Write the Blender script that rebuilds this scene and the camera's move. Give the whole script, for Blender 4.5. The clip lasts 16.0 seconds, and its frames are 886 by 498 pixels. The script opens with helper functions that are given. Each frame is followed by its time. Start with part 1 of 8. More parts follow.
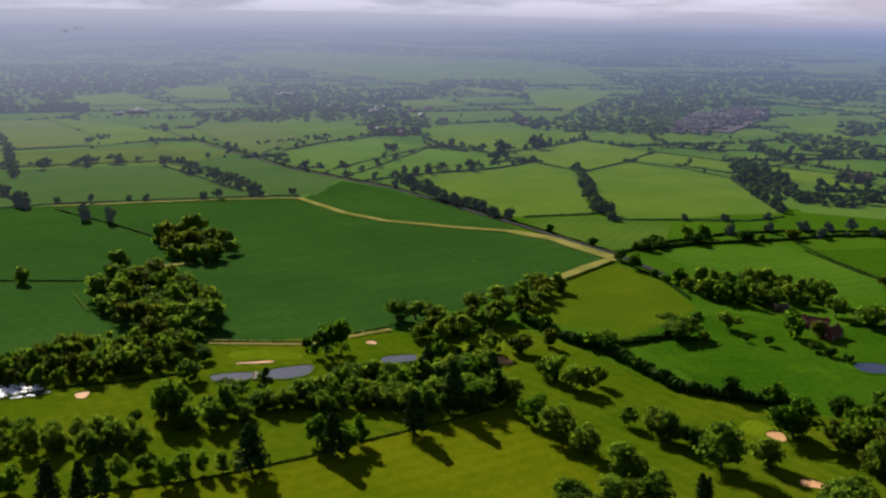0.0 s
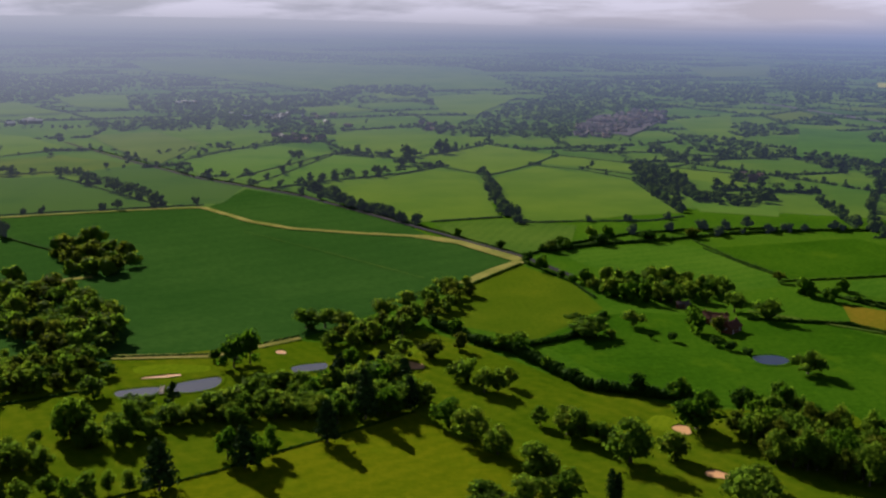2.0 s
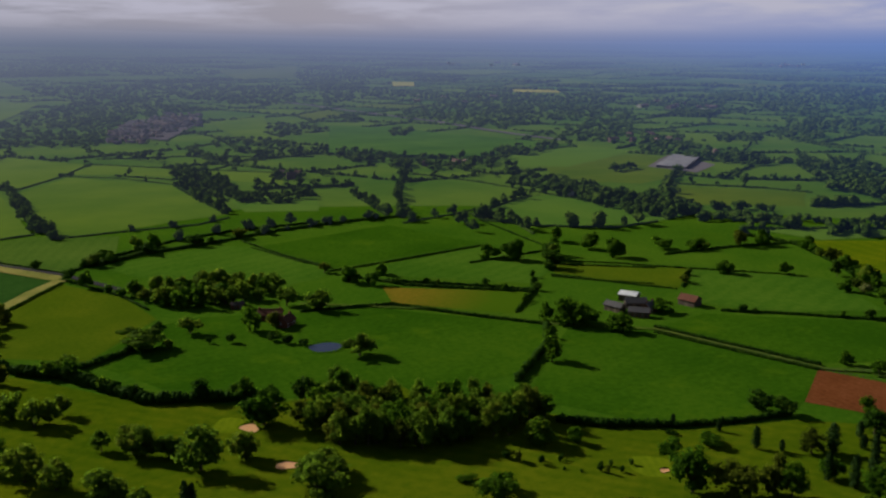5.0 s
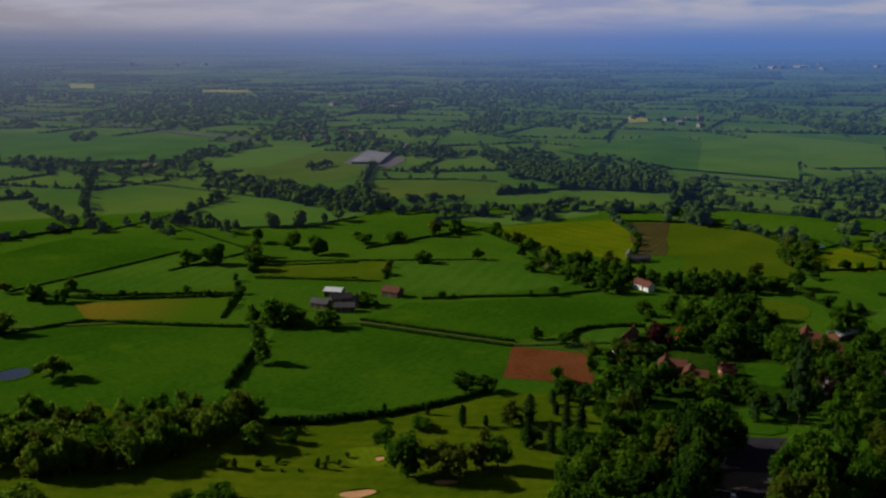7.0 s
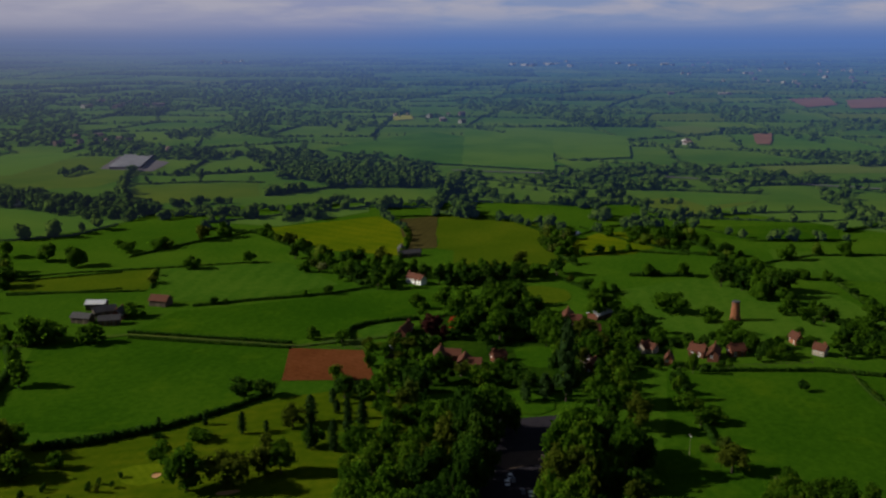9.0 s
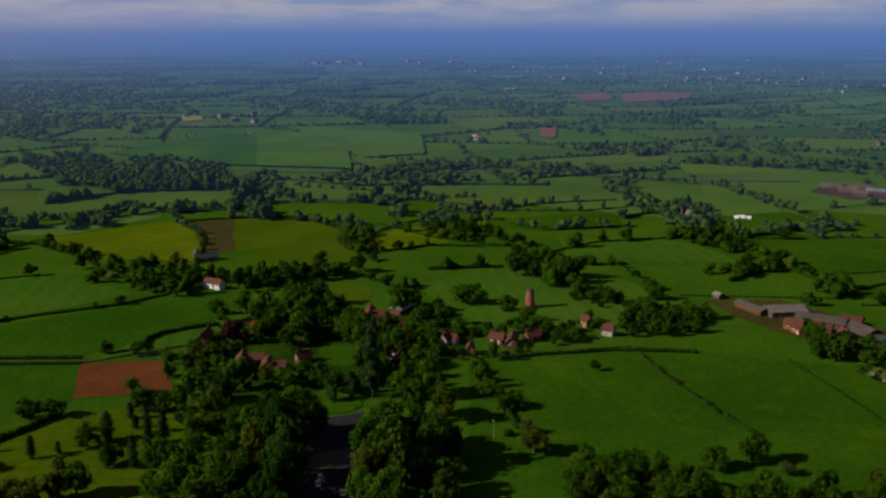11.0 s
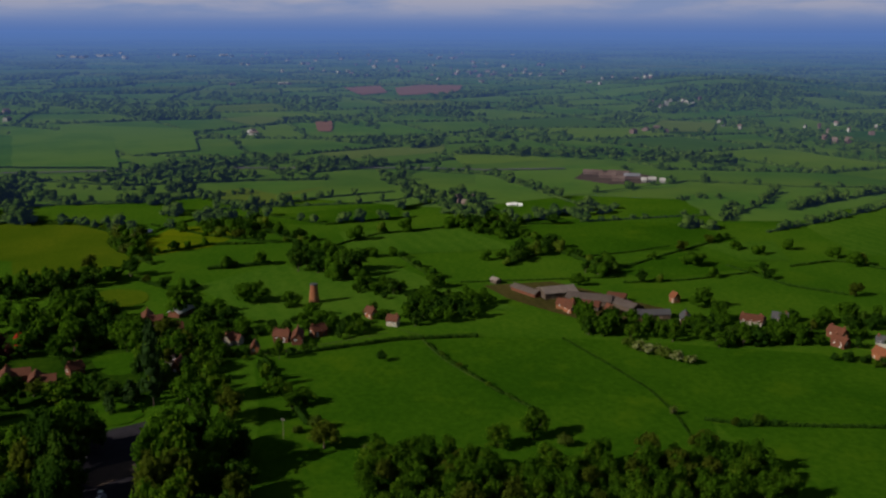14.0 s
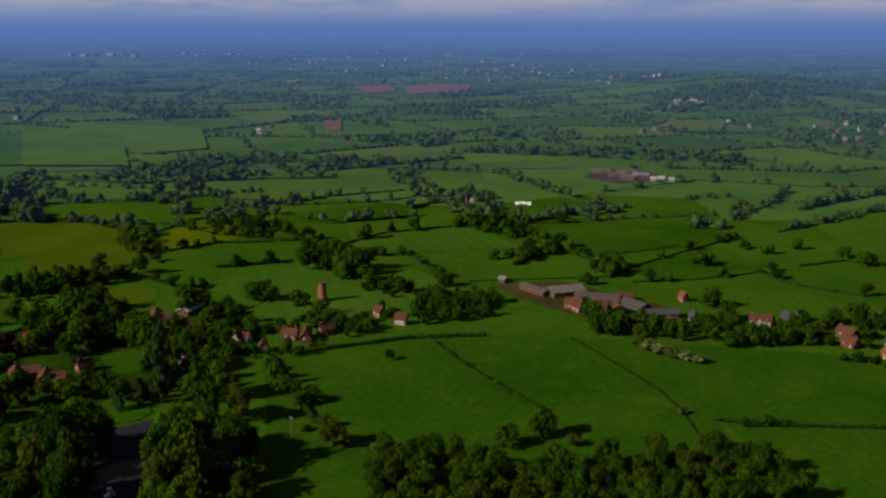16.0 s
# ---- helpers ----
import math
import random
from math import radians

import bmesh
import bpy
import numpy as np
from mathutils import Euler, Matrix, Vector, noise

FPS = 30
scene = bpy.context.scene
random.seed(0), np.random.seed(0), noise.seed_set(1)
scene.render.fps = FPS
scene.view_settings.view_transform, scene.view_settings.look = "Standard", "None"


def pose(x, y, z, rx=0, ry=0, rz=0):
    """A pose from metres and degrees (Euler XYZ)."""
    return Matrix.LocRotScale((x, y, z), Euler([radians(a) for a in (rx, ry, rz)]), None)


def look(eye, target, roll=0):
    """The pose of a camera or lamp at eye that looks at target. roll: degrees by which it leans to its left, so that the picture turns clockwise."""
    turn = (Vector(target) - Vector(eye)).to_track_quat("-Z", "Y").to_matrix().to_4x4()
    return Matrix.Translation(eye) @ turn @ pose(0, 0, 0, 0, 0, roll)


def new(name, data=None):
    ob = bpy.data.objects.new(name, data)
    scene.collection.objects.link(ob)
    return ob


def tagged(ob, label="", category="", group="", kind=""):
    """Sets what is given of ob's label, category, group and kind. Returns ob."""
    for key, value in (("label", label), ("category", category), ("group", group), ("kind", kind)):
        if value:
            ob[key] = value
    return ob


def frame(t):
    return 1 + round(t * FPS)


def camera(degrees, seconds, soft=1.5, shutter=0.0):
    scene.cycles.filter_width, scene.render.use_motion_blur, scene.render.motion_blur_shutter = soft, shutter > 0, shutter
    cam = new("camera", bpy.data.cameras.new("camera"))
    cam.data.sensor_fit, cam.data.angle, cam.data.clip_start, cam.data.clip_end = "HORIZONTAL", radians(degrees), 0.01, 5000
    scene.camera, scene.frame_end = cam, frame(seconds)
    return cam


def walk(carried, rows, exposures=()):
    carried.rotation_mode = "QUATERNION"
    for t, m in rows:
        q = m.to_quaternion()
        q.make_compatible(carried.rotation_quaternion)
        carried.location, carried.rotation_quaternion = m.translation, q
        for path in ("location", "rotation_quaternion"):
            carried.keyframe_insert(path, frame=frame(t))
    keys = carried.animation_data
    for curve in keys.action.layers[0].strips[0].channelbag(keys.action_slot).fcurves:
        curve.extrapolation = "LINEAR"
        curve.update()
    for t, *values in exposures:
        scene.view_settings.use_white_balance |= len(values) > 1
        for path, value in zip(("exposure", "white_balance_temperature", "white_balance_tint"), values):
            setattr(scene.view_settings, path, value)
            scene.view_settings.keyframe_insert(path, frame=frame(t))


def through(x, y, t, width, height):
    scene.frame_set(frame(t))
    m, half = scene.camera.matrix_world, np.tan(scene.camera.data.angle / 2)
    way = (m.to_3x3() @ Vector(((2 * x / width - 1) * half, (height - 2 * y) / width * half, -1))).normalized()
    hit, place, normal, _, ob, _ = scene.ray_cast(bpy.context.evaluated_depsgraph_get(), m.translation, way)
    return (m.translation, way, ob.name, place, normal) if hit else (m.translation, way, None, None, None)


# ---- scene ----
H = 150.0                  # height of the camera over the fields
cam = camera(49.52, 16.0, soft=2.4)
EXPOSURES = [(0.0, 0.94, 6500, 13), (2.0, 0.75, 6500, 13), (3.5, 0.42, 6500, 11), (6.0, 0.13, 6500, 10), (7.0, 0.02, 6500, 10), (9.5, -0.09, 6500, 10), (12.0, -0.09, 6500, 10), (16.0, -0.02, 6500, 10)]
walk(cam, [
    (0.0, pose(0, 0, H, 77.42, -0.33, -0.00)),
    (0.5, pose(0, 0, H, 77.55, -0.17, 0.37)),
    (1.0, pose(0, 0, H, 77.60, -0.13, -0.38)),
    (1.5, pose(0, 0, H, 77.67, -0.13, -3.15)),
    (2.0, pose(0, 0, H, 77.77, -0.10, -5.63)),
    (2.5, pose(0, 0, H, 77.85, -0.06, -9.68)),
    (3.0, pose(0, 0, H, 77.90, -0.01, -14.61)),
    (3.5, pose(0, 0, H, 77.93, -0.01, -19.95)),
    (6.0, pose(0, 0, H, 77.93, 0.11, -41.08)),
    (6.5, pose(0, 0, H, 77.91, 0.16, -46.05)),
    (7.0, pose(0, 0, H, 77.87, 0.14, -50.69)),
    (7.5, pose(0, 0, H, 77.87, 0.14, -54.70)),
    (8.0, pose(0, 0, H, 77.83, 0.19, -58.44)),
    (8.5, pose(0, 0, H, 77.80, 0.18, -61.58)),
    (9.0, pose(0, 0, H, 77.76, 0.14, -64.50)),
    (9.5, pose(0, 0, H, 77.73, 0.17, -67.59)),
    (12.0, pose(0, 0, H, 77.48, 0.06, -82.20)),
    (12.5, pose(0, 0, H, 77.39, -0.00, -84.79)),
    (13.0, pose(0, 0, H, 77.33, -0.06, -87.30)),
    (13.5, pose(0, 0, H, 77.28, -0.09, -89.02)),
    (14.0, pose(0, 0, H, 77.25, -0.14, -89.89)),
    (14.5, pose(0, 0, H, 77.24, -0.13, -90.48)),
    (15.0, pose(0, 0, H, 77.22, -0.19, -90.87)),
    (15.5, pose(0, 0, H, 77.20, -0.20, -90.57)),
    (16.0, pose(0, 0, H, 77.18, -0.18, -89.37)),
], EXPOSURES)

# ---- light ----
SUN_AZ = radians(-26)      # from +y towards +x
SUN_EL = radians(28.5)
SUN_DIR = Vector((math.sin(SUN_AZ) * math.cos(SUN_EL), math.cos(SUN_AZ) * math.cos(SUN_EL), math.sin(SUN_EL)))

sun = new("sun", bpy.data.lights.new("sun", "SUN"))
sun.data.energy, sun.data.angle, sun.data.color = 5.0, radians(0.6), (1.0, 0.93, 0.80)
sun.matrix_world = look(SUN_DIR * 900, (0, 0, 0))


GLOW_DIR = (math.sin(radians(-25)), math.cos(radians(-25)), 0)   # where the haze glow of sky and far surfaces is brightest


def nodes_of(tree):
    """Short helpers to add and link nodes."""
    def add(kind, **values):
        node = tree.nodes.new(kind)
        for key, value in values.items():
            node.inputs[key.replace("_", " ")].default_value = value
        return node

    def join(a, b):
        tree.links.new(a, b)
    return add, join


def ramp_node(tree, stops):
    node = tree.nodes.new("ShaderNodeValToRGB")
    ramp = node.color_ramp
    while len(ramp.elements) < len(stops):
        ramp.elements.new(0.5)
    for element, (at, colour) in zip(ramp.elements, stops):
        element.position, element.color = at, (*colour, 1)
    return node


def blend(tree, factor, a, b):
    """A colour between a (a socket) and b (a socket or a colour)."""
    node = tree.nodes.new("ShaderNodeMix")
    node.data_type = "RGBA"
    sockets = [k for k in node.inputs if k.type == "RGBA"]
    tree.links.new(factor, node.inputs[0])
    tree.links.new(a, sockets[0])
    if isinstance(b, tuple):
        sockets[1].default_value = (*b, 1)
    else:
        tree.links.new(b, sockets[1])
    return [k for k in node.outputs if k.type == "RGBA"][0]


SKY = 0.024
EYE = (0, 0, H)
AIR = [(0.0, (0.092, 0.182, 0.450)), (0.30, (0.132, 0.188, 0.375)), (0.50, (0.138, 0.176, 0.305)), (0.80, (0.132, 0.160, 0.248)), (1.0, (0.178, 0.198, 0.276))]      # haze glow at the horizon, for the sky and painted on far surfaces, away from the sun to under it
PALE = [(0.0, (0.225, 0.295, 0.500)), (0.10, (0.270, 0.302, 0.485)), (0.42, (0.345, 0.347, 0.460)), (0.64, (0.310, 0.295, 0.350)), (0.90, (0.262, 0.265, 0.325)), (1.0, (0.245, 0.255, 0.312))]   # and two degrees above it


def air_colour(tree, way):
    """Haze glow along a direction, for the sky and painted on far surfaces: bluer away from the sun, paler higher up.
    """
    add, join = nodes_of(tree)
    toward = add("ShaderNodeVectorMath")
    toward.operation = "DOT_PRODUCT"
    join(way, toward.inputs[0])
    toward.inputs[1].default_value = GLOW_DIR
    parts = add("ShaderNodeSeparateXYZ")
    join(way, parts.inputs["Vector"])
    low, high = ramp_node(tree, AIR), ramp_node(tree, PALE)
    for node in (low, high):
        join(toward.outputs["Value"], node.inputs["Fac"])
    rise = add("ShaderNodeMapRange", From_Min=-0.004, From_Max=0.027, To_Min=0.0, To_Max=1.0)
    rise.interpolation_type = "SMOOTHSTEP"
    join(parts.outputs["Z"], rise.inputs["Value"])
    return blend(tree, rise.outputs["Result"], low.outputs["Color"], high.outputs["Color"]), parts.outputs["Z"], toward.outputs["Value"]


def make_world():
    world = bpy.data.worlds.new("world")
    scene.world = world
    world.use_nodes = True
    tree = world.node_tree
    tree.nodes.clear()
    add, join = nodes_of(tree)
    sky = add("ShaderNodeTexSky")
    sky.sky_type, sky.sun_disc = "NISHITA", False
    sky.sun_elevation, sky.sun_rotation = SUN_EL, SUN_AZ
    sky.altitude, sky.dust_density, sky.ozone_density = 200, 0.5, 3.0
    place = add("ShaderNodeTexCoord")
    # damp air glows low over the horizon, paler towards the sun
    glow, height, toward = air_colour(tree, place.outputs["Generated"])
    damp = ramp_node(tree, [(0.0, (0.96, 0.96, 0.96)), (0.05, (0.92, 0.92, 0.92)), (0.10, (0.06, 0.06, 0.06)), (0.2, (0, 0, 0))])
    join(height, damp.inputs["Fac"])
    # broken cloud above the haze, flattened towards the horizon
    flat = add("ShaderNodeMapping")
    flat.inputs["Scale"].default_value = (2.4, 2.4, 17)
    join(place.outputs["Generated"], flat.inputs["Vector"])
    cloud = add("ShaderNodeTexNoise", Scale=3.6, Detail=8.0, Roughness=0.56, Distortion=0.25)
    join(flat.outputs["Vector"], cloud.inputs["Vector"])
    cover = ramp_node(tree, [(0.40, (0, 0, 0)), (0.60, (0.9, 0.9, 0.9))])
    join(cloud.outputs["Fac"], cover.inputs["Fac"])
    above = ramp_node(tree, [(0.011, (0, 0, 0)), (0.033, (1, 1, 1)), (0.08, (1, 1, 1)), (0.20, (0.22, 0.22, 0.22))])
    join(height, above.inputs["Fac"])
    amount = add("ShaderNodeMath")
    amount.operation = "MULTIPLY"
    join(cover.outputs["Color"], amount.inputs[0])
    join(above.outputs["Color"], amount.inputs[1])
    clear = add("ShaderNodeBackground")
    join(sky.outputs["Color"], clear.inputs["Color"])
    blue = ramp_node(tree, [(0.03, (0, 0, 0)), (0.14, (SKY, SKY, SKY))])
    join(height, blue.inputs["Fac"])
    join(blue.outputs["Color"], clear.inputs["Strength"])
    haze = add("ShaderNodeBackground")
    join(glow, haze.inputs["Color"])
    join(damp.outputs["Color"], haze.inputs["Strength"])
    both = add("ShaderNodeAddShader")
    join(clear.outputs["Background"], both.inputs[0])
    join(haze.outputs["Background"], both.inputs[1])
    white = add("ShaderNodeBackground", Color=(0.415, 0.41, 0.50, 1), Strength=0.95)
    mix = add("ShaderNodeMixShader")
    join(amount.outputs["Value"], mix.inputs["Fac"])
    join(both.outputs["Shader"], mix.inputs[1])
    join(white.outputs["Background"], mix.inputs[2])
    out = add("ShaderNodeOutputWorld")
    join(mix.outputs["Shader"], out.inputs["Surface"])


make_world()


# ---- materials ----
def material(name):
    mat = bpy.data.materials.new(name)
    mat.use_nodes = True
    mat.node_tree.nodes.clear()
    add, join = nodes_of(mat.node_tree)
    out = add("ShaderNodeOutputMaterial")
    return mat, mat.node_tree, add, join, out


def field_material(name, colours, fine=0.25, coarse=0.012, stripe=None, patch=None, sheen=0.0, rough=0.95, fade=None):
    """Grass, crop or soil: three tints mixed by noise at two sizes, faint drilling or mowing lines, and patches of another tint."""
    mat, tree, add, join, out = material(name)
    place = add("ShaderNodeNewGeometry")
    broad = add("ShaderNodeTexNoise", Scale=coarse, Detail=5.0, Roughness=0.6)
    small = add("ShaderNodeTexNoise", Scale=fine, Detail=4.0, Roughness=0.65)
    for node in (broad, small):
        join(place.outputs["Position"], node.inputs["Vector"])
    both = add("ShaderNodeMix")
    both.inputs["Factor"].default_value = 0.45
    join(broad.outputs["Fac"], both.inputs["A"])
    join(small.outputs["Fac"], both.inputs["B"])
    value = both.outputs["Result"]
    if stripe:
        angle, width, amount = stripe
        turn = add("ShaderNodeMapping")
        turn.inputs["Rotation"].default_value = (0, 0, radians(angle))
        join(place.outputs["Position"], turn.inputs["Vector"])
        wave = add("ShaderNodeTexWave", Scale=0.314 / width, Distortion=0.6, Detail=1.0)
        join(turn.outputs["Vector"], wave.inputs["Vector"])
        lines = add("ShaderNodeMath")
        lines.operation = "MULTIPLY_ADD"
        join(wave.outputs["Fac"], lines.inputs[0])
        lines.inputs[1].default_value = amount
        join(value, lines.inputs[2])
        value = lines.outputs["Value"]
    tone = ramp_node(tree, [(0.40, colours[0]), (0.51, colours[1]), (0.62, colours[2])])
    join(value, tone.inputs["Fac"])
    colour = tone.outputs["Color"]
    if patch:
        size, tint, amount = patch
        spots = add("ShaderNodeTexNoise", Scale=size, Detail=6.0, Roughness=0.7)
        join(place.outputs["Position"], spots.inputs["Vector"])
        where = ramp_node(tree, [(0.55, (0, 0, 0)), (0.70, (amount, amount, amount))])
        join(spots.outputs["Fac"], where.inputs["Fac"])
        colour = blend(tree, where.outputs["Color"], colour, tint)
    if fade:
        way, start, stop, tint = fade
        across = add("ShaderNodeVectorMath")
        across.operation = "DOT_PRODUCT"
        join(place.outputs["Position"], across.inputs[0])
        across.inputs[1].default_value = (*way, 0)
        uneven = add("ShaderNodeMath")
        uneven.operation = "MULTIPLY_ADD"
        join(broad.outputs["Fac"], uneven.inputs[0])
        uneven.inputs[1].default_value = (stop - start) * 0.8
        join(across.outputs["Value"], uneven.inputs[2])
        where = add("ShaderNodeMapRange", From_Min=start, From_Max=stop, To_Min=0.0, To_Max=1.0)
        join(uneven.outputs["Value"], where.inputs["Value"])
        colour = blend(tree, where.outputs["Result"], colour, tint)
    shade = add("ShaderNodeBsdfPrincipled", Roughness=rough)
    shade.inputs["Specular IOR Level"].default_value = 0.0
    shade.inputs["Sheen Weight"].default_value = sheen
    shade.inputs["Sheen Roughness"].default_value = 0.6
    shade.inputs["Sheen Tint"].default_value = (0.75, 0.9, 0.7, 1)
    join(colour, shade.inputs["Base Color"])
    bump = add("ShaderNodeBump", Strength=0.5, Distance=0.25)
    join(small.outputs["Fac"], bump.inputs["Height"])
    join(bump.outputs["Normal"], shade.inputs["Normal"])
    join(shade.outputs["BSDF"], out.inputs["Surface"])
    return mat


def foliage_material(name, dark, mid, light, through=0.2):
    """Leaves: tint by tree, by clump and by noise; some light passes through."""
    mat, tree, add, join, out = material(name)
    whole = add("ShaderNodeObjectInfo")
    place = add("ShaderNodeNewGeometry")
    spots = add("ShaderNodeTexNoise", Scale=0.55, Detail=3.0, Roughness=0.7)
    join(place.outputs["Position"], spots.inputs["Vector"])
    first = add("ShaderNodeMath")
    first.operation = "MULTIPLY_ADD"
    join(whole.outputs["Random"], first.inputs[0])
    first.inputs[1].default_value = 0.45
    join(spots.outputs["Fac"], first.inputs[2])
    second = add("ShaderNodeMath")
    second.operation = "MULTIPLY_ADD"
    join(place.outputs["Random Per Island"], second.inputs[0])
    second.inputs[1].default_value = 0.35
    join(first.outputs["Value"], second.inputs[2])
    tone = ramp_node(tree, [(0.45, dark), (0.85, mid), (1.0, light)])
    scale = add("ShaderNodeMath")
    scale.operation = "MULTIPLY"
    join(second.outputs["Value"], scale.inputs[0])
    scale.inputs[1].default_value = 0.8
    join(scale.outputs["Value"], tone.inputs["Fac"])
    shade = add("ShaderNodeBsdfPrincipled", Roughness=0.7)
    shade.inputs["Specular IOR Level"].default_value = 0.015
    join(tone.outputs["Color"], shade.inputs["Base Color"])
    thin = add("ShaderNodeBsdfTranslucent")
    warm = add("ShaderNodeVectorMath")
    warm.operation = "MULTIPLY"
    join(tone.outputs["Color"], warm.inputs[0])
    warm.inputs[1].default_value = (1.22, 1.18, 0.9)
    join(warm.outputs["Vector"], thin.inputs["Color"])
    mix = add("ShaderNodeMixShader", Fac=through)
    join(shade.outputs["BSDF"], mix.inputs[1])
    join(thin.outputs["BSDF"], mix.inputs[2])
    join(mix.outputs["Shader"], out.inputs["Surface"])
    return mat


def plain_material(name, low, high, scale=1.2, rough=0.85, metal=0.0, spec=0.3, bump=0.3, by_object=0.3):
    """Built surfaces: two tints mixed by noise and by object, with relief."""
    mat, tree, add, join, out = material(name)
    place = add("ShaderNodeTexCoord")
    whole = add("ShaderNodeObjectInfo")
    spots = add("ShaderNodeTexNoise", Scale=scale, Detail=6.0, Roughness=0.65)
    join(place.outputs["Object"], spots.inputs["Vector"])
    value = add("ShaderNodeMath")
    value.operation = "MULTIPLY_ADD"
    join(whole.outputs["Random"], value.inputs[0])
    value.inputs[1].default_value = by_object
    join(spots.outputs["Fac"], value.inputs[2])
    tone = ramp_node(tree, [(0.35, low), (0.85, high)])
    join(value.outputs["Value"], tone.inputs["Fac"])
    shade = add("ShaderNodeBsdfPrincipled", Roughness=rough, Metallic=metal)
    shade.inputs["Specular IOR Level"].default_value = spec
    join(tone.outputs["Color"], shade.inputs["Base Color"])
    height = add("ShaderNodeBump", Strength=bump, Distance=0.03)
    join(spots.outputs["Fac"], height.inputs["Height"])
    join(height.outputs["Normal"], shade.inputs["Normal"])
    join(shade.outputs["BSDF"], out.inputs["Surface"])
    return mat


def water_material(name, colour):
    mat, tree, add, join, out = material(name)
    place = add("ShaderNodeNewGeometry")
    wave = add("ShaderNodeTexNoise", Scale=1.4, Detail=4.0)
    join(place.outputs["Position"], wave.inputs["Vector"])
    bump = add("ShaderNodeBump", Strength=0.12, Distance=0.1)
    join(wave.outputs["Fac"], bump.inputs["Height"])
    shade = add("ShaderNodeBsdfPrincipled", Roughness=0.08)
    shade.inputs["Base Color"].default_value = colour
    shade.inputs["Specular IOR Level"].default_value = 0.8
    join(bump.outputs["Normal"], shade.inputs["Normal"])
    join(shade.outputs["BSDF"], out.inputs["Surface"])
    return mat


def haze_glow_material(name, colours, scale, veil=1.0):
    """The far backdrop: surfaces with haze painted in as emission, which grows with the way and towards the sun."""
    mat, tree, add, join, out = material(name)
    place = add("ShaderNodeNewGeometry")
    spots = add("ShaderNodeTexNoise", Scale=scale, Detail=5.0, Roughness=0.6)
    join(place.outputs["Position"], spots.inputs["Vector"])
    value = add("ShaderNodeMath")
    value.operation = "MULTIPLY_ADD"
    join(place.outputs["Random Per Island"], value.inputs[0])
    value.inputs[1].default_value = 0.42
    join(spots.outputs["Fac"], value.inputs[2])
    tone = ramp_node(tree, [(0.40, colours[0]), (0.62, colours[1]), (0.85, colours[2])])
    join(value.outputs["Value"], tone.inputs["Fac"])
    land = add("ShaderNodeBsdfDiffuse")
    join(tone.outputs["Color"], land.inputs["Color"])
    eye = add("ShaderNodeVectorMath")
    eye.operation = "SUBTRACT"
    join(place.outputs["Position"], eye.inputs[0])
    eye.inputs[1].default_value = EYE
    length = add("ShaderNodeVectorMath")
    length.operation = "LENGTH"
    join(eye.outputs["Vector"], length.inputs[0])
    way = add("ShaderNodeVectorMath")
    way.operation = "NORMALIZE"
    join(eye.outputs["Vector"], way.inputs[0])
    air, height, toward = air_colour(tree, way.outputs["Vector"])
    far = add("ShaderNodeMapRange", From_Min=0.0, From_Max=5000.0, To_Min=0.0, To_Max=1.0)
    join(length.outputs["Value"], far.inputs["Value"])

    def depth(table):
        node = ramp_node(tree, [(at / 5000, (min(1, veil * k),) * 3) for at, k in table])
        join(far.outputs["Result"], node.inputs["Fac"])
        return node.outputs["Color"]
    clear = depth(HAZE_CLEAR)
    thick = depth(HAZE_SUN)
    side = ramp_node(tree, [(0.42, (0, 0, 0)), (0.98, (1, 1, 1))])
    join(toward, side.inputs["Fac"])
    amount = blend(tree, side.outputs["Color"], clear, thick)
    # the haze is emission mixed into the surface itself
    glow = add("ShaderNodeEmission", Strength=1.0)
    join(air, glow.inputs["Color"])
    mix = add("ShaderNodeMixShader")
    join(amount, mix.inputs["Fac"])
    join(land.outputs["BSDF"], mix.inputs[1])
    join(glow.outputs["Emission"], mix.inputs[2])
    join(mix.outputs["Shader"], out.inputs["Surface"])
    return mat


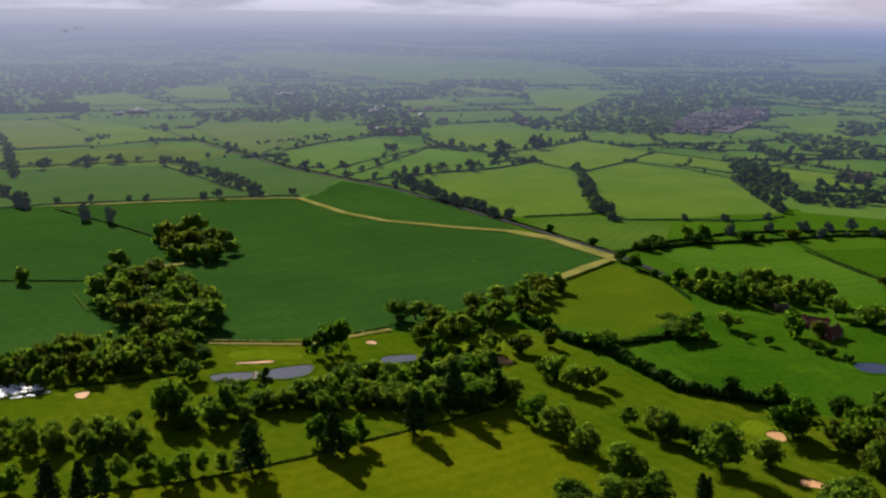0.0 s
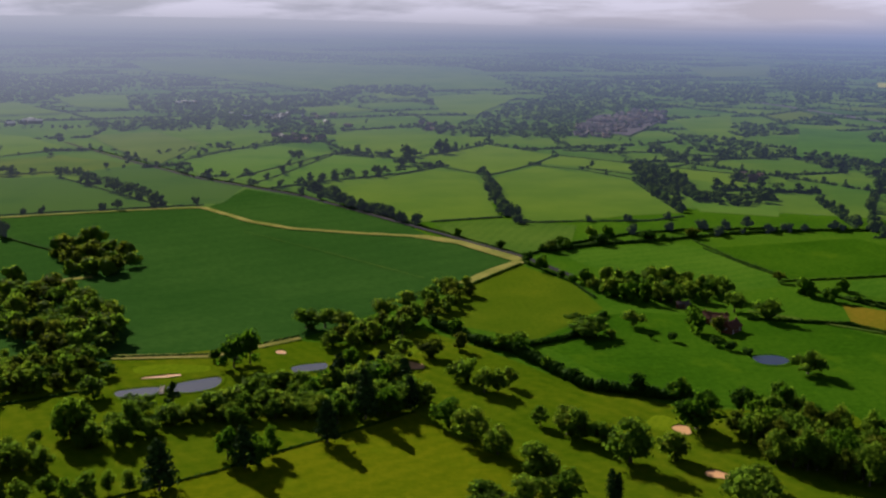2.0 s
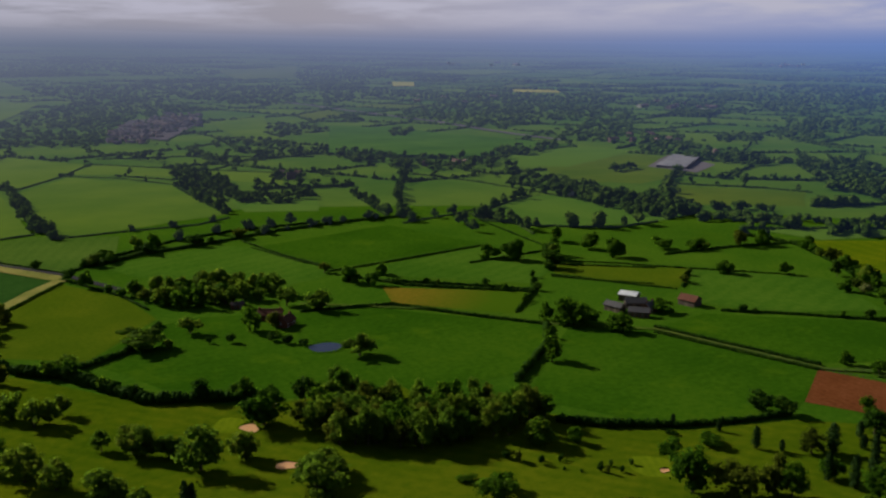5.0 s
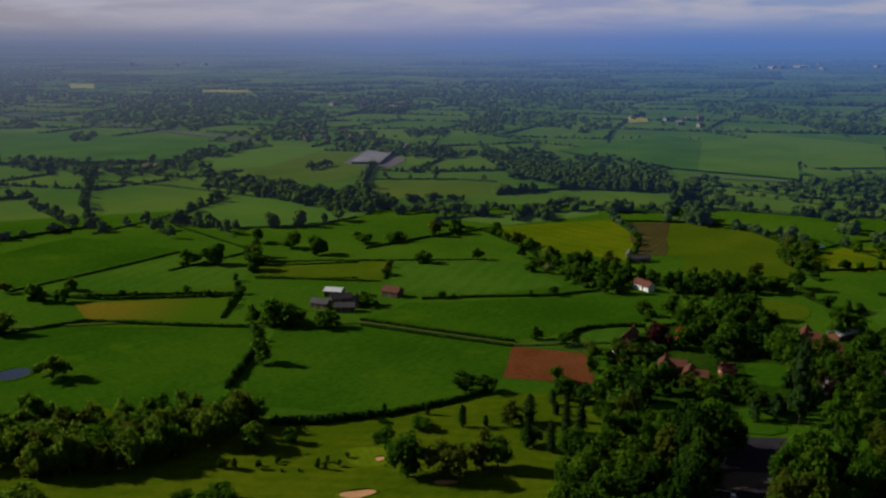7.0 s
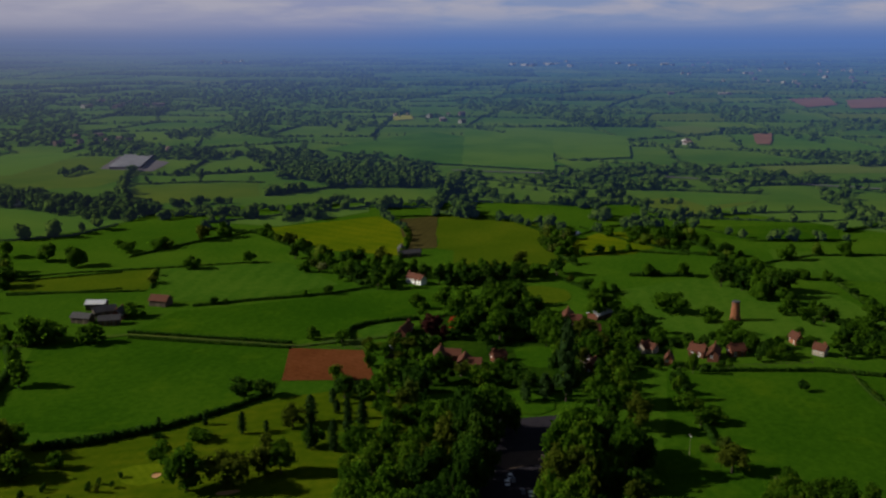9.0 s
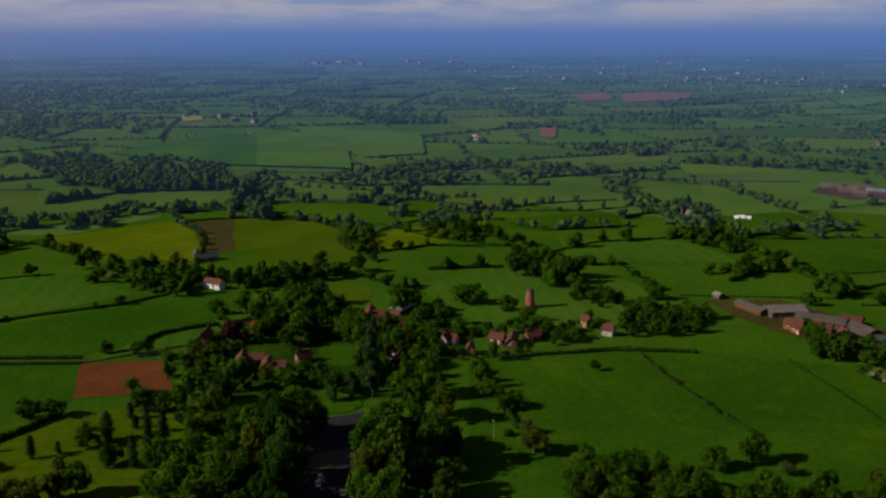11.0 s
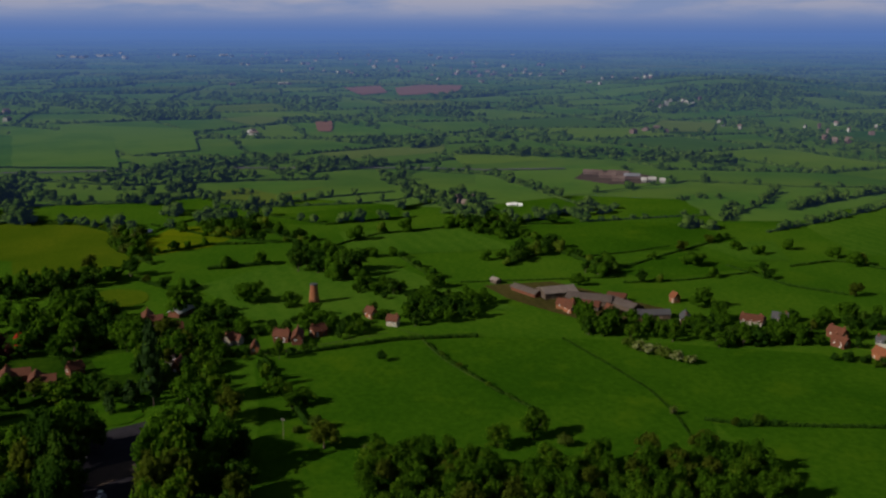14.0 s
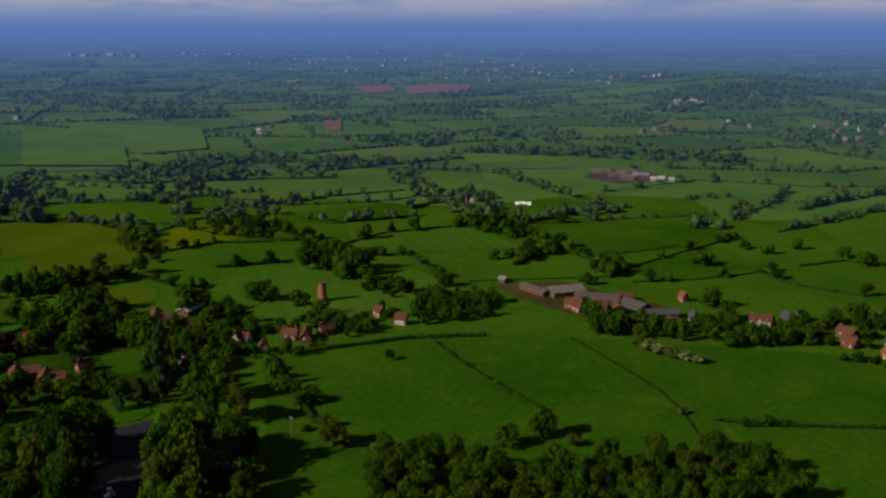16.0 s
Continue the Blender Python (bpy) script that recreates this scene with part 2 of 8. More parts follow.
# how much of a far surface the painted haze glow replaces, by metres of way: away from the sun, and towards it
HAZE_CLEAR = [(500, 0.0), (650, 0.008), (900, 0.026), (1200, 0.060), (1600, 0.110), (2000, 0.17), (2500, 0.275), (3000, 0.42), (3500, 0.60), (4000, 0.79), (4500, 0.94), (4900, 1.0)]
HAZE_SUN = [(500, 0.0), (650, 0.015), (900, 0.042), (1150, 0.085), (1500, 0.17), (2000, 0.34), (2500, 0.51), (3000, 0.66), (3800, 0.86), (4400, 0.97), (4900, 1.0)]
M = {
    "pasture": field_material("pasture_grass", [(0.0174, 0.0570, 0.0024), (0.0257, 0.0719, 0.0032), (0.0375, 0.0878, 0.0042)], 0.3, 0.012, None, (0.03, (0.055, 0.105, 0.004), 0.6)),
    "turf": field_material("wide_turf", [(0.0257, 0.0736, 0.0039), (0.0373, 0.0911, 0.0050), (0.0533, 0.1075, 0.0066)], 0.3, 0.011, None, (0.02, (0.050, 0.100, 0.004), 0.5)),
    "light": field_material("light_pasture", [(0.0358, 0.0801, 0.0109), (0.0499, 0.0980, 0.0130), (0.0677, 0.1144, 0.0166)], 0.3, 0.012, (25, 9, 0.05)),
    "bright": field_material("young_grass", [(0.0283, 0.0785, 0.0055), (0.0394, 0.0960, 0.0071), (0.0552, 0.1134, 0.0096)], 0.25, 0.01, (70, 12, 0.05)),
    "crop": field_material("wheat_crop", [(0.0165, 0.050, 0.0085), (0.0205, 0.058, 0.0100), (0.0270, 0.068, 0.0120)], 0.2, 0.008, (62, 24, 0.04)),
    "dull": field_material("dull_meadow", [(0.036, 0.070, 0.012), (0.052, 0.086, 0.014), (0.074, 0.102, 0.018)], 0.3, 0.015, None, (0.04, (0.09, 0.105, 0.012), 0.6)),
    "olive": field_material("olive_meadow", [(0.040, 0.074, 0.003), (0.055, 0.088, 0.004), (0.076, 0.102, 0.005)], 0.4, 0.02, None, (0.05, (0.05, 0.08, 0.004), 0.6)),
    "golf": field_material("golf_turf", [(0.0355, 0.0678, 0.0018), (0.0513, 0.0822, 0.0025), (0.0750, 0.0991, 0.0036)], 0.22, 0.018, (-35, 7, 0.05), (0.035, (0.045, 0.085, 0.002), 0.6)),
    "meadow": field_material("smooth_meadow", [(0.0533, 0.0804, 0.0016), (0.0711, 0.0946, 0.0021), (0.0928, 0.1090, 0.0029)], 0.3, 0.02, (58, 8, 0.06), (0.06, (0.075, 0.115, 0.003), 0.5)),
    "green": field_material("putting_green", [(0.062, 0.102, 0.003), (0.080, 0.120, 0.004), (0.100, 0.138, 0.005)], 0.3, 0.03, (30, 3, 0.06)),
    "fairway": field_material("mown_fairway", [(0.0336, 0.0714, 0.0014), (0.0454, 0.0857, 0.0021), (0.0632, 0.1000, 0.0029)], 0.22, 0.018, (-35, 7, 0.05), (0.035, (0.030, 0.070, 0.001), 0.6)),
    "garden": field_material("rough_garden_grass", [(0.010, 0.030, 0.002), (0.017, 0.044, 0.003), (0.030, 0.062, 0.004)], 0.35, 0.05),
    "yellow": field_material("buttercup_meadow", [(0.052, 0.092, 0.0022), (0.074, 0.108, 0.0027), (0.102, 0.124, 0.0032)], 0.4, 0.02, (12, 14, 0.06)),
    "tan": field_material("dry_ochre_crop", [(0.085, 0.088, 0.006), (0.125, 0.098, 0.009), (0.160, 0.115, 0.012)], 0.3, 0.016, fade=((0.67, -0.74), -148, -96, (0.045, 0.092, 0.004))),
    "pale": field_material("pale_hay_meadow", [(0.090, 0.125, 0.012), (0.120, 0.150, 0.016), (0.150, 0.170, 0.022)], 0.3, 0.016),
    "soil": field_material("red_soil", [(0.085, 0.028, 0.010), (0.110, 0.037, 0.013), (0.140, 0.050, 0.020)], 0.5, 0.03, (8, 4, 0.04), None, 0.0, 0.95),
    "brown": field_material("brown_soil", [(0.036, 0.033, 0.010), (0.050, 0.043, 0.013), (0.066, 0.056, 0.018)], 0.4, 0.03, (80, 6, 0.05), None, 0.0, 0.95),
    "track": field_material("dry_grass_track", [(0.12, 0.13, 0.03), (0.18, 0.175, 0.045), (0.25, 0.22, 0.07)], 0.6, 0.05, None, (0.3, (0.10, 0.13, 0.02), 0.5)),
    "sand": plain_material("bunker_sand", (0.38, 0.19, 0.075), (0.50, 0.27, 0.12), 0.6),
    # asphalt is tinted extra dark to include tree shade on the car park
    "asphalt": plain_material("asphalt", (0.016, 0.015, 0.021), (0.029, 0.026, 0.032), 0.3, 0.95, 0.0, 0.03),
    "gravel": plain_material("gravel_and_sunlit_asphalt", (0.060, 0.042, 0.034), (0.10, 0.072, 0.058), 0.25, 0.95, 0.0, 0.03),
    # pale base colour stands in for the sky mirrored in the golf ponds
    "water": water_material("sky_tinted_water", (0.066, 0.063, 0.073, 1)),
    "deep_water": water_material("deep_water", (0.012, 0.018, 0.04, 1)),
    "foam": plain_material("white_foam", (0.70, 0.72, 0.74), (0.85, 0.86, 0.87), 2.0),
    "brick": plain_material("red_brick", (0.080, 0.027, 0.014), (0.145, 0.052, 0.026), 0.8),
    "orange_brick": plain_material("orange_brick", (0.17, 0.062, 0.026), (0.26, 0.098, 0.044), 0.8),
    "render": plain_material("white_render", (0.30, 0.28, 0.25), (0.44, 0.41, 0.37), 0.5),
    "cream": plain_material("cream_render", (0.19, 0.165, 0.13), (0.31, 0.27, 0.215), 0.5),
    "tile": plain_material("red_clay_tile", (0.058, 0.018, 0.009), (0.104, 0.034, 0.017), 1.4),
    "clay": plain_material("orange_clay_tile", (0.110, 0.034, 0.013), (0.175, 0.057, 0.023), 1.4),
    "fawn_sheet": plain_material("fawn_sheet_roof", (0.120, 0.096, 0.086), (0.185, 0.150, 0.135), 0.3, 0.7),
    "slate": plain_material("grey_slate", (0.04, 0.038, 0.042), (0.075, 0.072, 0.078), 1.2, 0.7),
    "sheet": plain_material("grey_sheet_roof", (0.048, 0.036, 0.032), (0.088, 0.068, 0.060), 0.3, 0.7),
    "white_sheet": plain_material("pale_sheet_roof", (0.42, 0.44, 0.46), (0.58, 0.59, 0.61), 0.3, 0.5),
    "boards": plain_material("dark_boards", (0.05, 0.035, 0.025), (0.09, 0.065, 0.05), 1.0),
    "timber": plain_material("weathered_timber", (0.09, 0.07, 0.05), (0.16, 0.125, 0.09), 2.0),
    "bark": plain_material("bark", (0.045, 0.032, 0.022), (0.085, 0.062, 0.045), 2.5),
    "glass": plain_material("window_glass", (0.02, 0.025, 0.03), (0.04, 0.045, 0.05), 1.0, 0.06, 0.0, 0.9, 0.0),
    "white": plain_material("white_paint", (0.72, 0.72, 0.70), (0.82, 0.82, 0.80), 2.0, 0.5),
    "car_white": plain_material("white_car_paint", (0.74, 0.75, 0.76), (0.82, 0.83, 0.84), 0.5, 0.25, 0.0, 0.6, 0.0),
    "car_dark": plain_material("dark_car_paint", (0.02, 0.025, 0.04), (0.05, 0.055, 0.07), 0.5, 0.25, 0.0, 0.6, 0.0),
    "rubber": plain_material("tyre_rubber", (0.012, 0.012, 0.012), (0.025, 0.025, 0.025)),
    "oak": foliage_material("oak_leaves", (0.0303, 0.0819, 0.0049), (0.0613, 0.1369, 0.0067), (0.0960, 0.1617, 0.0098), 0.66),
    # leaf colour raised in place of the haze over trees towards the sun
    "ash": foliage_material("haze_lightened_ash_leaves", (0.0529, 0.1122, 0.0099), (0.0960, 0.1664, 0.0128), (0.1357, 0.1789, 0.0179), 0.68),
    "dark": foliage_material("dark_leaves", (0.0132, 0.0404, 0.0037), (0.0276, 0.0695, 0.0055), (0.0552, 0.1042, 0.0093), 0.50),
    "brownish": foliage_material("young_bronze_leaves", (0.0480, 0.0740, 0.0070), (0.0780, 0.1060, 0.0095), (0.1150, 0.1380, 0.0150), 0.66),
    "copper": foliage_material("copper_beech_leaves", (0.030, 0.010, 0.010), (0.055, 0.018, 0.015), (0.085, 0.028, 0.020), 0.15),
    "red": foliage_material("scarlet_leaves", (0.22, 0.012, 0.012), (0.34, 0.020, 0.018), (0.45, 0.04, 0.03)),
    "needles": foliage_material("conifer_needles", (0.0120, 0.0270, 0.0070), (0.0210, 0.0480, 0.0098), (0.0390, 0.0720, 0.0140), 0.12),
    "blossom": foliage_material("hawthorn_blossom", (0.036, 0.072, 0.006), (0.085, 0.115, 0.016), (0.24, 0.25, 0.12), 0.40),
    "hedge": foliage_material("hedge_leaves", (0.0171, 0.0490, 0.0055), (0.0308, 0.0762, 0.0071), (0.0570, 0.1110, 0.0111), 0.50),
    # every far_ material has the haze glow painted into its surface
    "far_woods": haze_glow_material("distant_woods", [(0.0166, 0.0361, 0.0051), (0.0274, 0.0547, 0.0073), (0.0469, 0.0801, 0.0101)], 0.02),
    "far_land": haze_glow_material("distant_land", [(0.0258, 0.0736, 0.0061), (0.0420, 0.0959, 0.0077), (0.0726, 0.1256, 0.0108)], 0.006),
    "far_light": haze_glow_material("distant_light_field", [(0.0399, 0.0906, 0.0050), (0.0599, 0.1141, 0.0067), (0.0812, 0.1343, 0.0092)], 0.01),
    "far_dark": haze_glow_material("distant_crop", [(0.0208, 0.0580, 0.0068), (0.0283, 0.0707, 0.0079), (0.0415, 0.0852, 0.0097)], 0.01),
    "far_white": haze_glow_material("distant_white_walls", [(0.173, 0.169, 0.162), (0.245, 0.241, 0.230), (0.317, 0.310, 0.302)], 0.05, 0.6),
    "far_dull": haze_glow_material("distant_dull_meadow", [(0.0374, 0.0779, 0.0043), (0.0542, 0.0939, 0.0050), (0.0766, 0.1099, 0.0071)], 0.01),
    "far_mid": haze_glow_material("distant_pasture", [(0.0300, 0.0819, 0.0064), (0.0448, 0.1059, 0.0083), (0.0673, 0.1279, 0.0115)], 0.01),
    "far_yard": haze_glow_material("distant_cabin_park", [(0.060, 0.054, 0.064), (0.082, 0.073, 0.083), (0.11, 0.098, 0.108)], 0.03),
    "far_pale": haze_glow_material("distant_pale_field", [(0.0494, 0.0892, 0.0115), (0.0677, 0.1056, 0.0154), (0.0832, 0.1189, 0.0192)], 0.01),
    "far_yellow": haze_glow_material("distant_rape_field", [(0.17, 0.18, 0.03), (0.22, 0.22, 0.035), (0.27, 0.26, 0.04)], 0.01),
    "far_soil": haze_glow_material("distant_red_soil", [(0.105, 0.056, 0.040), (0.135, 0.070, 0.048), (0.165, 0.088, 0.060)], 0.01),
    "far_wall": haze_glow_material("distant_pale_walls", [(0.270, 0.252, 0.240), (0.390, 0.378, 0.360), (0.510, 0.504, 0.492)], 0.05),
    "far_glass": haze_glow_material("distant_glass_roof", [(0.12, 0.12, 0.145), (0.165, 0.165, 0.19), (0.22, 0.22, 0.245)], 0.05),
    "far_brown": haze_glow_material("distant_brown_yard", [(0.042, 0.029, 0.020), (0.060, 0.041, 0.029), (0.082, 0.057, 0.040)], 0.03),
    "far_roof": haze_glow_material("distant_roofs", [(0.07, 0.045, 0.038), (0.11, 0.075, 0.062), (0.17, 0.13, 0.115)], 0.05),
}


# ---- building blocks ----
def land(x, y):
    """The height of the ground: level fields near by, rising to hills on the horizon, and one wooded hill."""
    r = math.hypot(x, y)
    k = min(1.0, max(0.0, (r - 1600) / 3300))
    az = math.degrees(math.atan2(x, y))
    rim = 150 + 112 * math.exp(-((az + 14) / 38) ** 2)
    return rim * k ** 1.6 + 34 * math.exp(-((az - 105.5) / 6.5) ** 2 - ((r - 2330) / 330) ** 2)


def shrink(r):
    """The backdrop is drawn together with distance; things on it shrink alike."""
    return max(0.1, 1 - min(1.0, max(0.0, (r - 1600) / 3300)) ** 1.6)


RNG = np.random.default_rng(7)


def mesh_of(name, verts, faces, mats, slots=None, smooth=False):
    """A mesh from arrays of points and triangles."""
    verts, faces = np.asarray(verts, "f4"), np.asarray(faces, "i4")
    me = bpy.data.meshes.new(name)
    n = len(faces)
    me.vertices.add(len(verts))
    me.vertices.foreach_set("co", verts.ravel())
    me.loops.add(n * 3)
    me.loops.foreach_set("vertex_index", faces.ravel())
    me.polygons.add(n)
    me.polygons.foreach_set("loop_start", np.arange(0, n * 3, 3, dtype="i4"))
    for mat in mats if isinstance(mats, (list, tuple)) else [mats]:
        me.materials.append(mat)
    if slots is not None:
        me.polygons.foreach_set("material_index", np.asarray(slots, "i4"))
    if smooth:
        me.polygons.foreach_set("use_smooth", np.ones(n, bool))
    me.update(calc_edges=True)
    return me


def part(name, bm, mat, parent, label=""):
    """Links a bmesh as one mesh object under a thing or a part."""
    me = bpy.data.meshes.new(name)
    bm.to_mesh(me)
    bm.free()
    me.materials.append(mat)
    ob = new(name, me)
    ob.parent = parent
    return tagged(ob, label)


def thing(name, x, y, z=0.0, turn=0.0, label="", category="", group="", kind=""):
    ob = new(name)
    ob.matrix_basis = pose(x, y, z, 0, 0, turn)
    return tagged(ob, label, category, group, kind)


def box(bm, x0, x1, y0, y1, z0, z1):
    v = [bm.verts.new(p) for p in ((x0, y0, z0), (x1, y0, z0), (x1, y1, z0), (x0, y1, z0), (x0, y0, z1), (x1, y0, z1), (x1, y1, z1), (x0, y1, z1))]
    for a, b, c, d in ((3, 2, 1, 0), (4, 5, 6, 7), (0, 1, 5, 4), (1, 2, 6, 5), (2, 3, 7, 6), (3, 0, 4, 7)):
        bm.faces.new((v[a], v[b], v[c], v[d]))
    return v


def box_part(name, size, mat, parent, label=""):
    bm = bmesh.new()
    box(bm, *size)
    return part(name, bm, mat, parent, label)


ICO = bmesh.new()
bmesh.ops.create_icosphere(ICO, subdivisions=1, radius=1)
ICO_V = np.array([v.co[:] for v in ICO.verts])
ICO_F = np.array([[v.index for v in f.verts] for f in ICO.faces])
ICO.free()


OCT_V = np.array([(1, 0, 0), (-1, 0, 0), (0, 1, 0), (0, -1, 0), (0, 0, 1), (0, 0, -0.6)], float)
OCT_F = np.array([(0, 2, 4), (2, 1, 4), (1, 3, 4), (3, 0, 4), (2, 0, 5), (1, 2, 5), (3, 1, 5), (0, 3, 5)])


def gather(pieces):
    """Joins (points, triangles) pairs."""
    verts, faces, at = [], [], 0
    for v, f in pieces:
        verts.append(v)
        faces.append(f + at)
        at += len(v)
    return np.concatenate(verts), np.concatenate(faces)


def leaf_cloud(rng, centres, radii, count, size):
    """Small bent leaf sprays scattered over lobes, turned mostly outwards."""
    pick = rng.integers(0, len(centres), count)
    way = rng.normal(size=(count, 3))
    way /= np.linalg.norm(way, axis=1)[:, None]
    way[:, 2] = np.where(way[:, 2] < -0.5, -way[:, 2], way[:, 2])
    at = centres[pick] + way * radii[pick] * rng.uniform(0.80, 1.12, (count, 1))
    normal = way + rng.normal(size=(count, 3)) * 0.36
    normal /= np.linalg.norm(normal, axis=1)[:, None]
    side = np.cross(normal, rng.normal(size=(count, 3)))
    side /= np.linalg.norm(side, axis=1)[:, None]
    up = np.cross(normal, side)
    s = size * rng.uniform(0.6, 1.35, (count, 1))
    a, b, c, d = at - side * s, at + up * s * 0.8 + normal * s * 0.25, at + side * s, at - up * s * 0.8 + normal * s * 0.2
    verts = np.stack([a, b, c, d], 1).reshape(-1, 3)
    base = np.arange(count)[:, None] * 4
    faces = np.concatenate([base + [0, 1, 2], base + [0, 2, 3]])
    return verts, faces


def crown_shape(kind, seed, level):
    """A crown of many lobes in a unit tree (one high, one wide); level 0 is the finest."""
    rng = np.random.default_rng(seed * 17 + level)
    shape = np.random.default_rng(seed)
    if kind == "round":
        n = 22
        way = shape.normal(size=(n, 3))
        way /= np.linalg.norm(way, axis=1)[:, None]
        reach = shape.uniform(0.25, 0.36, (n, 1)) * (1 + 0.14 * np.sin(3 * np.arctan2(way[:, 1:2], way[:, :1]) + seed))
        centres = way * reach * [1, 1, 1.02] + [0, 0, 0.53]
        radii = np.stack([shape.uniform(0.13, 0.215, n)] * 3, 1) * [1.0, 1.0, 0.85]
        centres = np.vstack([centres, [[0, 0, 0.55]]])
        radii = np.vstack([radii, [[0.29, 0.29, 0.28]]])
    elif kind == "conifer":
        n = 26
        h = np.linspace(0.16, 0.95, n)
        ang = np.arange(n) * 2.4 + seed
        wide = 0.40 * (1 - h) ** 0.8 + 0.03
        centres = np.stack([np.cos(ang) * wide * 0.7, np.sin(ang) * wide * 0.7, h], 1)
        radii = np.stack([wide * 0.55 + 0.04, wide * 0.55 + 0.04, 0.05 + wide * 0.14], 1)
    elif kind == "column":
        n = 16
        h = np.linspace(0.10, 0.93, n)
        wide = 0.36 * np.sin(np.pi * np.clip(h * 0.86 + 0.12, 0, 1)) ** 0.7
        ang = np.arange(n) * 2.4 + seed
        centres = np.stack([np.cos(ang) * wide * 0.35, np.sin(ang) * wide * 0.35, h], 1)
        radii = np.stack([wide, wide, np.full(n, 0.075)], 1)
    else:  # bush
        n = 14
        way = shape.normal(size=(n, 3))
        way /= np.linalg.norm(way, axis=1)[:, None]
        centres = way * [0.28, 0.28, 0.16] + [0, 0, 0.45]
        radii = np.stack([shape.uniform(0.13, 0.23, n), shape.uniform(0.13, 0.23, n), shape.uniform(0.20, 0.36, n)], 1)
    keep = {0: 99, 1: 14, 2: 6, 3: 4, 4: 2}[level]
    if len(centres) > keep:
        step = rng.permutation(len(centres))[:keep]
        grow = {1: 1.12, 2: 1.40, 3: 1.60, 4: 1.9}[level] if kind == "round" else {1: 1.1, 2: 1.3, 3: 1.5, 4: 1.6}[level]
        centres, radii = centres[step], radii[step] * grow
        if kind == "round":
            centres = np.vstack([centres, [[0, 0, 0.55]]])
            radii = np.vstack([radii, [[0.30, 0.30, 0.30]]])
    pieces = []
    for c, r in zip(centres, radii):
        v, f = (ICO_V, ICO_F) if level < 3 else (OCT_V, OCT_F)
        ball = v * (({0: 0.64, 1: 0.70}.get(level, 0.95)) + rng.uniform(-0.12, 0.10, (len(v), 1)))
        pieces.append((ball * r + c, f))
    leaves = {0: 800, 1: 200, 2: 44, 3: 16, 4: 0}[level]
    if leaves:
        pieces.append(leaf_cloud(rng, centres, radii, leaves, {0: 0.041, 1: 0.067, 2: 0.085, 3: 0.12}[level]))
    return gather(pieces)


SHAPES = {}


def crown(kind, seed, level):
    key = kind, seed, level
    if key not in SHAPES:
        SHAPES[key] = crown_shape(kind, seed, level)
    return SHAPES[key]


MESHES = {}


def crown_mesh(kind, seed, level, leaf):
    key = kind, seed, level, leaf
    if key not in MESHES:
        MESHES[key] = mesh_of("crown", *crown(kind, seed, level), M[leaf])
    return MESHES[key]


def trunk_mesh(kind, seed):
    """A tapered trunk with a flared foot and limbs, in a unit tree."""
    key = "trunk", kind, seed
    if key in MESHES:
        return MESHES[key]
    rng = np.random.default_rng(seed + 90)
    pieces = []

    def limb(a, b, r0, r1, sides=6):
        a, b = np.array(a), np.array(b)
        axis = (b - a) / np.linalg.norm(b - a)
        side = np.cross(axis, [0.3, 0.9, 0.1])
        side /= np.linalg.norm(side)
        other = np.cross(axis, side)
        ang = np.arange(sides) * 2 * np.pi / sides
        ring = np.cos(ang)[:, None] * side + np.sin(ang)[:, None] * other
        i = np.arange(sides)
        j = (i + 1) % sides
        faces = np.concatenate([np.stack([i, j, j + sides], 1), np.stack([i, j + sides, i + sides], 1)])
        pieces.append((np.vstack([a + ring * r0, b + ring * r1]), faces))
    top = {"round": 0.45, "conifer": 0.9, "column": 0.6, "bush": 0.3}[kind]
    limb((0, 0, -0.02), (0, 0, 0.05), 0.055, 0.032)
    limb((0, 0, 0.05), (0.01, 0.0, top), 0.032, 0.014)
    if kind == "round":
        for i in range(6):
            ang = i * 1.05 + rng.uniform(0, 0.6)
            limb((0.005, 0, rng.uniform(0.2, 0.36)), (math.cos(ang) * 0.26, math.sin(ang) * 0.26, rng.uniform(0.45, 0.68)), 0.017, 0.006, 5)
    MESHES[key] = mesh_of("trunk", *gather(pieces), M["bark"])
    return MESHES[key]


KINDS = {  # leaf tint: crown shape, name, category, label
    "oak": ("round", "oak_tree", "tree", "broad green oak tree in full leaf"),
    "ash": ("round", "ash_tree", "tree", "light green ash tree, leaf colour lightened to suggest haze"),
    "dark": ("round", "sycamore_tree", "tree", "dark green dense sycamore tree in full leaf"),
    "brownish": ("round", "maple_tree", "tree", "maple tree with young bronze brown leaves"),
    "copper": ("round", "copper_beech", "tree", "copper beech tree with dark purple leaves"),
    "red": ("round", "ornamental_tree", "tree", "small ornamental tree with scarlet leaves"),
    "needles": ("conifer", "conifer_tree", "conifer", "tall dark green conifer with drooping boughs"),
    "cypress": ("column", "cypress_tree", "conifer", "narrow dark green columnar cypress on grass"),
    "poplar": ("column", "fir_tree", "conifer", "very tall narrow dark fir tree among houses"),
    "blossom": ("bush", "hawthorn_bush", "bush", "hawthorn bush covered with white blossom"),
    "bush": ("bush", "bush", "bush", "low rounded green bush on grass"),
}
LEAF = {"cypress": "needles", "poplar": "needles", "bush": "hedge"}
STUFF = {}       # (region, leaf): pieces of far trees, joined at the end
NEAR, MID = 380.0, 760.0
PLAN = []


def tree(kind, x, y, h, w, group="trees"):
    PLAN.append((math.hypot(x, y), kind, x, y, h, w, group))


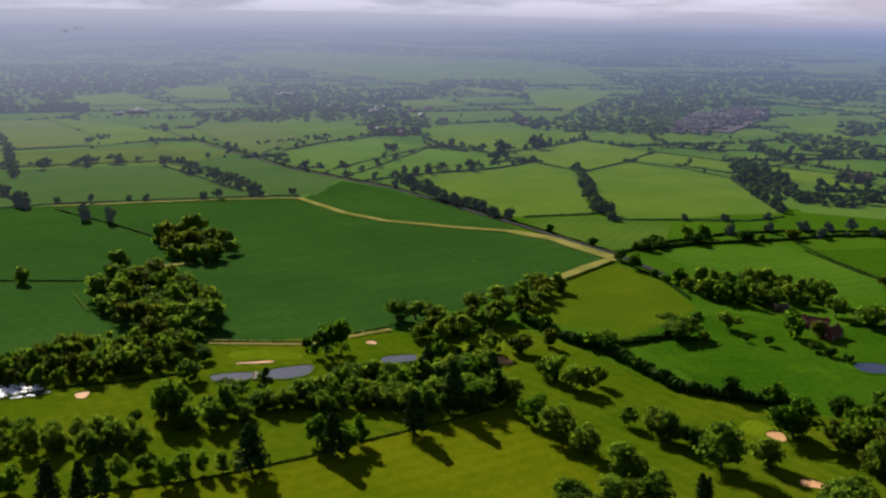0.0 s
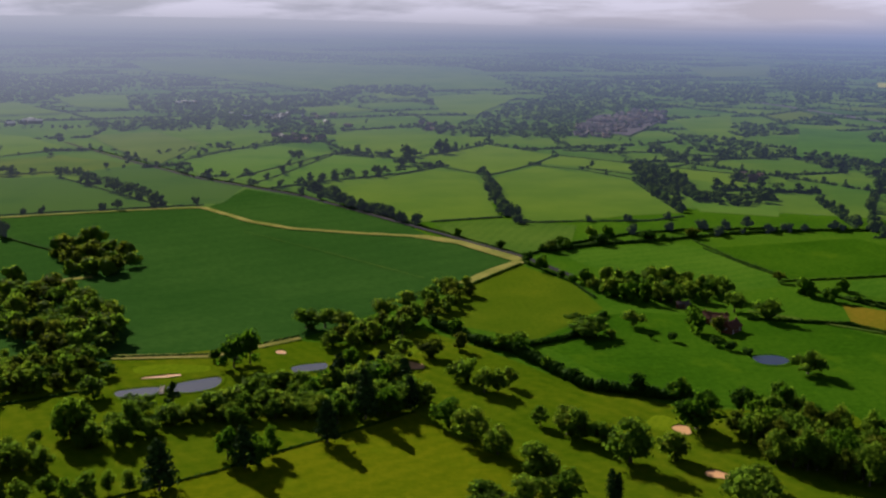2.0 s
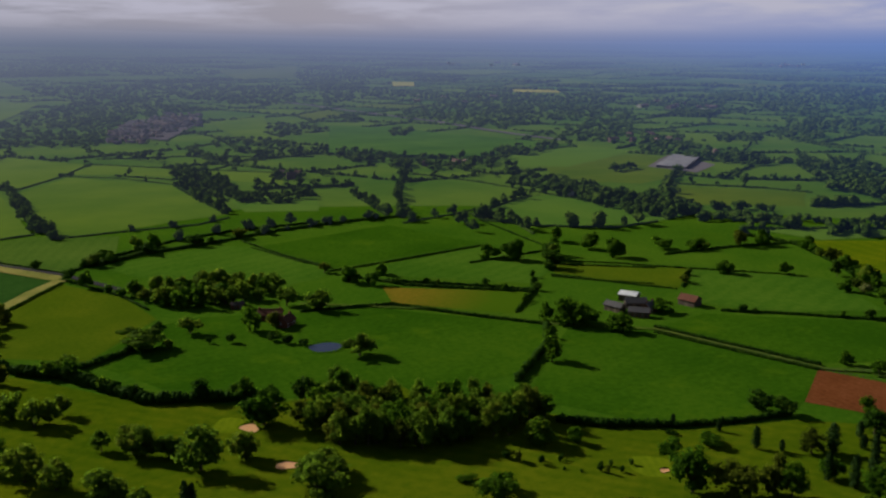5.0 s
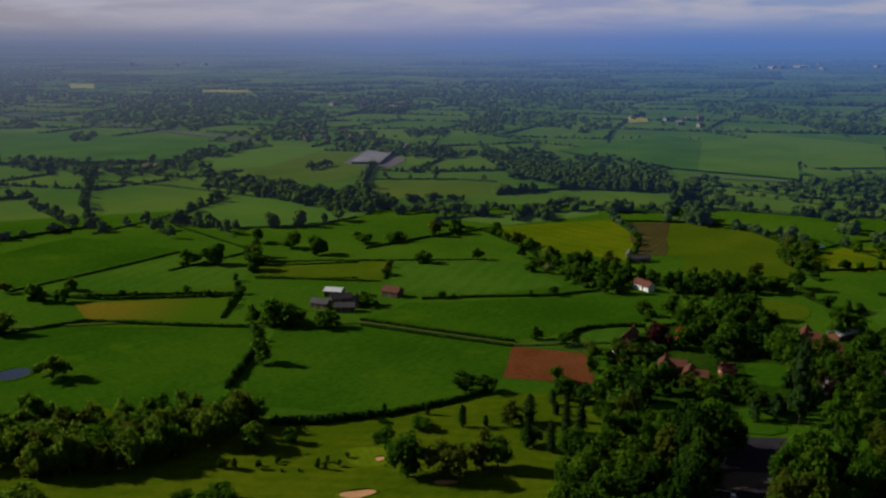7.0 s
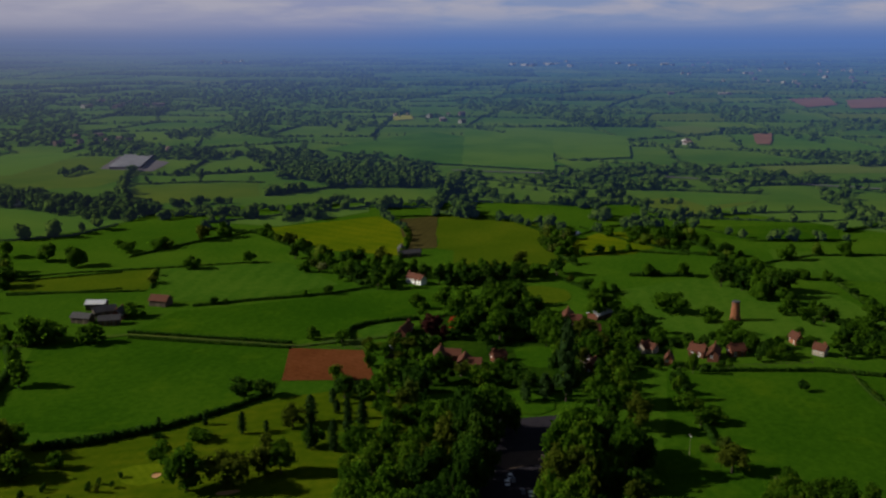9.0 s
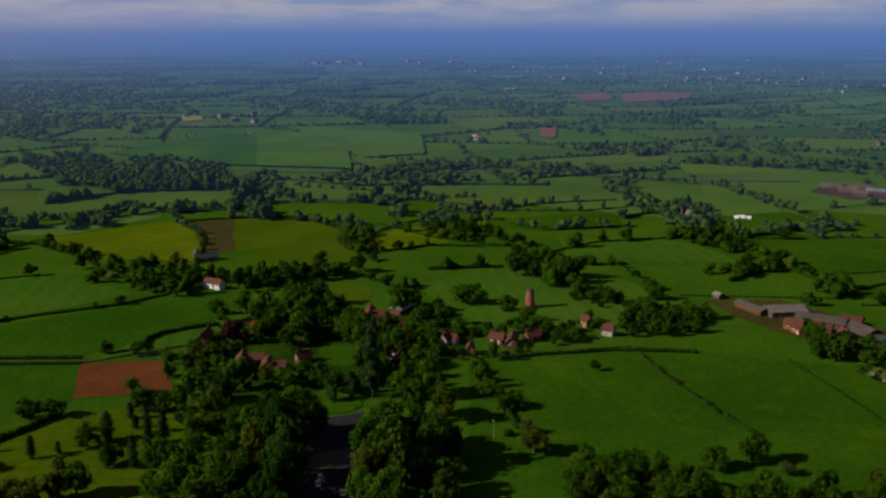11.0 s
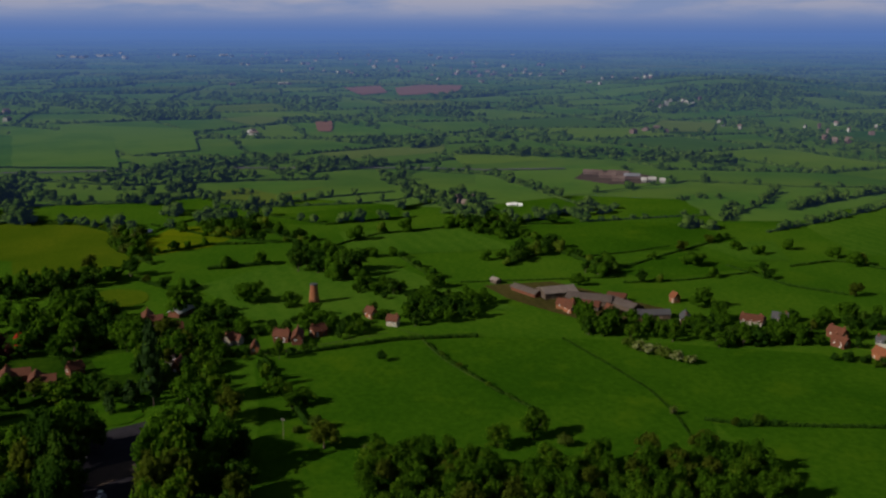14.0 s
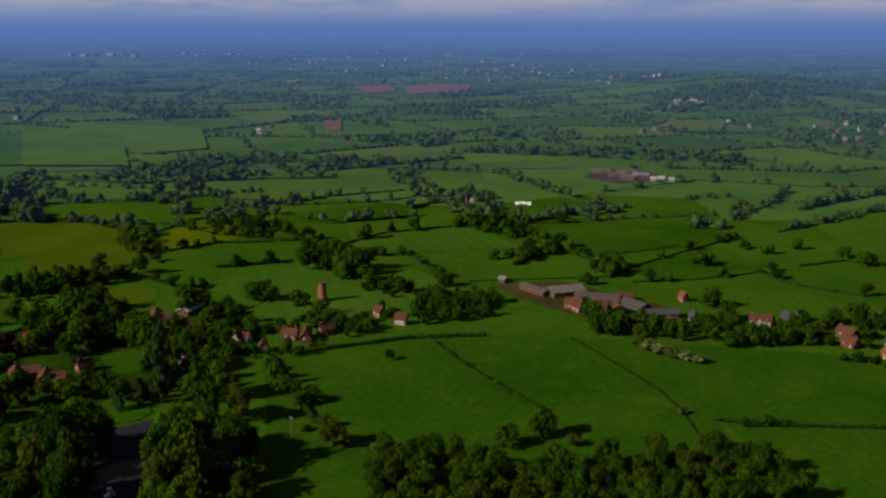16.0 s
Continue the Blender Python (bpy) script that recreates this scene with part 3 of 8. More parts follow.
def plant():
    """Plants all trees and bushes: things of their own near by, joined with their neighbours far off."""
    count = {}
    for n, (d, kind, x, y, h, w, group) in enumerate(sorted(PLAN)):
        shape, name, category, label = KINDS[kind]
        turn = n * 137.5 % 360
        count[name] = count.get(name, 0) + 1
        if d > MID or count[name] > 290:
            far_tree(kind, x, y, h, w, turn)
            continue
        seed = 1 + n * 7 % 9
        level = 0 if d < NEAR else 1
        leaf = LEAF.get(kind, kind)
        ob = thing(name, x, y, 0, turn, label, category, group)
        ob.scale = (w, w * (0.85 + 0.3 * ((n * 0.618) % 1)), h)
        top = new("crown", crown_mesh(shape, seed, level, leaf))
        top.parent = ob
        top.location.z = -0.04 if shape == "round" else 0.0
        if shape != "bush":
            stem = new("trunk", trunk_mesh(shape, seed))
            stem.parent = ob


def far_tree(kind, x, y, h, w, turn=0.0):
    d = math.hypot(x, y)
    shape = KINDS[kind][0]
    leaf = LEAF.get(kind, kind)
    level = 1 if d < 560 else 2 if d < 980 else 3 if d < 1350 else 4 if d < 2300 else 5
    # trees past FAR get leaves with haze painted in
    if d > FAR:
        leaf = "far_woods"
    s = shrink(d)
    h, w = h * s, w * s
    if level == 5:
        v, f = OCT_V * [0.5, 0.5, 0.5] + [0, 0, 0.42], OCT_F
    else:
        v, f = crown(shape, 1 + int(turn) % 9, level)
    c, s = math.cos(radians(turn)), math.sin(radians(turn))
    v = np.stack([(v[:, 0] * c - v[:, 1] * s) * w + x, (v[:, 0] * s + v[:, 1] * c) * w + y, (v[:, 2] - (0.12 if shape != "bush" else 0.05)) * h * 1.1 + land(x, y)], 1)
    band = "near" if d < FAR else "far"
    STUFF.setdefault((band, leaf), []).append((v, f))


FAR = 760.0
BROAD = ["oak", "oak", "ash", "dark", "oak", "ash", "dark", "oak", "oak", "dark", "brownish"]


def inside(x, y, poly):
    hit = False
    for (x0, y0), (x1, y1) in zip(poly, poly[1:] + poly[:1]):
        if (y0 > y) != (y1 > y) and x < (x1 - x0) * (y - y0) / (y1 - y0) + x0:
            hit = not hit
    return hit


def wood(poly, h, w, kinds=None, gap=0.84, group="trees of a wood"):
    """Fills a patch of land with trees at uneven spacing."""
    kinds = kinds or BROAD
    xs, ys = [p[0] for p in poly], [p[1] for p in poly]
    step = w * gap
    x = min(xs)
    while x < max(xs):
        y = min(ys)
        while y < max(ys):
            px, py = x + RNG.uniform(-0.42, 0.42) * step, y + RNG.uniform(-0.42, 0.42) * step
            if inside(px, py, poly):
                k = kinds[RNG.integers(len(kinds))]
                s = RNG.uniform(0.62, 1.2)
                tree(k, px, py, h * s, w * RNG.uniform(0.85, 1.2) * (0.8 + 0.2 * s), group)
            y += step
        x += step


def along(pts, step):
    """Points and headings every step metres along a line."""
    out, left = [], 0.0
    for (x0, y0), (x1, y1) in zip(pts, pts[1:]):
        run = math.hypot(x1 - x0, y1 - y0)
        ang = math.atan2(y1 - y0, x1 - x0)
        s = left
        while s < run:
            out.append((x0 + (x1 - x0) * s / run, y0 + (y1 - y0) * s / run, ang))
            s += step
        left = s - run
    return out


def hedge(pts, h=2.2, w=2.6, trees=0.0, th=11.0, tw=10.0, leaf="hedge", label="clipped green hedgerow between fields", gappy=0.0):
    """A hedgerow of leafy clumps in a line, with hedgerow trees every so many metres."""
    d = min(math.hypot(*p) for p in pts)
    step = max(1.6, d / 330) if d < 900 else max(2.6, d / 300)
    if d > 520:
        th, tw = th * 1.05, tw * 1.08
        h, w = h * 0.62, w * 0.75
    pieces = []
    for x, y, ang in along(pts, step):
        if RNG.random() < gappy:
            continue
        s = RNG.uniform(0.75, 1.25)
        ball = ICO_V * (1 + RNG.uniform(-0.22, 0.22, (len(ICO_V), 1)))
        c, k = math.cos(ang), math.sin(ang)
        v = ball * [step * 0.85, w * 0.5 * s, h * 0.62 * s]
        v = np.stack([v[:, 0] * c - v[:, 1] * k + x, v[:, 0] * k + v[:, 1] * c + y, np.maximum(v[:, 2] + h * 0.42 * s, -0.05) + land(x, y)], 1)
        pieces.append((v, ICO_F))
        if d < 560:
            pieces.append(leaf_cloud(RNG, np.array([[x, y, h * 0.45]]), np.array([[step * 0.8, w * 0.52, h * 0.6]]), 14, 0.42))
    if pieces:
        if d > FAR:
            STUFF.setdefault(("far", "far_woods"), []).extend(pieces)
        else:
            ob = new("hedgerow", mesh_of("hedgerow", *gather(pieces), M[leaf]))
            tagged(ob, label, "hedge", "hedgerows", "stuff")
    if trees:
        for x, y, ang in along(pts, trees):
            if RNG.random() < 0.8:
                s = RNG.uniform(0.55, 1.2)
                j = RNG.uniform(-0.4, 0.4) * trees
                tree(BROAD[RNG.integers(len(BROAD))], x + math.cos(ang) * j, y + math.sin(ang) * j, th * s, tw * s, "hedgerow trees")


LIFT = [0.0]
# fields past FAR swap to materials with haze painted in
FAR_OF = {"pasture": "far_land", "bright": "far_mid", "light": "far_light", "crop": "far_dark", "dull": "far_dull", "olive": "far_light", "pale": "far_pale", "turf": "far_land"}
CLEAR = []       # patches kept free of the scattered hedges


def patch(pts, mat, name="field", label="", category="field", lift=0.06, edge=3.0):
    """A flat patch of land laid on the ground, its border slightly uneven."""
    LIFT[0] += 0.004
    if min(math.hypot(*p) for p in pts) > FAR:
        mat = FAR_OF.get(mat, mat)
    if mat not in ("golf", "fairway"):
        CLEAR.append(list(pts))
    bm = bmesh.new()
    ring = []
    for (x0, y0), (x1, y1) in zip(pts, pts[1:] + pts[:1]):
        run = math.hypot(x1 - x0, y1 - y0)
        n = max(1, min(12, int(run / 25)))
        for i in range(n):
            k = i / n
            j = noise.noise((x0 * 0.02 + i, y0 * 0.02, 3.3)) * min(edge, run * 0.03)
            nx, ny = -(y1 - y0) / max(run, 1), (x1 - x0) / max(run, 1)
            ring.append((x0 + (x1 - x0) * k + nx * j, y0 + (y1 - y0) * k + ny * j))
    z = lift + LIFT[0]
    face = bm.faces.new([bm.verts.new((x, y, z)) for x, y in ring])
    if face.normal.z < 0:
        bmesh.ops.reverse_faces(bm, faces=[face])
    bmesh.ops.triangulate(bm, faces=bm.faces[:])
    if max(math.hypot(*p) for p in pts) > 1600:
        for _ in range(3):
            bmesh.ops.subdivide_edges(bm, edges=[e for e in bm.edges if e.calc_length() > 90], cuts=1)
            bmesh.ops.triangulate(bm, faces=bm.faces[:])
        for v in bm.verts:
            v.co.z = land(v.co.x, v.co.y) + lift + 1.0 + 3 * LIFT[0]
    bmesh.ops.recalc_face_normals(bm, faces=bm.faces[:])
    me = bpy.data.meshes.new(name)
    bm.to_mesh(me)
    bm.free()
    me.materials.append(M[mat])
    if me.polygons[0].normal.z < 0:
        me.flip_normals()
    return tagged(new(name, me), label, category, "", "structure")


def strip(pts, width, mat, name="track", label="", lift=0.5, category="track"):
    """A ribbon along a line: a lane, a track or a verge."""
    LIFT[0] += 0.002
    pts = [Vector((*p, 0)) for p in pts]
    bm = bmesh.new()
    rows = []
    fine = []
    for a, b in zip(pts, pts[1:]):
        n = max(1, int((b - a).length / 15))
        fine += [a.lerp(b, i / n) for i in range(n)]
    fine.append(pts[-1])
    for i, p in enumerate(fine):
        t = (fine[min(i + 1, len(fine) - 1)] - fine[max(i - 1, 0)]).normalized()
        n = Vector((-t.y, t.x, 0))
        k = width * 0.5 * (1 + 0.18 * noise.noise((p.x * 0.06, p.y * 0.06, 1.7)))
        z = lift + LIFT[0] + land(p.x, p.y)
        rows.append([bm.verts.new((p.x + n.x * k, p.y + n.y * k, z)), bm.verts.new((p.x - n.x * k, p.y - n.y * k, z))])
    for a, b in zip(rows, rows[1:]):
        bm.faces.new((a[1], b[1], b[0], a[0]))
    me = bpy.data.meshes.new(name)
    bm.to_mesh(me)
    bm.free()
    me.materials.append(M[mat])
    return tagged(new(name, me), label, category, "", "structure")


# ---- large structure ----
def ring_mesh(name, radii, mat, a0=0.0, a1=360.0, sides=180):
    """A flat ring of land round the camera's column."""
    ang = np.radians(np.linspace(a0, a1, sides + 1))
    verts, faces = [], []
    for r in radii:
        verts.append(np.stack([np.sin(ang) * r, np.cos(ang) * r, np.zeros_like(ang)], 1))
    m = sides + 1
    for k in range(len(radii) - 1):
        i = np.arange(sides) + k * m
        faces += [np.stack([i, i + m, i + m + 1], 1), np.stack([i, i + m + 1, i + 1], 1)]
    v, f = np.concatenate(verts), np.concatenate(faces)
    v[:, 2] = [land(x, y) for x, y in v[:, :2]]
    return mesh_of(name, v, f[:, ::-1], mat, smooth=True)


ground = new("ground", ring_mesh("ground", [0.002, 200, 500, 900], M["turf"]))
tagged(ground, "wide green pasture land stretching to the distance", "ground", "", "structure")
# land past 900 m, with haze painted in as glow
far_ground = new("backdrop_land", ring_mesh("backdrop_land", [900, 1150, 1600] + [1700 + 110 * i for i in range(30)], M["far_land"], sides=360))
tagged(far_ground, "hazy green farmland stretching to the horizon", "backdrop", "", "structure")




def far_country():
    """The patchwork of small fields, hedges, copses and trees beyond the mapped land, laid out on level ground and then drawn together towards the horizon."""
    rng = np.random.default_rng(21)
    near_r = np.linspace(900, 4860, 400)
    true_r = np.array([r / shrink(r) for r in near_r])
    boxes = [(min(p[0] for p in poly), max(p[0] for p in poly), min(p[1] for p in poly), max(p[1] for p in poly), poly) for poly in CLEAR if max(math.hypot(*p) for p in poly) > 900]

    def drawn(x, y):
        r = math.hypot(x, y)
        k = float(np.interp(r, true_r, near_r)) / r
        return x * k, y * k

    def free(x, y):
        return not any(x0 < x < x1 and y0 < y < y1 and inside(x, y, poly) for x0, x1, y0, y1, poly in boxes)
    fields = {}
    hedges, trees = [], []
    for cell, first, last in ((175.0, 1000, 4000), (380.0, 4000, 8500), (900.0, 8500, 18000)):
        n = int(last / cell) + 2
        grid = {}
        for i in range(-n, n + 1):
            for j in range(-n, n + 1):
                x, y = i * cell, j * cell
                x, y = x * 0.93 - y * 0.36, x * 0.36 + y * 0.93
                if first - 2 * cell < math.hypot(x, y) < last + 2 * cell and x * 0.72 + y * 0.69 > -0.25 * math.hypot(x, y):
                    sway = cell * 0.65
                    grid[i, j] = (x + rng.uniform(-0.33, 0.33) * cell + sway * noise.noise((x * 0.0007, y * 0.0007, 0)), y + rng.uniform(-0.30, 0.30) * cell + sway * noise.noise((x * 0.0007, y * 0.0007, 9)))

        def seen(p):
            a = math.degrees(math.atan2(p[0], p[1]))
            return first < math.hypot(*p) < last and -32 < a < 122
        for (i, j), p in grid.items():
            if not all(k in grid for k in ((i + 1, j), (i, j + 1), (i + 1, j + 1))):
                continue
            quad = [p, grid[i + 1, j], grid[i + 1, j + 1], grid[i, j + 1]]
            if not all(seen(q) for q in quad):
                continue
            cx, cy = sum(q[0] for q in quad) / 4, sum(q[1] for q in quad) / 4
            d = math.hypot(cx, cy)
            roll = rng.random()
            woody = 0.05 + (0.06 if d > 2600 else 0.0) + (0.08 if d > 5000 else 0.0) + 0.16 * max(0.0, noise.noise((cx * 0.0007, cy * 0.0007, 5)) + 0.10)
            if roll < woody and d > 1700:
                step = 14 + max(0.0, d - 2500) * 0.0062
                for k in range(int(cell * cell / step ** 2)):
                    a, b = rng.random(2)
                    x = (quad[0][0] * (1 - a) + quad[1][0] * a) * (1 - b) + (quad[3][0] * (1 - a) + quad[2][0] * a) * b
                    y = (quad[0][1] * (1 - a) + quad[1][1] * a) * (1 - b) + (quad[3][1] * (1 - a) + quad[2][1] * a) * b
                    trees.append((x, y, 8 + rng.uniform(0, 5), step * 1.25))
            else:
                flat = [drawn(*q) for q in quad]
                if all(free(*q) for q in flat + [drawn(cx, cy)]):
                    roll = rng.random()
                    kind = "far_light" if roll < 0.26 else "far_pale" if roll < 0.29 else "far_dark" if roll < 0.50 else "far_dull" if roll < 0.66 else "far_mid" if roll < 0.82 else None
                    if kind:
                        fields.setdefault(kind, []).append(flat)
            for q in (quad[1], quad[3]):
                step = max(7.0, d / 150)
                if rng.random() < 0.92 and d < 6000:
                    for x, y, ang in along([p, q], step):
                        x, y = drawn(x, y)
                        if not free(x, y) or rng.random() < 0.07:
                            continue
                        c, s = math.cos(ang), math.sin(ang)
                        k = rng.uniform(0.7, 1.35) * shrink(math.hypot(x, y))
                        v = OCT_V * [step * 0.75 * k, 2.2 * k, 3.0 * k]
                        hedges.append((np.stack([v[:, 0] * c - v[:, 1] * s + x, v[:, 0] * s + v[:, 1] * c + y, v[:, 2] + 0.8 * k + land(x, y)], 1), OCT_F))
                dense = rng.choice([13, 24, 45]) + max(0.0, d - 1500) * 0.0060
                for x, y, ang in along([p, q], dense):
                    trees.append((x + rng.uniform(-4, 4), y + rng.uniform(-4, 4), rng.uniform(4, 10), rng.uniform(6, 12)))
    for kind, quads in fields.items():
        v = np.array([(x, y, 0.5 + land(x, y)) for quad in quads for x, y in quad])
        b = np.arange(len(quads))[:, None] * 4
        ob = new("backdrop_fields", mesh_of("backdrop_fields", v, np.concatenate([b + [0, 1, 2], b + [0, 2, 3]]), M[kind]))
        tagged(ob, "distant patchwork of " + {"far_light": "light green", "far_dark": "dark green", "far_pale": "pale hay", "far_dull": "dull olive", "far_mid": "fresh green"}[kind] + " fields", "backdrop", "", "stuff")
    STUFF.setdefault(("far", "far_woods"), []).extend(hedges)
    for x, y, h, w in trees:
        x, y = drawn(x, y)
        if free(x, y):
            far_tree("oak", x, y, h, w, rng.uniform(0, 360))


# ---- buildings ----
def gable_roof(bm, w, d, z0, rise, over=0.45, thick=0.22, hip=0.0):
    """A pitched roof with thickness; the ridge runs along x."""
    for s in (1, -1):
        a = [(-w / 2 - over, s * (d / 2 + over), z0 - over * rise / (d / 2)), (w / 2 + over, s * (d / 2 + over), z0 - over * rise / (d / 2)),
             (w / 2 + over - hip, 0, z0 + rise), (-w / 2 - over + hip, 0, z0 + rise)]
        low = [bm.verts.new(p) for p in a]
        top = [bm.verts.new((x, y, z + thick)) for x, y, z in a]
        bm.faces.new(top if s < 0 else top[::-1])
        bm.faces.new(low[::-1] if s < 0 else low)
        for i in range(4):
            j = (i + 1) % 4
            bm.faces.new((low[i], low[j], top[j], top[i]))
    if hip:
        for s in (1, -1):
            a = [bm.verts.new(p) for p in ((s * (w / 2 + over), -d / 2 - over, z0 - over * rise / (d / 2) + thick), (s * (w / 2 + over), d / 2 + over, z0 - over * rise / (d / 2) + thick), (s * (w / 2 + over - hip), 0, z0 + rise + thick))]
            bm.faces.new(a)
    bmesh.ops.recalc_face_normals(bm, faces=bm.faces[:])


def walls_with_gables(bm, w, d, h, rise):
    v = [bm.verts.new(p) for p in ((-w / 2, -d / 2, -0.3), (w / 2, -d / 2, -0.3), (w / 2, d / 2, -0.3), (-w / 2, d / 2, -0.3),
                                   (-w / 2, -d / 2, h), (w / 2, -d / 2, h), (w / 2, d / 2, h), (-w / 2, d / 2, h), (-w / 2, 0, h + rise), (w / 2, 0, h + rise))]
    for f in ((0, 1, 5, 4), (2, 3, 7, 6), (1, 2, 6, 9, 5), (3, 0, 4, 8, 7), (3, 2, 1, 0)):
        bm.faces.new([v[i] for i in f])


def window_part(house_, x, y, z, turn, w=1.0, h=0.95):
    frame_ = box_part("window", (-w / 2 - 0.08, w / 2 + 0.08, -0.05, 0.06, -0.08, h + 0.08), M["white"], house_, "white window frame")
    frame_.matrix_basis = pose(x, y, z, 0, 0, turn)
    pane = bmesh.new()
    for k in (-1, 1):
        box(pane, k * w / 4 - w / 4 + 0.04, k * w / 4 + w / 4 - 0.04, -0.075, -0.05, 0.04, h - 0.04)
    part("pane", pane, M["glass"], frame_, "dark glass")
    box_part("sill", (-w / 2 - 0.15, w / 2 + 0.15, -0.16, -0.05, -0.14, -0.08), M["white"], frame_)


def house(x, y, turn, w, d, h=3.3, rise=2.5, wall="brick", roof="tile", chimneys=1, wing=None, label="", hip=0.0, floors=2):
    """A two-storey house: walls with gables, roof, chimneys, windows, a door, and perhaps a wing."""
    ob = thing("house", x, y, 0, turn, label, "house", "village houses")
    bm = bmesh.new()
    walls_with_gables(bm, w, d, h, 0 if hip else rise)
    part("wall", bm, M[wall], ob)
    bm = bmesh.new()
    gable_roof(bm, w, d, h, rise, hip=hip)
    part("roof", bm, M[roof], ob)
    ridge = bmesh.new()
    box(ridge, -w / 2 - 0.4 + hip, w / 2 + 0.4 - hip, -0.16, 0.16, h + rise + 0.12, h + rise + 0.34)
    part("ridge", ridge, M[roof], ob)
    for i in range(chimneys):
        cx = (-w / 2 + 0.9) if i == 0 else (w / 2 - 0.9) if i == 1 else 0.0
        stack = box_part("chimney", (cx - 0.55, cx + 0.55, -0.4, 0.4, h + rise * 0.4, h + rise + 0.9), M["brick"], ob, "brick chimney stack")
        for k in (-0.25, 0.25):
            box_part("chimney_pot", (cx + k - 0.13, cx + k + 0.13, -0.13, 0.13, h + rise + 0.9, h + rise + 1.3), M["orange_brick"], stack)
    for s in (-1, 1):
        n = max(2, int(w / 3.2))
        for i in range(n):
            wx = -w / 2 + (i + 0.5) * w / n
            for f in range(floors):
                if f == 0 and i == n // 2:
                    continue
                window_part(ob, wx, s * d / 2, 0.6 + f * 1.6, 0 if s < 0 else 180, 1.0, 0.85)
    for s in (-1, 1):
        window_part(ob, s * w / 2, 0.6, 0.6 + (floors - 1) * 1.6, 90 if s > 0 else -90)
    n = max(2, int(w / 3.2))
    dx = -w / 2 + (n // 2 + 0.5) * w / n
    door = box_part("door", (dx - 0.5, dx + 0.5, -d / 2 - 0.06, -d / 2 + 0.02, -0.1, 2.05), M["boards"], ob, "dark panelled door")
    box_part("porch", (dx - 0.9, dx + 0.9, -d / 2 - 1.1, -d / 2 - 0.02, 2.25, 2.42), M[roof], ob)
    if wing:
        wx, ww, wl = wing
        bm = bmesh.new()
        walls_with_gables(bm, wl, ww, h * 0.92, rise * 0.85)
        bmesh.ops.rotate(bm, verts=bm.verts[:], cent=(0, 0, 0), matrix=Matrix.Rotation(radians(90), 3, "Z"))
        bmesh.ops.translate(bm, verts=bm.verts[:], vec=(wx, -d / 2 - wl / 2 + 1.0, 0))
        part("wing_wall", bm, M[wall], ob)
        bm = bmesh.new()
        gable_roof(bm, wl, ww, h * 0.92, rise * 0.85)
        bmesh.ops.rotate(bm, verts=bm.verts[:], cent=(0, 0, 0), matrix=Matrix.Rotation(radians(90), 3, "Z"))
        bmesh.ops.translate(bm, verts=bm.verts[:], vec=(wx, -d / 2 - wl / 2 + 1.0, 0))
        part("wing_roof", bm, M[roof], ob)
        window_part(ob, wx, -d / 2 - wl + 1.0, 0.9, 0)
        window_part(ob, wx, -d / 2 - wl + 1.0, 2.5, 0)
    return ob


def barn(x, y, turn, w, d, h=3.2, rise=1.7, wall="boards", roof="sheet", label="", bays=5):
    """A farm building: walls, sheet roof with ribs, big doors and open bays."""
    ob = thing("barn", x, y, 0, turn, label, "barn", "farm buildings")
    bm = bmesh.new()
    walls_with_gables(bm, w, d, h, rise)
    part("wall", bm, M[wall], ob)
    bm = bmesh.new()
    gable_roof(bm, w, d, h, rise, 0.6, 0.18)
    part("roof", bm, M[roof], ob)
    for i in range(bays + 1):
        rx = -w / 2 + i * w / bays
        rib = bmesh.new()
        for s in (1, -1):
            v = [rib.verts.new(p) for p in ((rx - 0.12, 0, h + rise + 0.2), (rx + 0.12, 0, h + rise + 0.2), (rx + 0.12, s * (d / 2 + 0.6), h + 0.2 - 0.6 * rise / (d / 2)), (rx - 0.12, s * (d / 2 + 0.6), h + 0.2 - 0.6 * rise / (d / 2)))]
            t = [rib.verts.new(p.co + Vector((0, 0, 0.12))) for p in v]
            rib.faces.new(t)
            for k in range(4):
                rib.faces.new((v[k], v[(k + 1) % 4], t[(k + 1) % 4], t[k]))
        bmesh.ops.recalc_face_normals(rib, faces=rib.faces[:])
        part("roof_rib", rib, M[roof], ob)
    for i in range(bays):
        rx = -w / 2 + (i + 0.5) * w / bays
        box_part("door", (rx - w / bays * 0.36, rx + w / bays * 0.36, -d / 2 - 0.1, -d / 2 + 0.02, -0.1, h * 0.8), M["timber" if i % 2 else "boards"], ob)
    return ob


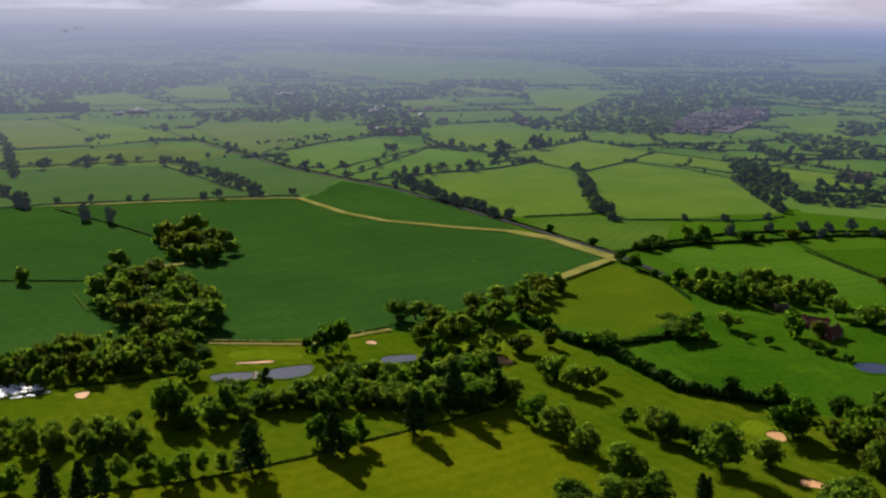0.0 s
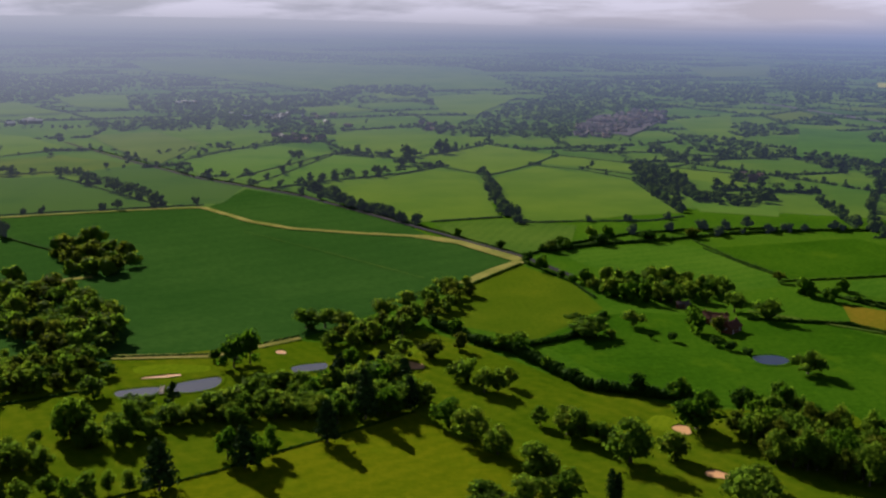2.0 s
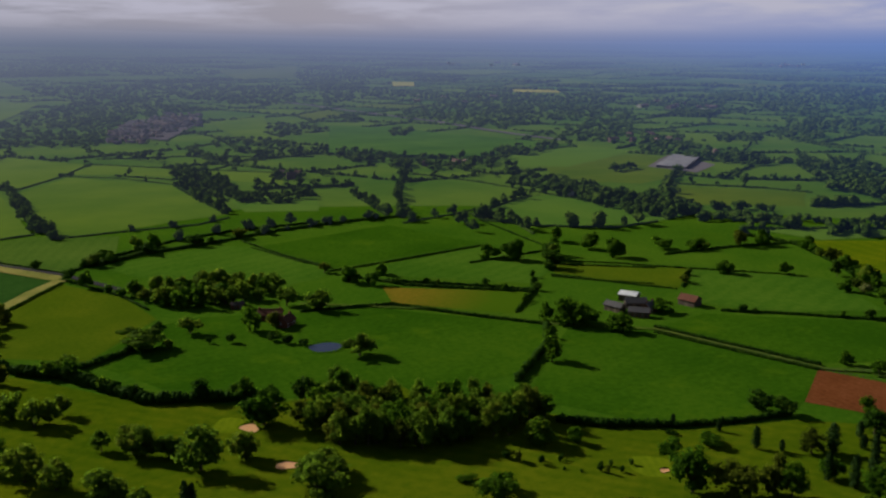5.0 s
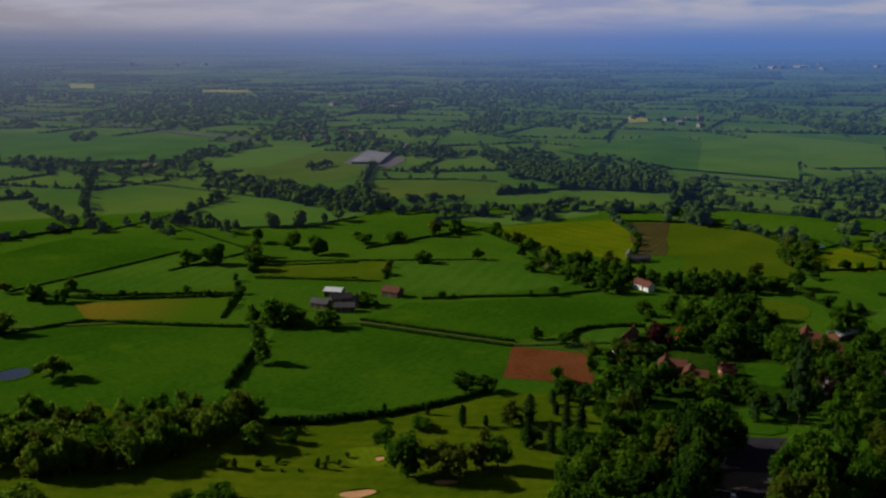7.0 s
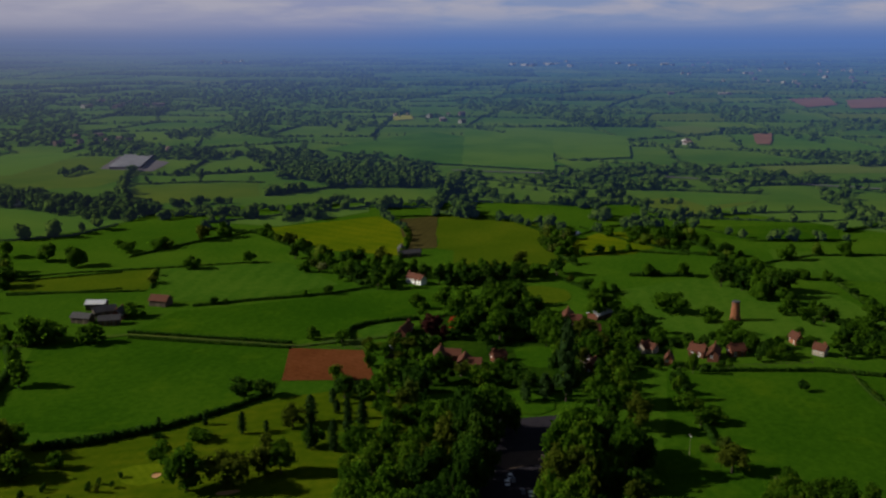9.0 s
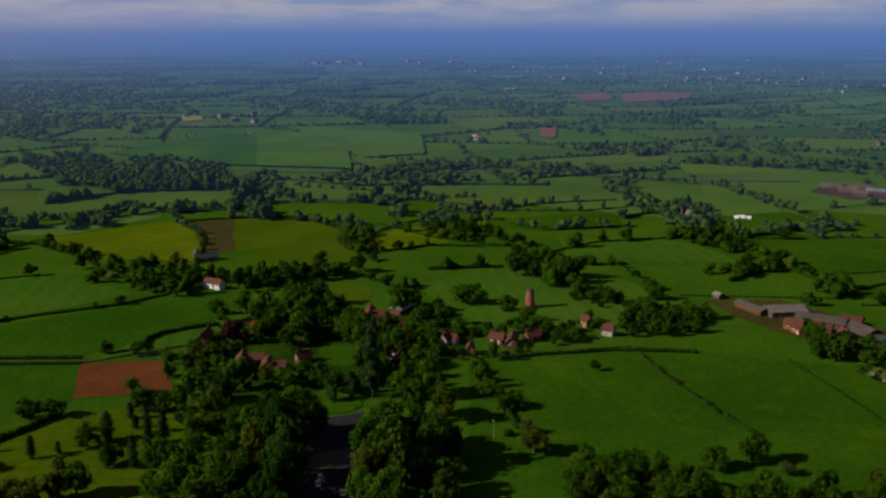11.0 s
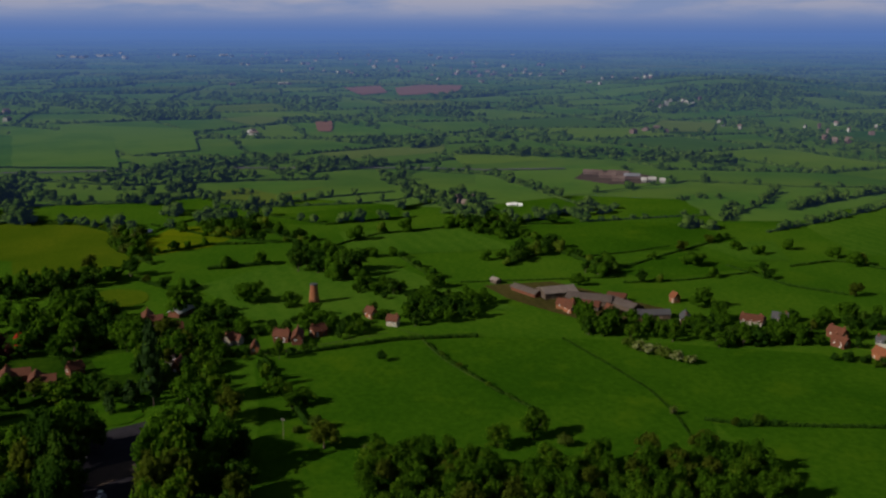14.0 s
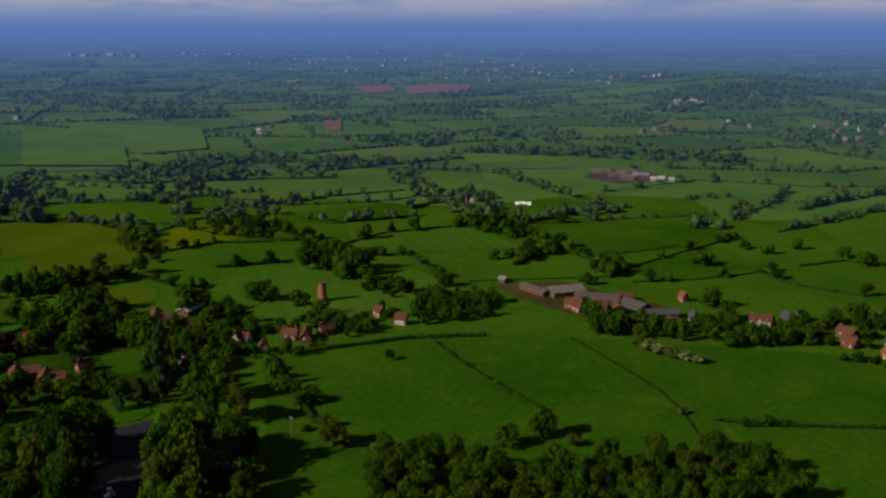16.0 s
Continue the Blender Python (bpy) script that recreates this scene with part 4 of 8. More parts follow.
def tower_mill(x, y, h, r0, r1):
    """The brick stump of a tower windmill with a parapet rim and small windows."""
    ob = thing("windmill_tower", x, y, 0, 0, "tapered round brick windmill tower without sails, in a field", "tower")
    bm = bmesh.new()
    sides = 32
    rows = []
    for k in range(13):
        f = k / 12
        r = r0 + (r1 - r0) * f ** 0.85
        rows.append([bm.verts.new((math.cos(a * 2 * math.pi / sides) * r, math.sin(a * 2 * math.pi / sides) * r, f * h - 0.3 * (k == 0))) for a in range(sides)])
    for a, b in zip(rows, rows[1:]):
        for i in range(sides):
            bm.faces.new((a[i], a[(i + 1) % sides], b[(i + 1) % sides], b[i]))
    part("wall", bm, M["orange_brick"], ob)
    rim = bmesh.new()
    bmesh.ops.create_cone(rim, cap_ends=True, segments=sides, radius1=r1 + 0.18, radius2=r1 + 0.22, depth=0.7)
    bmesh.ops.translate(rim, verts=rim.verts[:], vec=(0, 0, h + 0.3))
    part("parapet", rim, M["slate"], ob, "grey weathered rim")
    band = bmesh.new()
    bmesh.ops.create_cone(band, cap_ends=False, segments=sides, radius1=r1 + 0.16, radius2=r1 + 0.20, depth=0.25)
    bmesh.ops.translate(band, verts=band.verts[:], vec=(0, 0, h - 0.9))
    part("brick_band", band, M["orange_brick"], ob)
    for level, z in enumerate((2.4, 5.4, 8.2)):
        for k in range(3):
            ang = radians(200 + k * 110 + level * 30)
            r = r0 + (r1 - r0) * (z / h) ** 0.85
            win = box_part("window", (-0.36, 0.36, -0.12, 0.1, 0, 0.95), M["timber"], ob, "small weathered window frame")
            win.matrix_basis = pose(math.cos(ang) * r, math.sin(ang) * r, z, 0, 0, math.degrees(ang) + 90)
            box_part("pane", (-0.29, 0.29, -0.14, -0.12, 0.07, 0.88), M["glass"], win)
    box_part("door", (-0.55, 0.55, -r0 - 0.08, -r0 + 0.3, 0, 2.1), M["boards"], ob)
    return ob


def car(x, y, turn, paint, label):
    """A parked hatchback: body, cabin glass, four wheels and lamps."""
    ob = thing("parked_car", x, y, 0.02, turn, label, "car", "parked cars")
    body = bmesh.new()
    prof = [(-2.1, 0.35), (-2.1, 0.8), (-1.3, 0.95), (1.2, 0.98), (2.0, 0.85), (2.1, 0.6), (2.1, 0.3)]
    left = [body.verts.new((px, -0.86, pz)) for px, pz in prof]
    right = [body.verts.new((px, 0.86, pz)) for px, pz in prof]
    body.faces.new(left)
    body.faces.new(right[::-1])
    for i in range(len(prof)):
        j = (i + 1) % len(prof)
        body.faces.new((left[j], left[i], right[i], right[j]))
    bmesh.ops.recalc_face_normals(body, faces=body.faces[:])
    shell = part("body", body, M[paint], ob)
    cab = bmesh.new()
    low = [cab.verts.new(p) for p in ((-1.25, -0.8, 0.95), (1.5, -0.8, 0.95), (1.5, 0.8, 0.95), (-1.25, 0.8, 0.95))]
    top = [cab.verts.new(p) for p in ((-0.6, -0.65, 1.42), (1.1, -0.65, 1.42), (1.1, 0.65, 1.42), (-0.6, 0.65, 1.42))]
    cab.faces.new(top)
    for i in range(4):
        cab.faces.new((low[i], low[(i + 1) % 4], top[(i + 1) % 4], top[i]))
    part("cabin_glass", cab, M["glass"], ob, "dark car windows")
    box_part("car_roof", (-0.62, 1.12, -0.66, 0.66, 1.41, 1.47), M[paint], ob)
    for wx in (-1.3, 1.3):
        for wy in (-0.8, 0.8):
            wheel = bmesh.new()
            bmesh.ops.create_cone(wheel, cap_ends=True, segments=14, radius1=0.32, radius2=0.32, depth=0.22)
            bmesh.ops.rotate(wheel, verts=wheel.verts[:], cent=(0, 0, 0), matrix=Matrix.Rotation(radians(90), 3, "X"))
            bmesh.ops.translate(wheel, verts=wheel.verts[:], vec=(wx, wy, 0.32))
            part("wheel", wheel, M["rubber"], ob)
    for wy in (-0.6, 0.6):
        box_part("headlight", (-2.13, -2.08, wy - 0.18, wy + 0.18, 0.62, 0.76), M["glass"], ob)
    return ob


def footbridge(x, y, turn, length):
    """A small timber footbridge with deck boards, beams and handrails."""
    ob = thing("footbridge", x, y, 0.55, turn, "small pale timber footbridge between two ponds", "bridge")
    for s in (-1, 1):
        box_part("beam", (-length / 2, length / 2, s * 0.75 - 0.1, s * 0.75 + 0.1, 0, 0.3), M["timber"], ob)
        rail = box_part("handrail", (-length / 2, length / 2, s * 0.85 - 0.05, s * 0.85 + 0.05, 1.2, 1.32), M["timber"], ob)
        for i in range(5):
            px = -length / 2 + 0.2 + i * (length - 0.4) / 4
            box_part("post", (px - 0.07, px + 0.07, s * 0.85 - 0.07, s * 0.85 + 0.07, 0.3, 1.2), M["timber"], rail)
    n = int(length / 0.5)
    for i in range(n):
        px = -length / 2 + (i + 0.5) * length / n
        box_part("plank", (px - 0.21, px + 0.21, -0.95, 0.95, 0.3, 0.37), M["timber"], ob)


def fountain(x, y):
    """A pond aerator: a patch of churned foam with low jets of water."""
    ob = thing("pond_fountain", x, y, 0.40, 0, "low pond fountain in a patch of churned white foam", "fountain")
    rng = np.random.default_rng(5)
    foam = bmesh.new()
    for k in range(120):
        a, r = rng.uniform(0, 6.28), 9.0 * rng.random() ** 0.6
        cx, cy, s = math.cos(a) * r * 1.5, math.sin(a) * r, rng.uniform(0.6, 1.6)
        ring = [foam.verts.new((cx + math.cos(t) * s * rng.uniform(0.7, 1.2), cy + math.sin(t) * s * rng.uniform(0.7, 1.2), rng.uniform(0.02, 0.10))) for t in np.arange(7) * 0.8976]
        top = foam.verts.new((cx, cy, 0.22))
        for i in range(7):
            foam.faces.new((ring[i], ring[(i + 1) % 7], top))
    part("foam", foam, M["foam"], ob, "white churned foam on the water")
    for k in range(10):
        jet = bmesh.new()
        a = k * 0.628
        last = None
        for i in range(7):
            t = i / 6
            r, z, w = 2.2 * t, 2.6 * (t - t * t) * 1.6 + 0.1, 0.10 + 0.18 * t
            row = [jet.verts.new((math.cos(a) * r + dx, math.sin(a) * r + dy, z)) for dx, dy in ((w, 0), (0, w), (-w, 0), (0, -w))]
            if last:
                for j in range(4):
                    jet.faces.new((last[j], last[(j + 1) % 4], row[(j + 1) % 4], row[j]))
            last = row
        part("jet", jet, M["foam"], ob, "arc of white spray")


def utility_pole(x, y, h, turn=0.0):
    ob = thing("utility_pole", x, y, 0, turn, "weathered timber utility pole with a cross arm", "pole", "utility poles")
    bm = bmesh.new()
    bmesh.ops.create_cone(bm, cap_ends=True, segments=8, radius1=0.13, radius2=0.09, depth=h)
    bmesh.ops.translate(bm, verts=bm.verts[:], vec=(0, 0, h / 2))
    part("pole", bm, M["timber"], ob)
    arm = box_part("cross_arm", (-1.1, 1.1, -0.08, 0.08, h - 0.9, h - 0.75), M["timber"], ob)
    for k in (-0.95, -0.4, 0.4, 0.95):
        box_part("insulator", (k - 0.06, k + 0.06, -0.06, 0.06, h - 0.75, h - 0.55), M["white"], arm)


def fence(pts, gap=2.6):
    """A post and wire fence."""
    ob = thing("fence", pts[0][0], pts[0][1], 0.2, 0, "weathered timber post and rail field fence", "fence", "fences")
    spots = along(pts, gap)
    post = None
    for x, y, ang in spots:
        if post is None:
            stake = box_part("post", (-0.08, 0.08, -0.08, 0.08, -0.2, 1.15), M["boards"], ob)
            post = stake.data
        else:
            stake = new("post", post)
            stake.parent = ob
        stake.location = (x - pts[0][0], y - pts[0][1], 0)
    for z in (0.45, 0.95):
        bm = bmesh.new()
        for (x0, y0, _), (x1, y1, _) in zip(spots, spots[1:]):
            a, b = Vector((x0 - pts[0][0], y0 - pts[0][1], z)), Vector((x1 - pts[0][0], y1 - pts[0][1], z))
            v = [bm.verts.new(p) for p in (a, b, b + Vector((0, 0, 0.1)), a + Vector((0, 0, 0.1)))]
            bm.faces.new(v)
        part("rail", bm, M["boards"], ob)


def bunker(x, y, rx, ry, turn):
    """A sand bunker: a shallow dished bed with a raised turf lip."""
    ob = thing("sand_bunker", x, y, 0.30, turn, "pale sand golf bunker with a raised turf lip", "bunker", "golf bunkers")
    bed, lip = [], []
    n = 26
    sand, turf = bmesh.new(), bmesh.new()
    for i in range(n):
        a = i * 2 * math.pi / n
        k = 1 + 0.16 * math.sin(2 * a + x) + 0.10 * math.sin(3 * a + y)
        bed.append(sand.verts.new((math.cos(a) * rx * k, math.sin(a) * ry * k, 0.16)))
        lip.append([turf.verts.new((math.cos(a) * rx * k * s, math.sin(a) * ry * k * s, z)) for s, z in ((0.99, 0.15), (1.05, 0.15 + 0.45 * max(0.2, math.sin(a))), (1.3, -0.15))])
    mid = sand.verts.new((0, 0, 0.08))
    for i in range(n):
        j = (i + 1) % n
        sand.faces.new((bed[i], bed[j], mid))
        for k in range(2):
            turf.faces.new((lip[i][k], lip[i][k + 1], lip[j][k + 1], lip[j][k]))
    bmesh.ops.recalc_face_normals(turf, faces=turf.faces[:])
    part("sand_bed", sand, M["sand"], ob)
    part("turf_lip", turf, M["golf"], ob)


def pond(pts, label, mat_edge="golf"):
    """A pond: a sheet of water inside a sloping bank."""
    cx, cy = sum(p[0] for p in pts) / len(pts), sum(p[1] for p in pts) / len(pts)
    fine = []
    n = len(pts)
    for i in range(n):
        p0, p1, p2, p3 = (Vector(pts[(i + k) % n]) for k in (-1, 0, 1, 2))
        for k in range(5):
            t = k / 5
            fine.append(0.5 * (2 * p1 + (p2 - p0) * t + (2 * p0 - 5 * p1 + 4 * p2 - p3) * t * t + (3 * p1 - p0 - 3 * p2 + p3) * t ** 3))
    ob = tagged(new("pond"), label, "pond", "", "structure")
    ob.matrix_basis = pose(cx, cy, 0.34)
    sheet, bank = bmesh.new(), bmesh.new()
    sheet.faces.new([sheet.verts.new((p.x - cx, p.y - cy, 0.02)) for p in fine])
    bmesh.ops.triangulate(sheet, faces=sheet.faces[:])
    bmesh.ops.recalc_face_normals(sheet, faces=sheet.faces[:])
    me_part = part("water_surface", sheet, M["water" if mat_edge == "golf" else "deep_water"], ob)
    if me_part.data.polygons[0].normal.z < 0:
        me_part.data.flip_normals()
    rows = []
    for p in fine:
        v = Vector((p.x - cx, p.y - cy))
        k = 1.2 / max(v.length, 1)
        rows.append([bank.verts.new((v.x * (1 - k * 0.2), v.y * (1 - k * 0.2), -0.02)), bank.verts.new((v.x * (1 + k), v.y * (1 + k), 0.35)), bank.verts.new((v.x * (1 + 2.6 * k), v.y * (1 + 2.6 * k), -0.2))])
    for a, b in zip(rows, rows[1:] + rows[:1]):
        for k in range(2):
            bank.faces.new((a[k], a[k + 1], b[k + 1], b[k]))
    bmesh.ops.recalc_face_normals(bank, faces=bank.faces[:])
    part("bank", bank, M[mat_edge], ob)


def far_building(x, y, turn, w, d, h=4.0, rise=2.0, wall="far_wall", roof="far_roof", name="distant_house", label="small distant house with pale walls", category="house", group="distant buildings"):
    """A house or shed of the far country: walls with gables and a pitched roof."""
    ob = thing(name, x, y, land(x, y), turn, label, category, group)
    bm = bmesh.new()
    walls_with_gables(bm, w, d, h, rise)
    part("wall", bm, M[wall], ob)
    bm = bmesh.new()
    gable_roof(bm, w, d, h, rise, 0.5, 0.3)
    part("roof", bm, M[roof], ob)


def hamlet(x, y, rx, ry, turn, count, seed, white=0.5, size=10.0, label="distant village house among trees", roof=None, green=2):
    """A loose group of distant houses with trees between them."""
    rng = np.random.default_rng(seed)
    c, s = math.cos(radians(turn)), math.sin(radians(turn))
    for i in range(count):
        a, b = rng.normal(0, 0.45, 2)
        px, py = x + a * rx * c - b * ry * s, y + a * rx * s + b * ry * c
        k = rng.uniform(0.6, 1.35)
        far_building(px, py, rng.uniform(0, 180), size * k, size * 0.65, rng.uniform(3.5, 6), 2.4, "far_white" if rng.random() < white else "far_roof", roof or ("far_white" if rng.random() < white * 0.45 else "far_roof"), label=label)
    for i in range(int(count * green)):
        a, b = rng.normal(0, 0.6, 2)
        px, py = x + a * rx * c - b * ry * s, y + a * rx * s + b * ry * c
        far_tree("oak", px, py, rng.uniform(7, 13), rng.uniform(9, 15), rng.uniform(0, 360))


def cabin_park(x, y, rx, ry, turn, count, seed):
    """Rows of small grey roofed cabins, too many to tell apart."""
    rng = np.random.default_rng(seed)
    c, s = math.cos(radians(turn)), math.sin(radians(turn))
    shape = np.array([(-6, -2.2, 0), (6, -2.2, 0), (6, 2.2, 0), (-6, 2.2, 0), (-6, -2.2, 2.6), (6, -2.2, 2.6), (6, 2.2, 2.6), (-6, 2.2, 2.6), (-6, 0, 3.7), (6, 0, 3.7)], float)
    tris = np.array([(0, 1, 5), (0, 5, 4), (2, 3, 7), (2, 7, 6), (1, 2, 6), (1, 6, 9), (1, 9, 5), (3, 0, 4), (3, 4, 8), (3, 8, 7), (4, 5, 9), (4, 9, 8), (6, 7, 8), (6, 8, 9)])
    for i in range(count):
        a, b = rng.uniform(-0.5, 0.5, 2)
        px, py = x + a * rx * c - b * ry * s, y + a * rx * s + b * ry * c
        t = radians(turn) + rng.choice([0.2, 0.2, 1.75]) + rng.uniform(-0.1, 0.1)
        v = np.stack([shape[:, 0] * math.cos(t) - shape[:, 1] * math.sin(t) + px, shape[:, 0] * math.sin(t) + shape[:, 1] * math.cos(t) + py, shape[:, 2] + land(px, py) + 1.5], 1)
        STUFF.setdefault(("cabins", "far_yard" if rng.random() < 0.75 else "far_roof"), []).append((v, tris))
    for i in range(count // 4):
        a, b = rng.uniform(-0.5, 0.5, 2)
        far_tree("oak", x + a * rx * c - b * ry * s, y + a * rx * s + b * ry * c, rng.uniform(5, 9), rng.uniform(6, 10), rng.uniform(0, 360))


def far_wood(poly, gap=17.0, h=13.0):
    """A wood of the far country."""
    rng = np.random.default_rng(int(abs(poly[0][0])) + 3)
    CLEAR.append(poly)
    xs, ys = [p[0] for p in poly], [p[1] for p in poly]
    gap = max(9.0, (gap + 2.5) * shrink(math.hypot(sum(xs), sum(ys)) / len(poly)))
    area = (max(xs) - min(xs)) * (max(ys) - min(ys))
    for i in range(int(area / gap ** 2)):
        x, y = rng.uniform(min(xs), max(xs)), rng.uniform(min(ys), max(ys))
        if inside(x, y, poly):
            k = rng.uniform(0.7, 1.25)
            far_tree(BROAD[rng.integers(len(BROAD))], x, y, h * 0.74 * k, min(gap, 15.0) * 1.05 * k, rng.uniform(0, 360))


def belt(pts, step, h, w, rows=1):
    """A line of large hedgerow trees, one or two deep."""
    rng = np.random.default_rng(int(abs(pts[0][0])) + 11)
    for row in range(rows):
        for x, y, ang in along(pts, step):
            k = rng.uniform(0.65, 1.2)
            a, b = rng.uniform(-0.35, 0.35, 2) * step
            off = (row - (rows - 1) / 2) * w * 0.75
            far_tree(BROAD[rng.integers(len(BROAD))], x + a - math.sin(ang) * off, y + b + math.cos(ang) * off, h * 0.68 * k, w * 0.80 * k, rng.uniform(0, 360))


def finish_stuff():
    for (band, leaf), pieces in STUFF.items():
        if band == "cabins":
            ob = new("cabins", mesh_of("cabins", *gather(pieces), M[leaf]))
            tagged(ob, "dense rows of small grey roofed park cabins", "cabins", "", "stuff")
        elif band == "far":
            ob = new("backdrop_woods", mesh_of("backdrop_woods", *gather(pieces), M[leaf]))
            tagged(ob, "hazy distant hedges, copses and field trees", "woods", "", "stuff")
        else:
            ob = new("field_trees", mesh_of("field_trees", *gather(pieces), M[leaf]))
            tagged(ob, {"oak": "green broadleaf trees", "ash": "light green broadleaf trees", "dark": "dark green broadleaf trees", "brownish": "bronze leaved trees"}.get(leaf, "green bushes") + " scattered along hedges and copses", "trees", "", "stuff")


# ---- fields ----
patch([(-411, 816), (-345, 835), (-189, 876), (-133, 884), (-83, 810), (-47, 776), (52, 732), (83, 700), (114, 641), (79, 593), (42, 552), (-27, 478), (-54, 458), (-117, 451), (-220, 422)], 'crop', label='dark green young wheat field with faint drill lines')
patch([(-522, 1046), (-325, 1115), (-239, 1002), (-166, 890), (-350, 847), (-420, 836)], 'crop', label='dark green young wheat field below a hedge')
patch([(-128, 888), (-105, 999), (-46, 934), (46, 791), (63, 737), (-43, 781), (-87, 824)], 'crop', label='wedge of dark green wheat beside a track')
patch([(-319, 1141), (-257, 1198), (-109, 1007), (-120, 908), (-163, 906), (-200, 957)], 'crop', label='dark green crop beside the lane')
patch([(-594, 1194), (-382, 1318), (-260, 1216), (-317, 1136), (-526, 1055)], 'dull', label='dull grey green meadow')
patch([(-775, 1607), (-683, 1661), (-526, 1439), (-487, 1306), (-599, 1236)], 'pale', label='pale yellow green hay meadow')
patch([(-690, 1689), (-501, 1574), (-399, 1406), (-470, 1280), (-522, 1439)], 'light', label='light green pasture beside a village')
patch([(-411, 1583), (-319, 1633), (-216, 1456), (-231, 1211), (-272, 1270)], 'pale', label='pale yellow hay meadow beside the lane')
patch([(-314, 1634), (-159, 1664), (-118, 1462), (-213, 1280), (-216, 1456)], 'light', label='light green pasture')
patch([(-206, 1236), (-103, 1430), (-25, 1302), (-125, 1094), (-174, 1122)], 'bright', label='bright green pasture between hedges')
patch([(-121, 1076), (-17, 1296), (64, 1243), (100, 1144), (-49, 1009), (-79, 1008)], 'bright', label='green pasture between tree lined hedges')
patch([(-19, 979), (98, 1128), (143, 1087), (131, 820), (51, 794), (-12, 921)], 'light', label='large light green pasture')
patch([(162, 1065), (230, 1155), (308, 1023), (294, 822), (147, 786), (141, 834)], 'light', label='large light green pasture between hedges')
patch([(70, 789), (129, 806), (188, 771), (169, 708), (125, 659), (85, 716)], 'light', label='light green pasture at a lane corner')
patch([(-21, 1538), (137, 1585), (218, 1507), (201, 1415), (72, 1256), (-10, 1373)], 'light', label='light pasture below a village')
patch([(94, 1257), (204, 1407), (278, 1265), (165, 1083), (142, 1106)], 'light', label='light green pasture with a hedge')
patch([(235, 1182), (280, 1259), (359, 1176), (454, 1054), (414, 972), (335, 1095)], 'light', label='light pasture with field trees')
patch([(327, 920), (358, 914), (408, 871), (373, 793), (315, 825)], 'bright', label='bright green pasture')
patch([(148, 670), (244, 691), (260, 672), (280, 574), (264, 558), (224, 548), (160, 627)], 'bright', label='green pasture above a wood')
patch([(78, 590), (117, 630), (140, 578), (143, 520), (94, 464), (49, 499), (44, 525)], 'olive', label='rough olive meadow with scattered scrub')
patch([(93, 463), (135, 505), (163, 510), (218, 490), (252, 485), (319, 395), (295, 363), (257, 336), (184, 351), (123, 385)], 'pasture', label='wide green pasture with a pond')
patch([(285, 515), (357, 454), (319, 421), (271, 478)], 'tan', label='narrow field of ochre crop fading into green')
patch([(260, 672), (392, 698), (415, 594), (283, 579)], 'pasture', label='dull green meadow')
patch([(319, 569), (413, 584), (415, 503), (371, 470), (301, 541)], 'bright', label='bright green pasture')
patch([(400, 486), (440, 412), (484, 445), (421, 512)], 'olive', label='pale mown strip of meadow')
patch([(326, 383), (363, 355), (387, 267), (340, 244), (322, 239), (274, 250), (248, 300), (254, 323)], 'pasture', label='wide rough green pasture')
patch([(367, 359), (409, 363), (480, 294), (512, 266), (499, 231), (440, 241), (422, 255), (389, 272)], 'pasture', label='green pasture beside a farm')
patch([(381, 267), (393, 232), (358, 205), (340, 243)], 'soil', label='freshly tilled red brown soil plot')
patch([(486, 446), (539, 377), (501, 312), (440, 345), (422, 388)], 'bright', label='green pasture')
patch([(632, 466), (723, 406), (666, 348), (590, 316), (584, 384)], 'yellow', label='meadow full of yellow buttercups')
patch([(718, 384), (743, 360), (626, 304), (608, 320)], 'brown', label='strip of bare brown soil')
patch([(744, 359), (760, 310), (667, 235), (611, 235), (624, 303)], 'olive', label='yellow green meadow')
patch([(664, 224), (735, 211), (744, 187), (715, 152), (667, 166), (642, 197)], 'yellow', label='yellow green hill meadow')
patch([(500, 718), (591, 761), (672, 718), (658, 596), (587, 586), (518, 609), (494, 639)], 'bright', label='large green pasture')
patch([(764, 988), (957, 974), (909, 804), (747, 762), (697, 826)], 'dull', label='dull green meadow beside a road')
patch([(771, 732), (846, 624), (771, 569), (692, 628), (707, 680)], 'dull', label='olive green meadow')
patch([(637, 518), (713, 469), (779, 450), (739, 426), (645, 458)], 'bright', label='green pasture')
patch([(560, 149), (610, 114), (613, 33), (567, 3), (529, -29), (512, -41), (496, 36), (466, 54), (481, 88), (496, 106)], 'bright', label='green pasture round the windmill tower')
patch([(536, 171), (528, 169), (522, 170), (517, 174), (511, 180), (507, 186), (510, 193), (517, 198), (524, 202), (531, 204), (541, 205), (548, 201), (551, 194), (550, 185), (548, 179), (544, 175)], 'olive', label='light yellow green paddock')
patch([(425, 89), (455, 22), (462, -20), (459, -65), (425, -95), (358, -106), (283, -97), (266, -23), (266, 63), (347, 72)], 'pasture', label='wide smooth green pasture')
patch([(460, -65), (437, -179), (388, -226), (349, -205), (356, -106), (425, -95)], 'pasture', label='wide green pasture behind farm cottages')
patch([(352, -107), (348, -205), (283, -170), (283, -119)], 'pasture', label='green pasture')
patch([(793, 137), (847, 40), (781, 37), (745, 93), (756, 149)], 'pasture', label='dark green crop')
patch([(893, 170), (926, 38), (963, -86), (894, -123), (820, -15), (862, 108)], 'bright', label='dark green crop')
patch([(723, 82), (734, -13), (664, -52), (646, 27), (664, 68)], 'bright', label='green pasture')
patch([(781, -75), (757, -196), (683, -219), (664, -161), (646, -94), (702, -55)], 'pasture', label='dark green crop with a hedge')
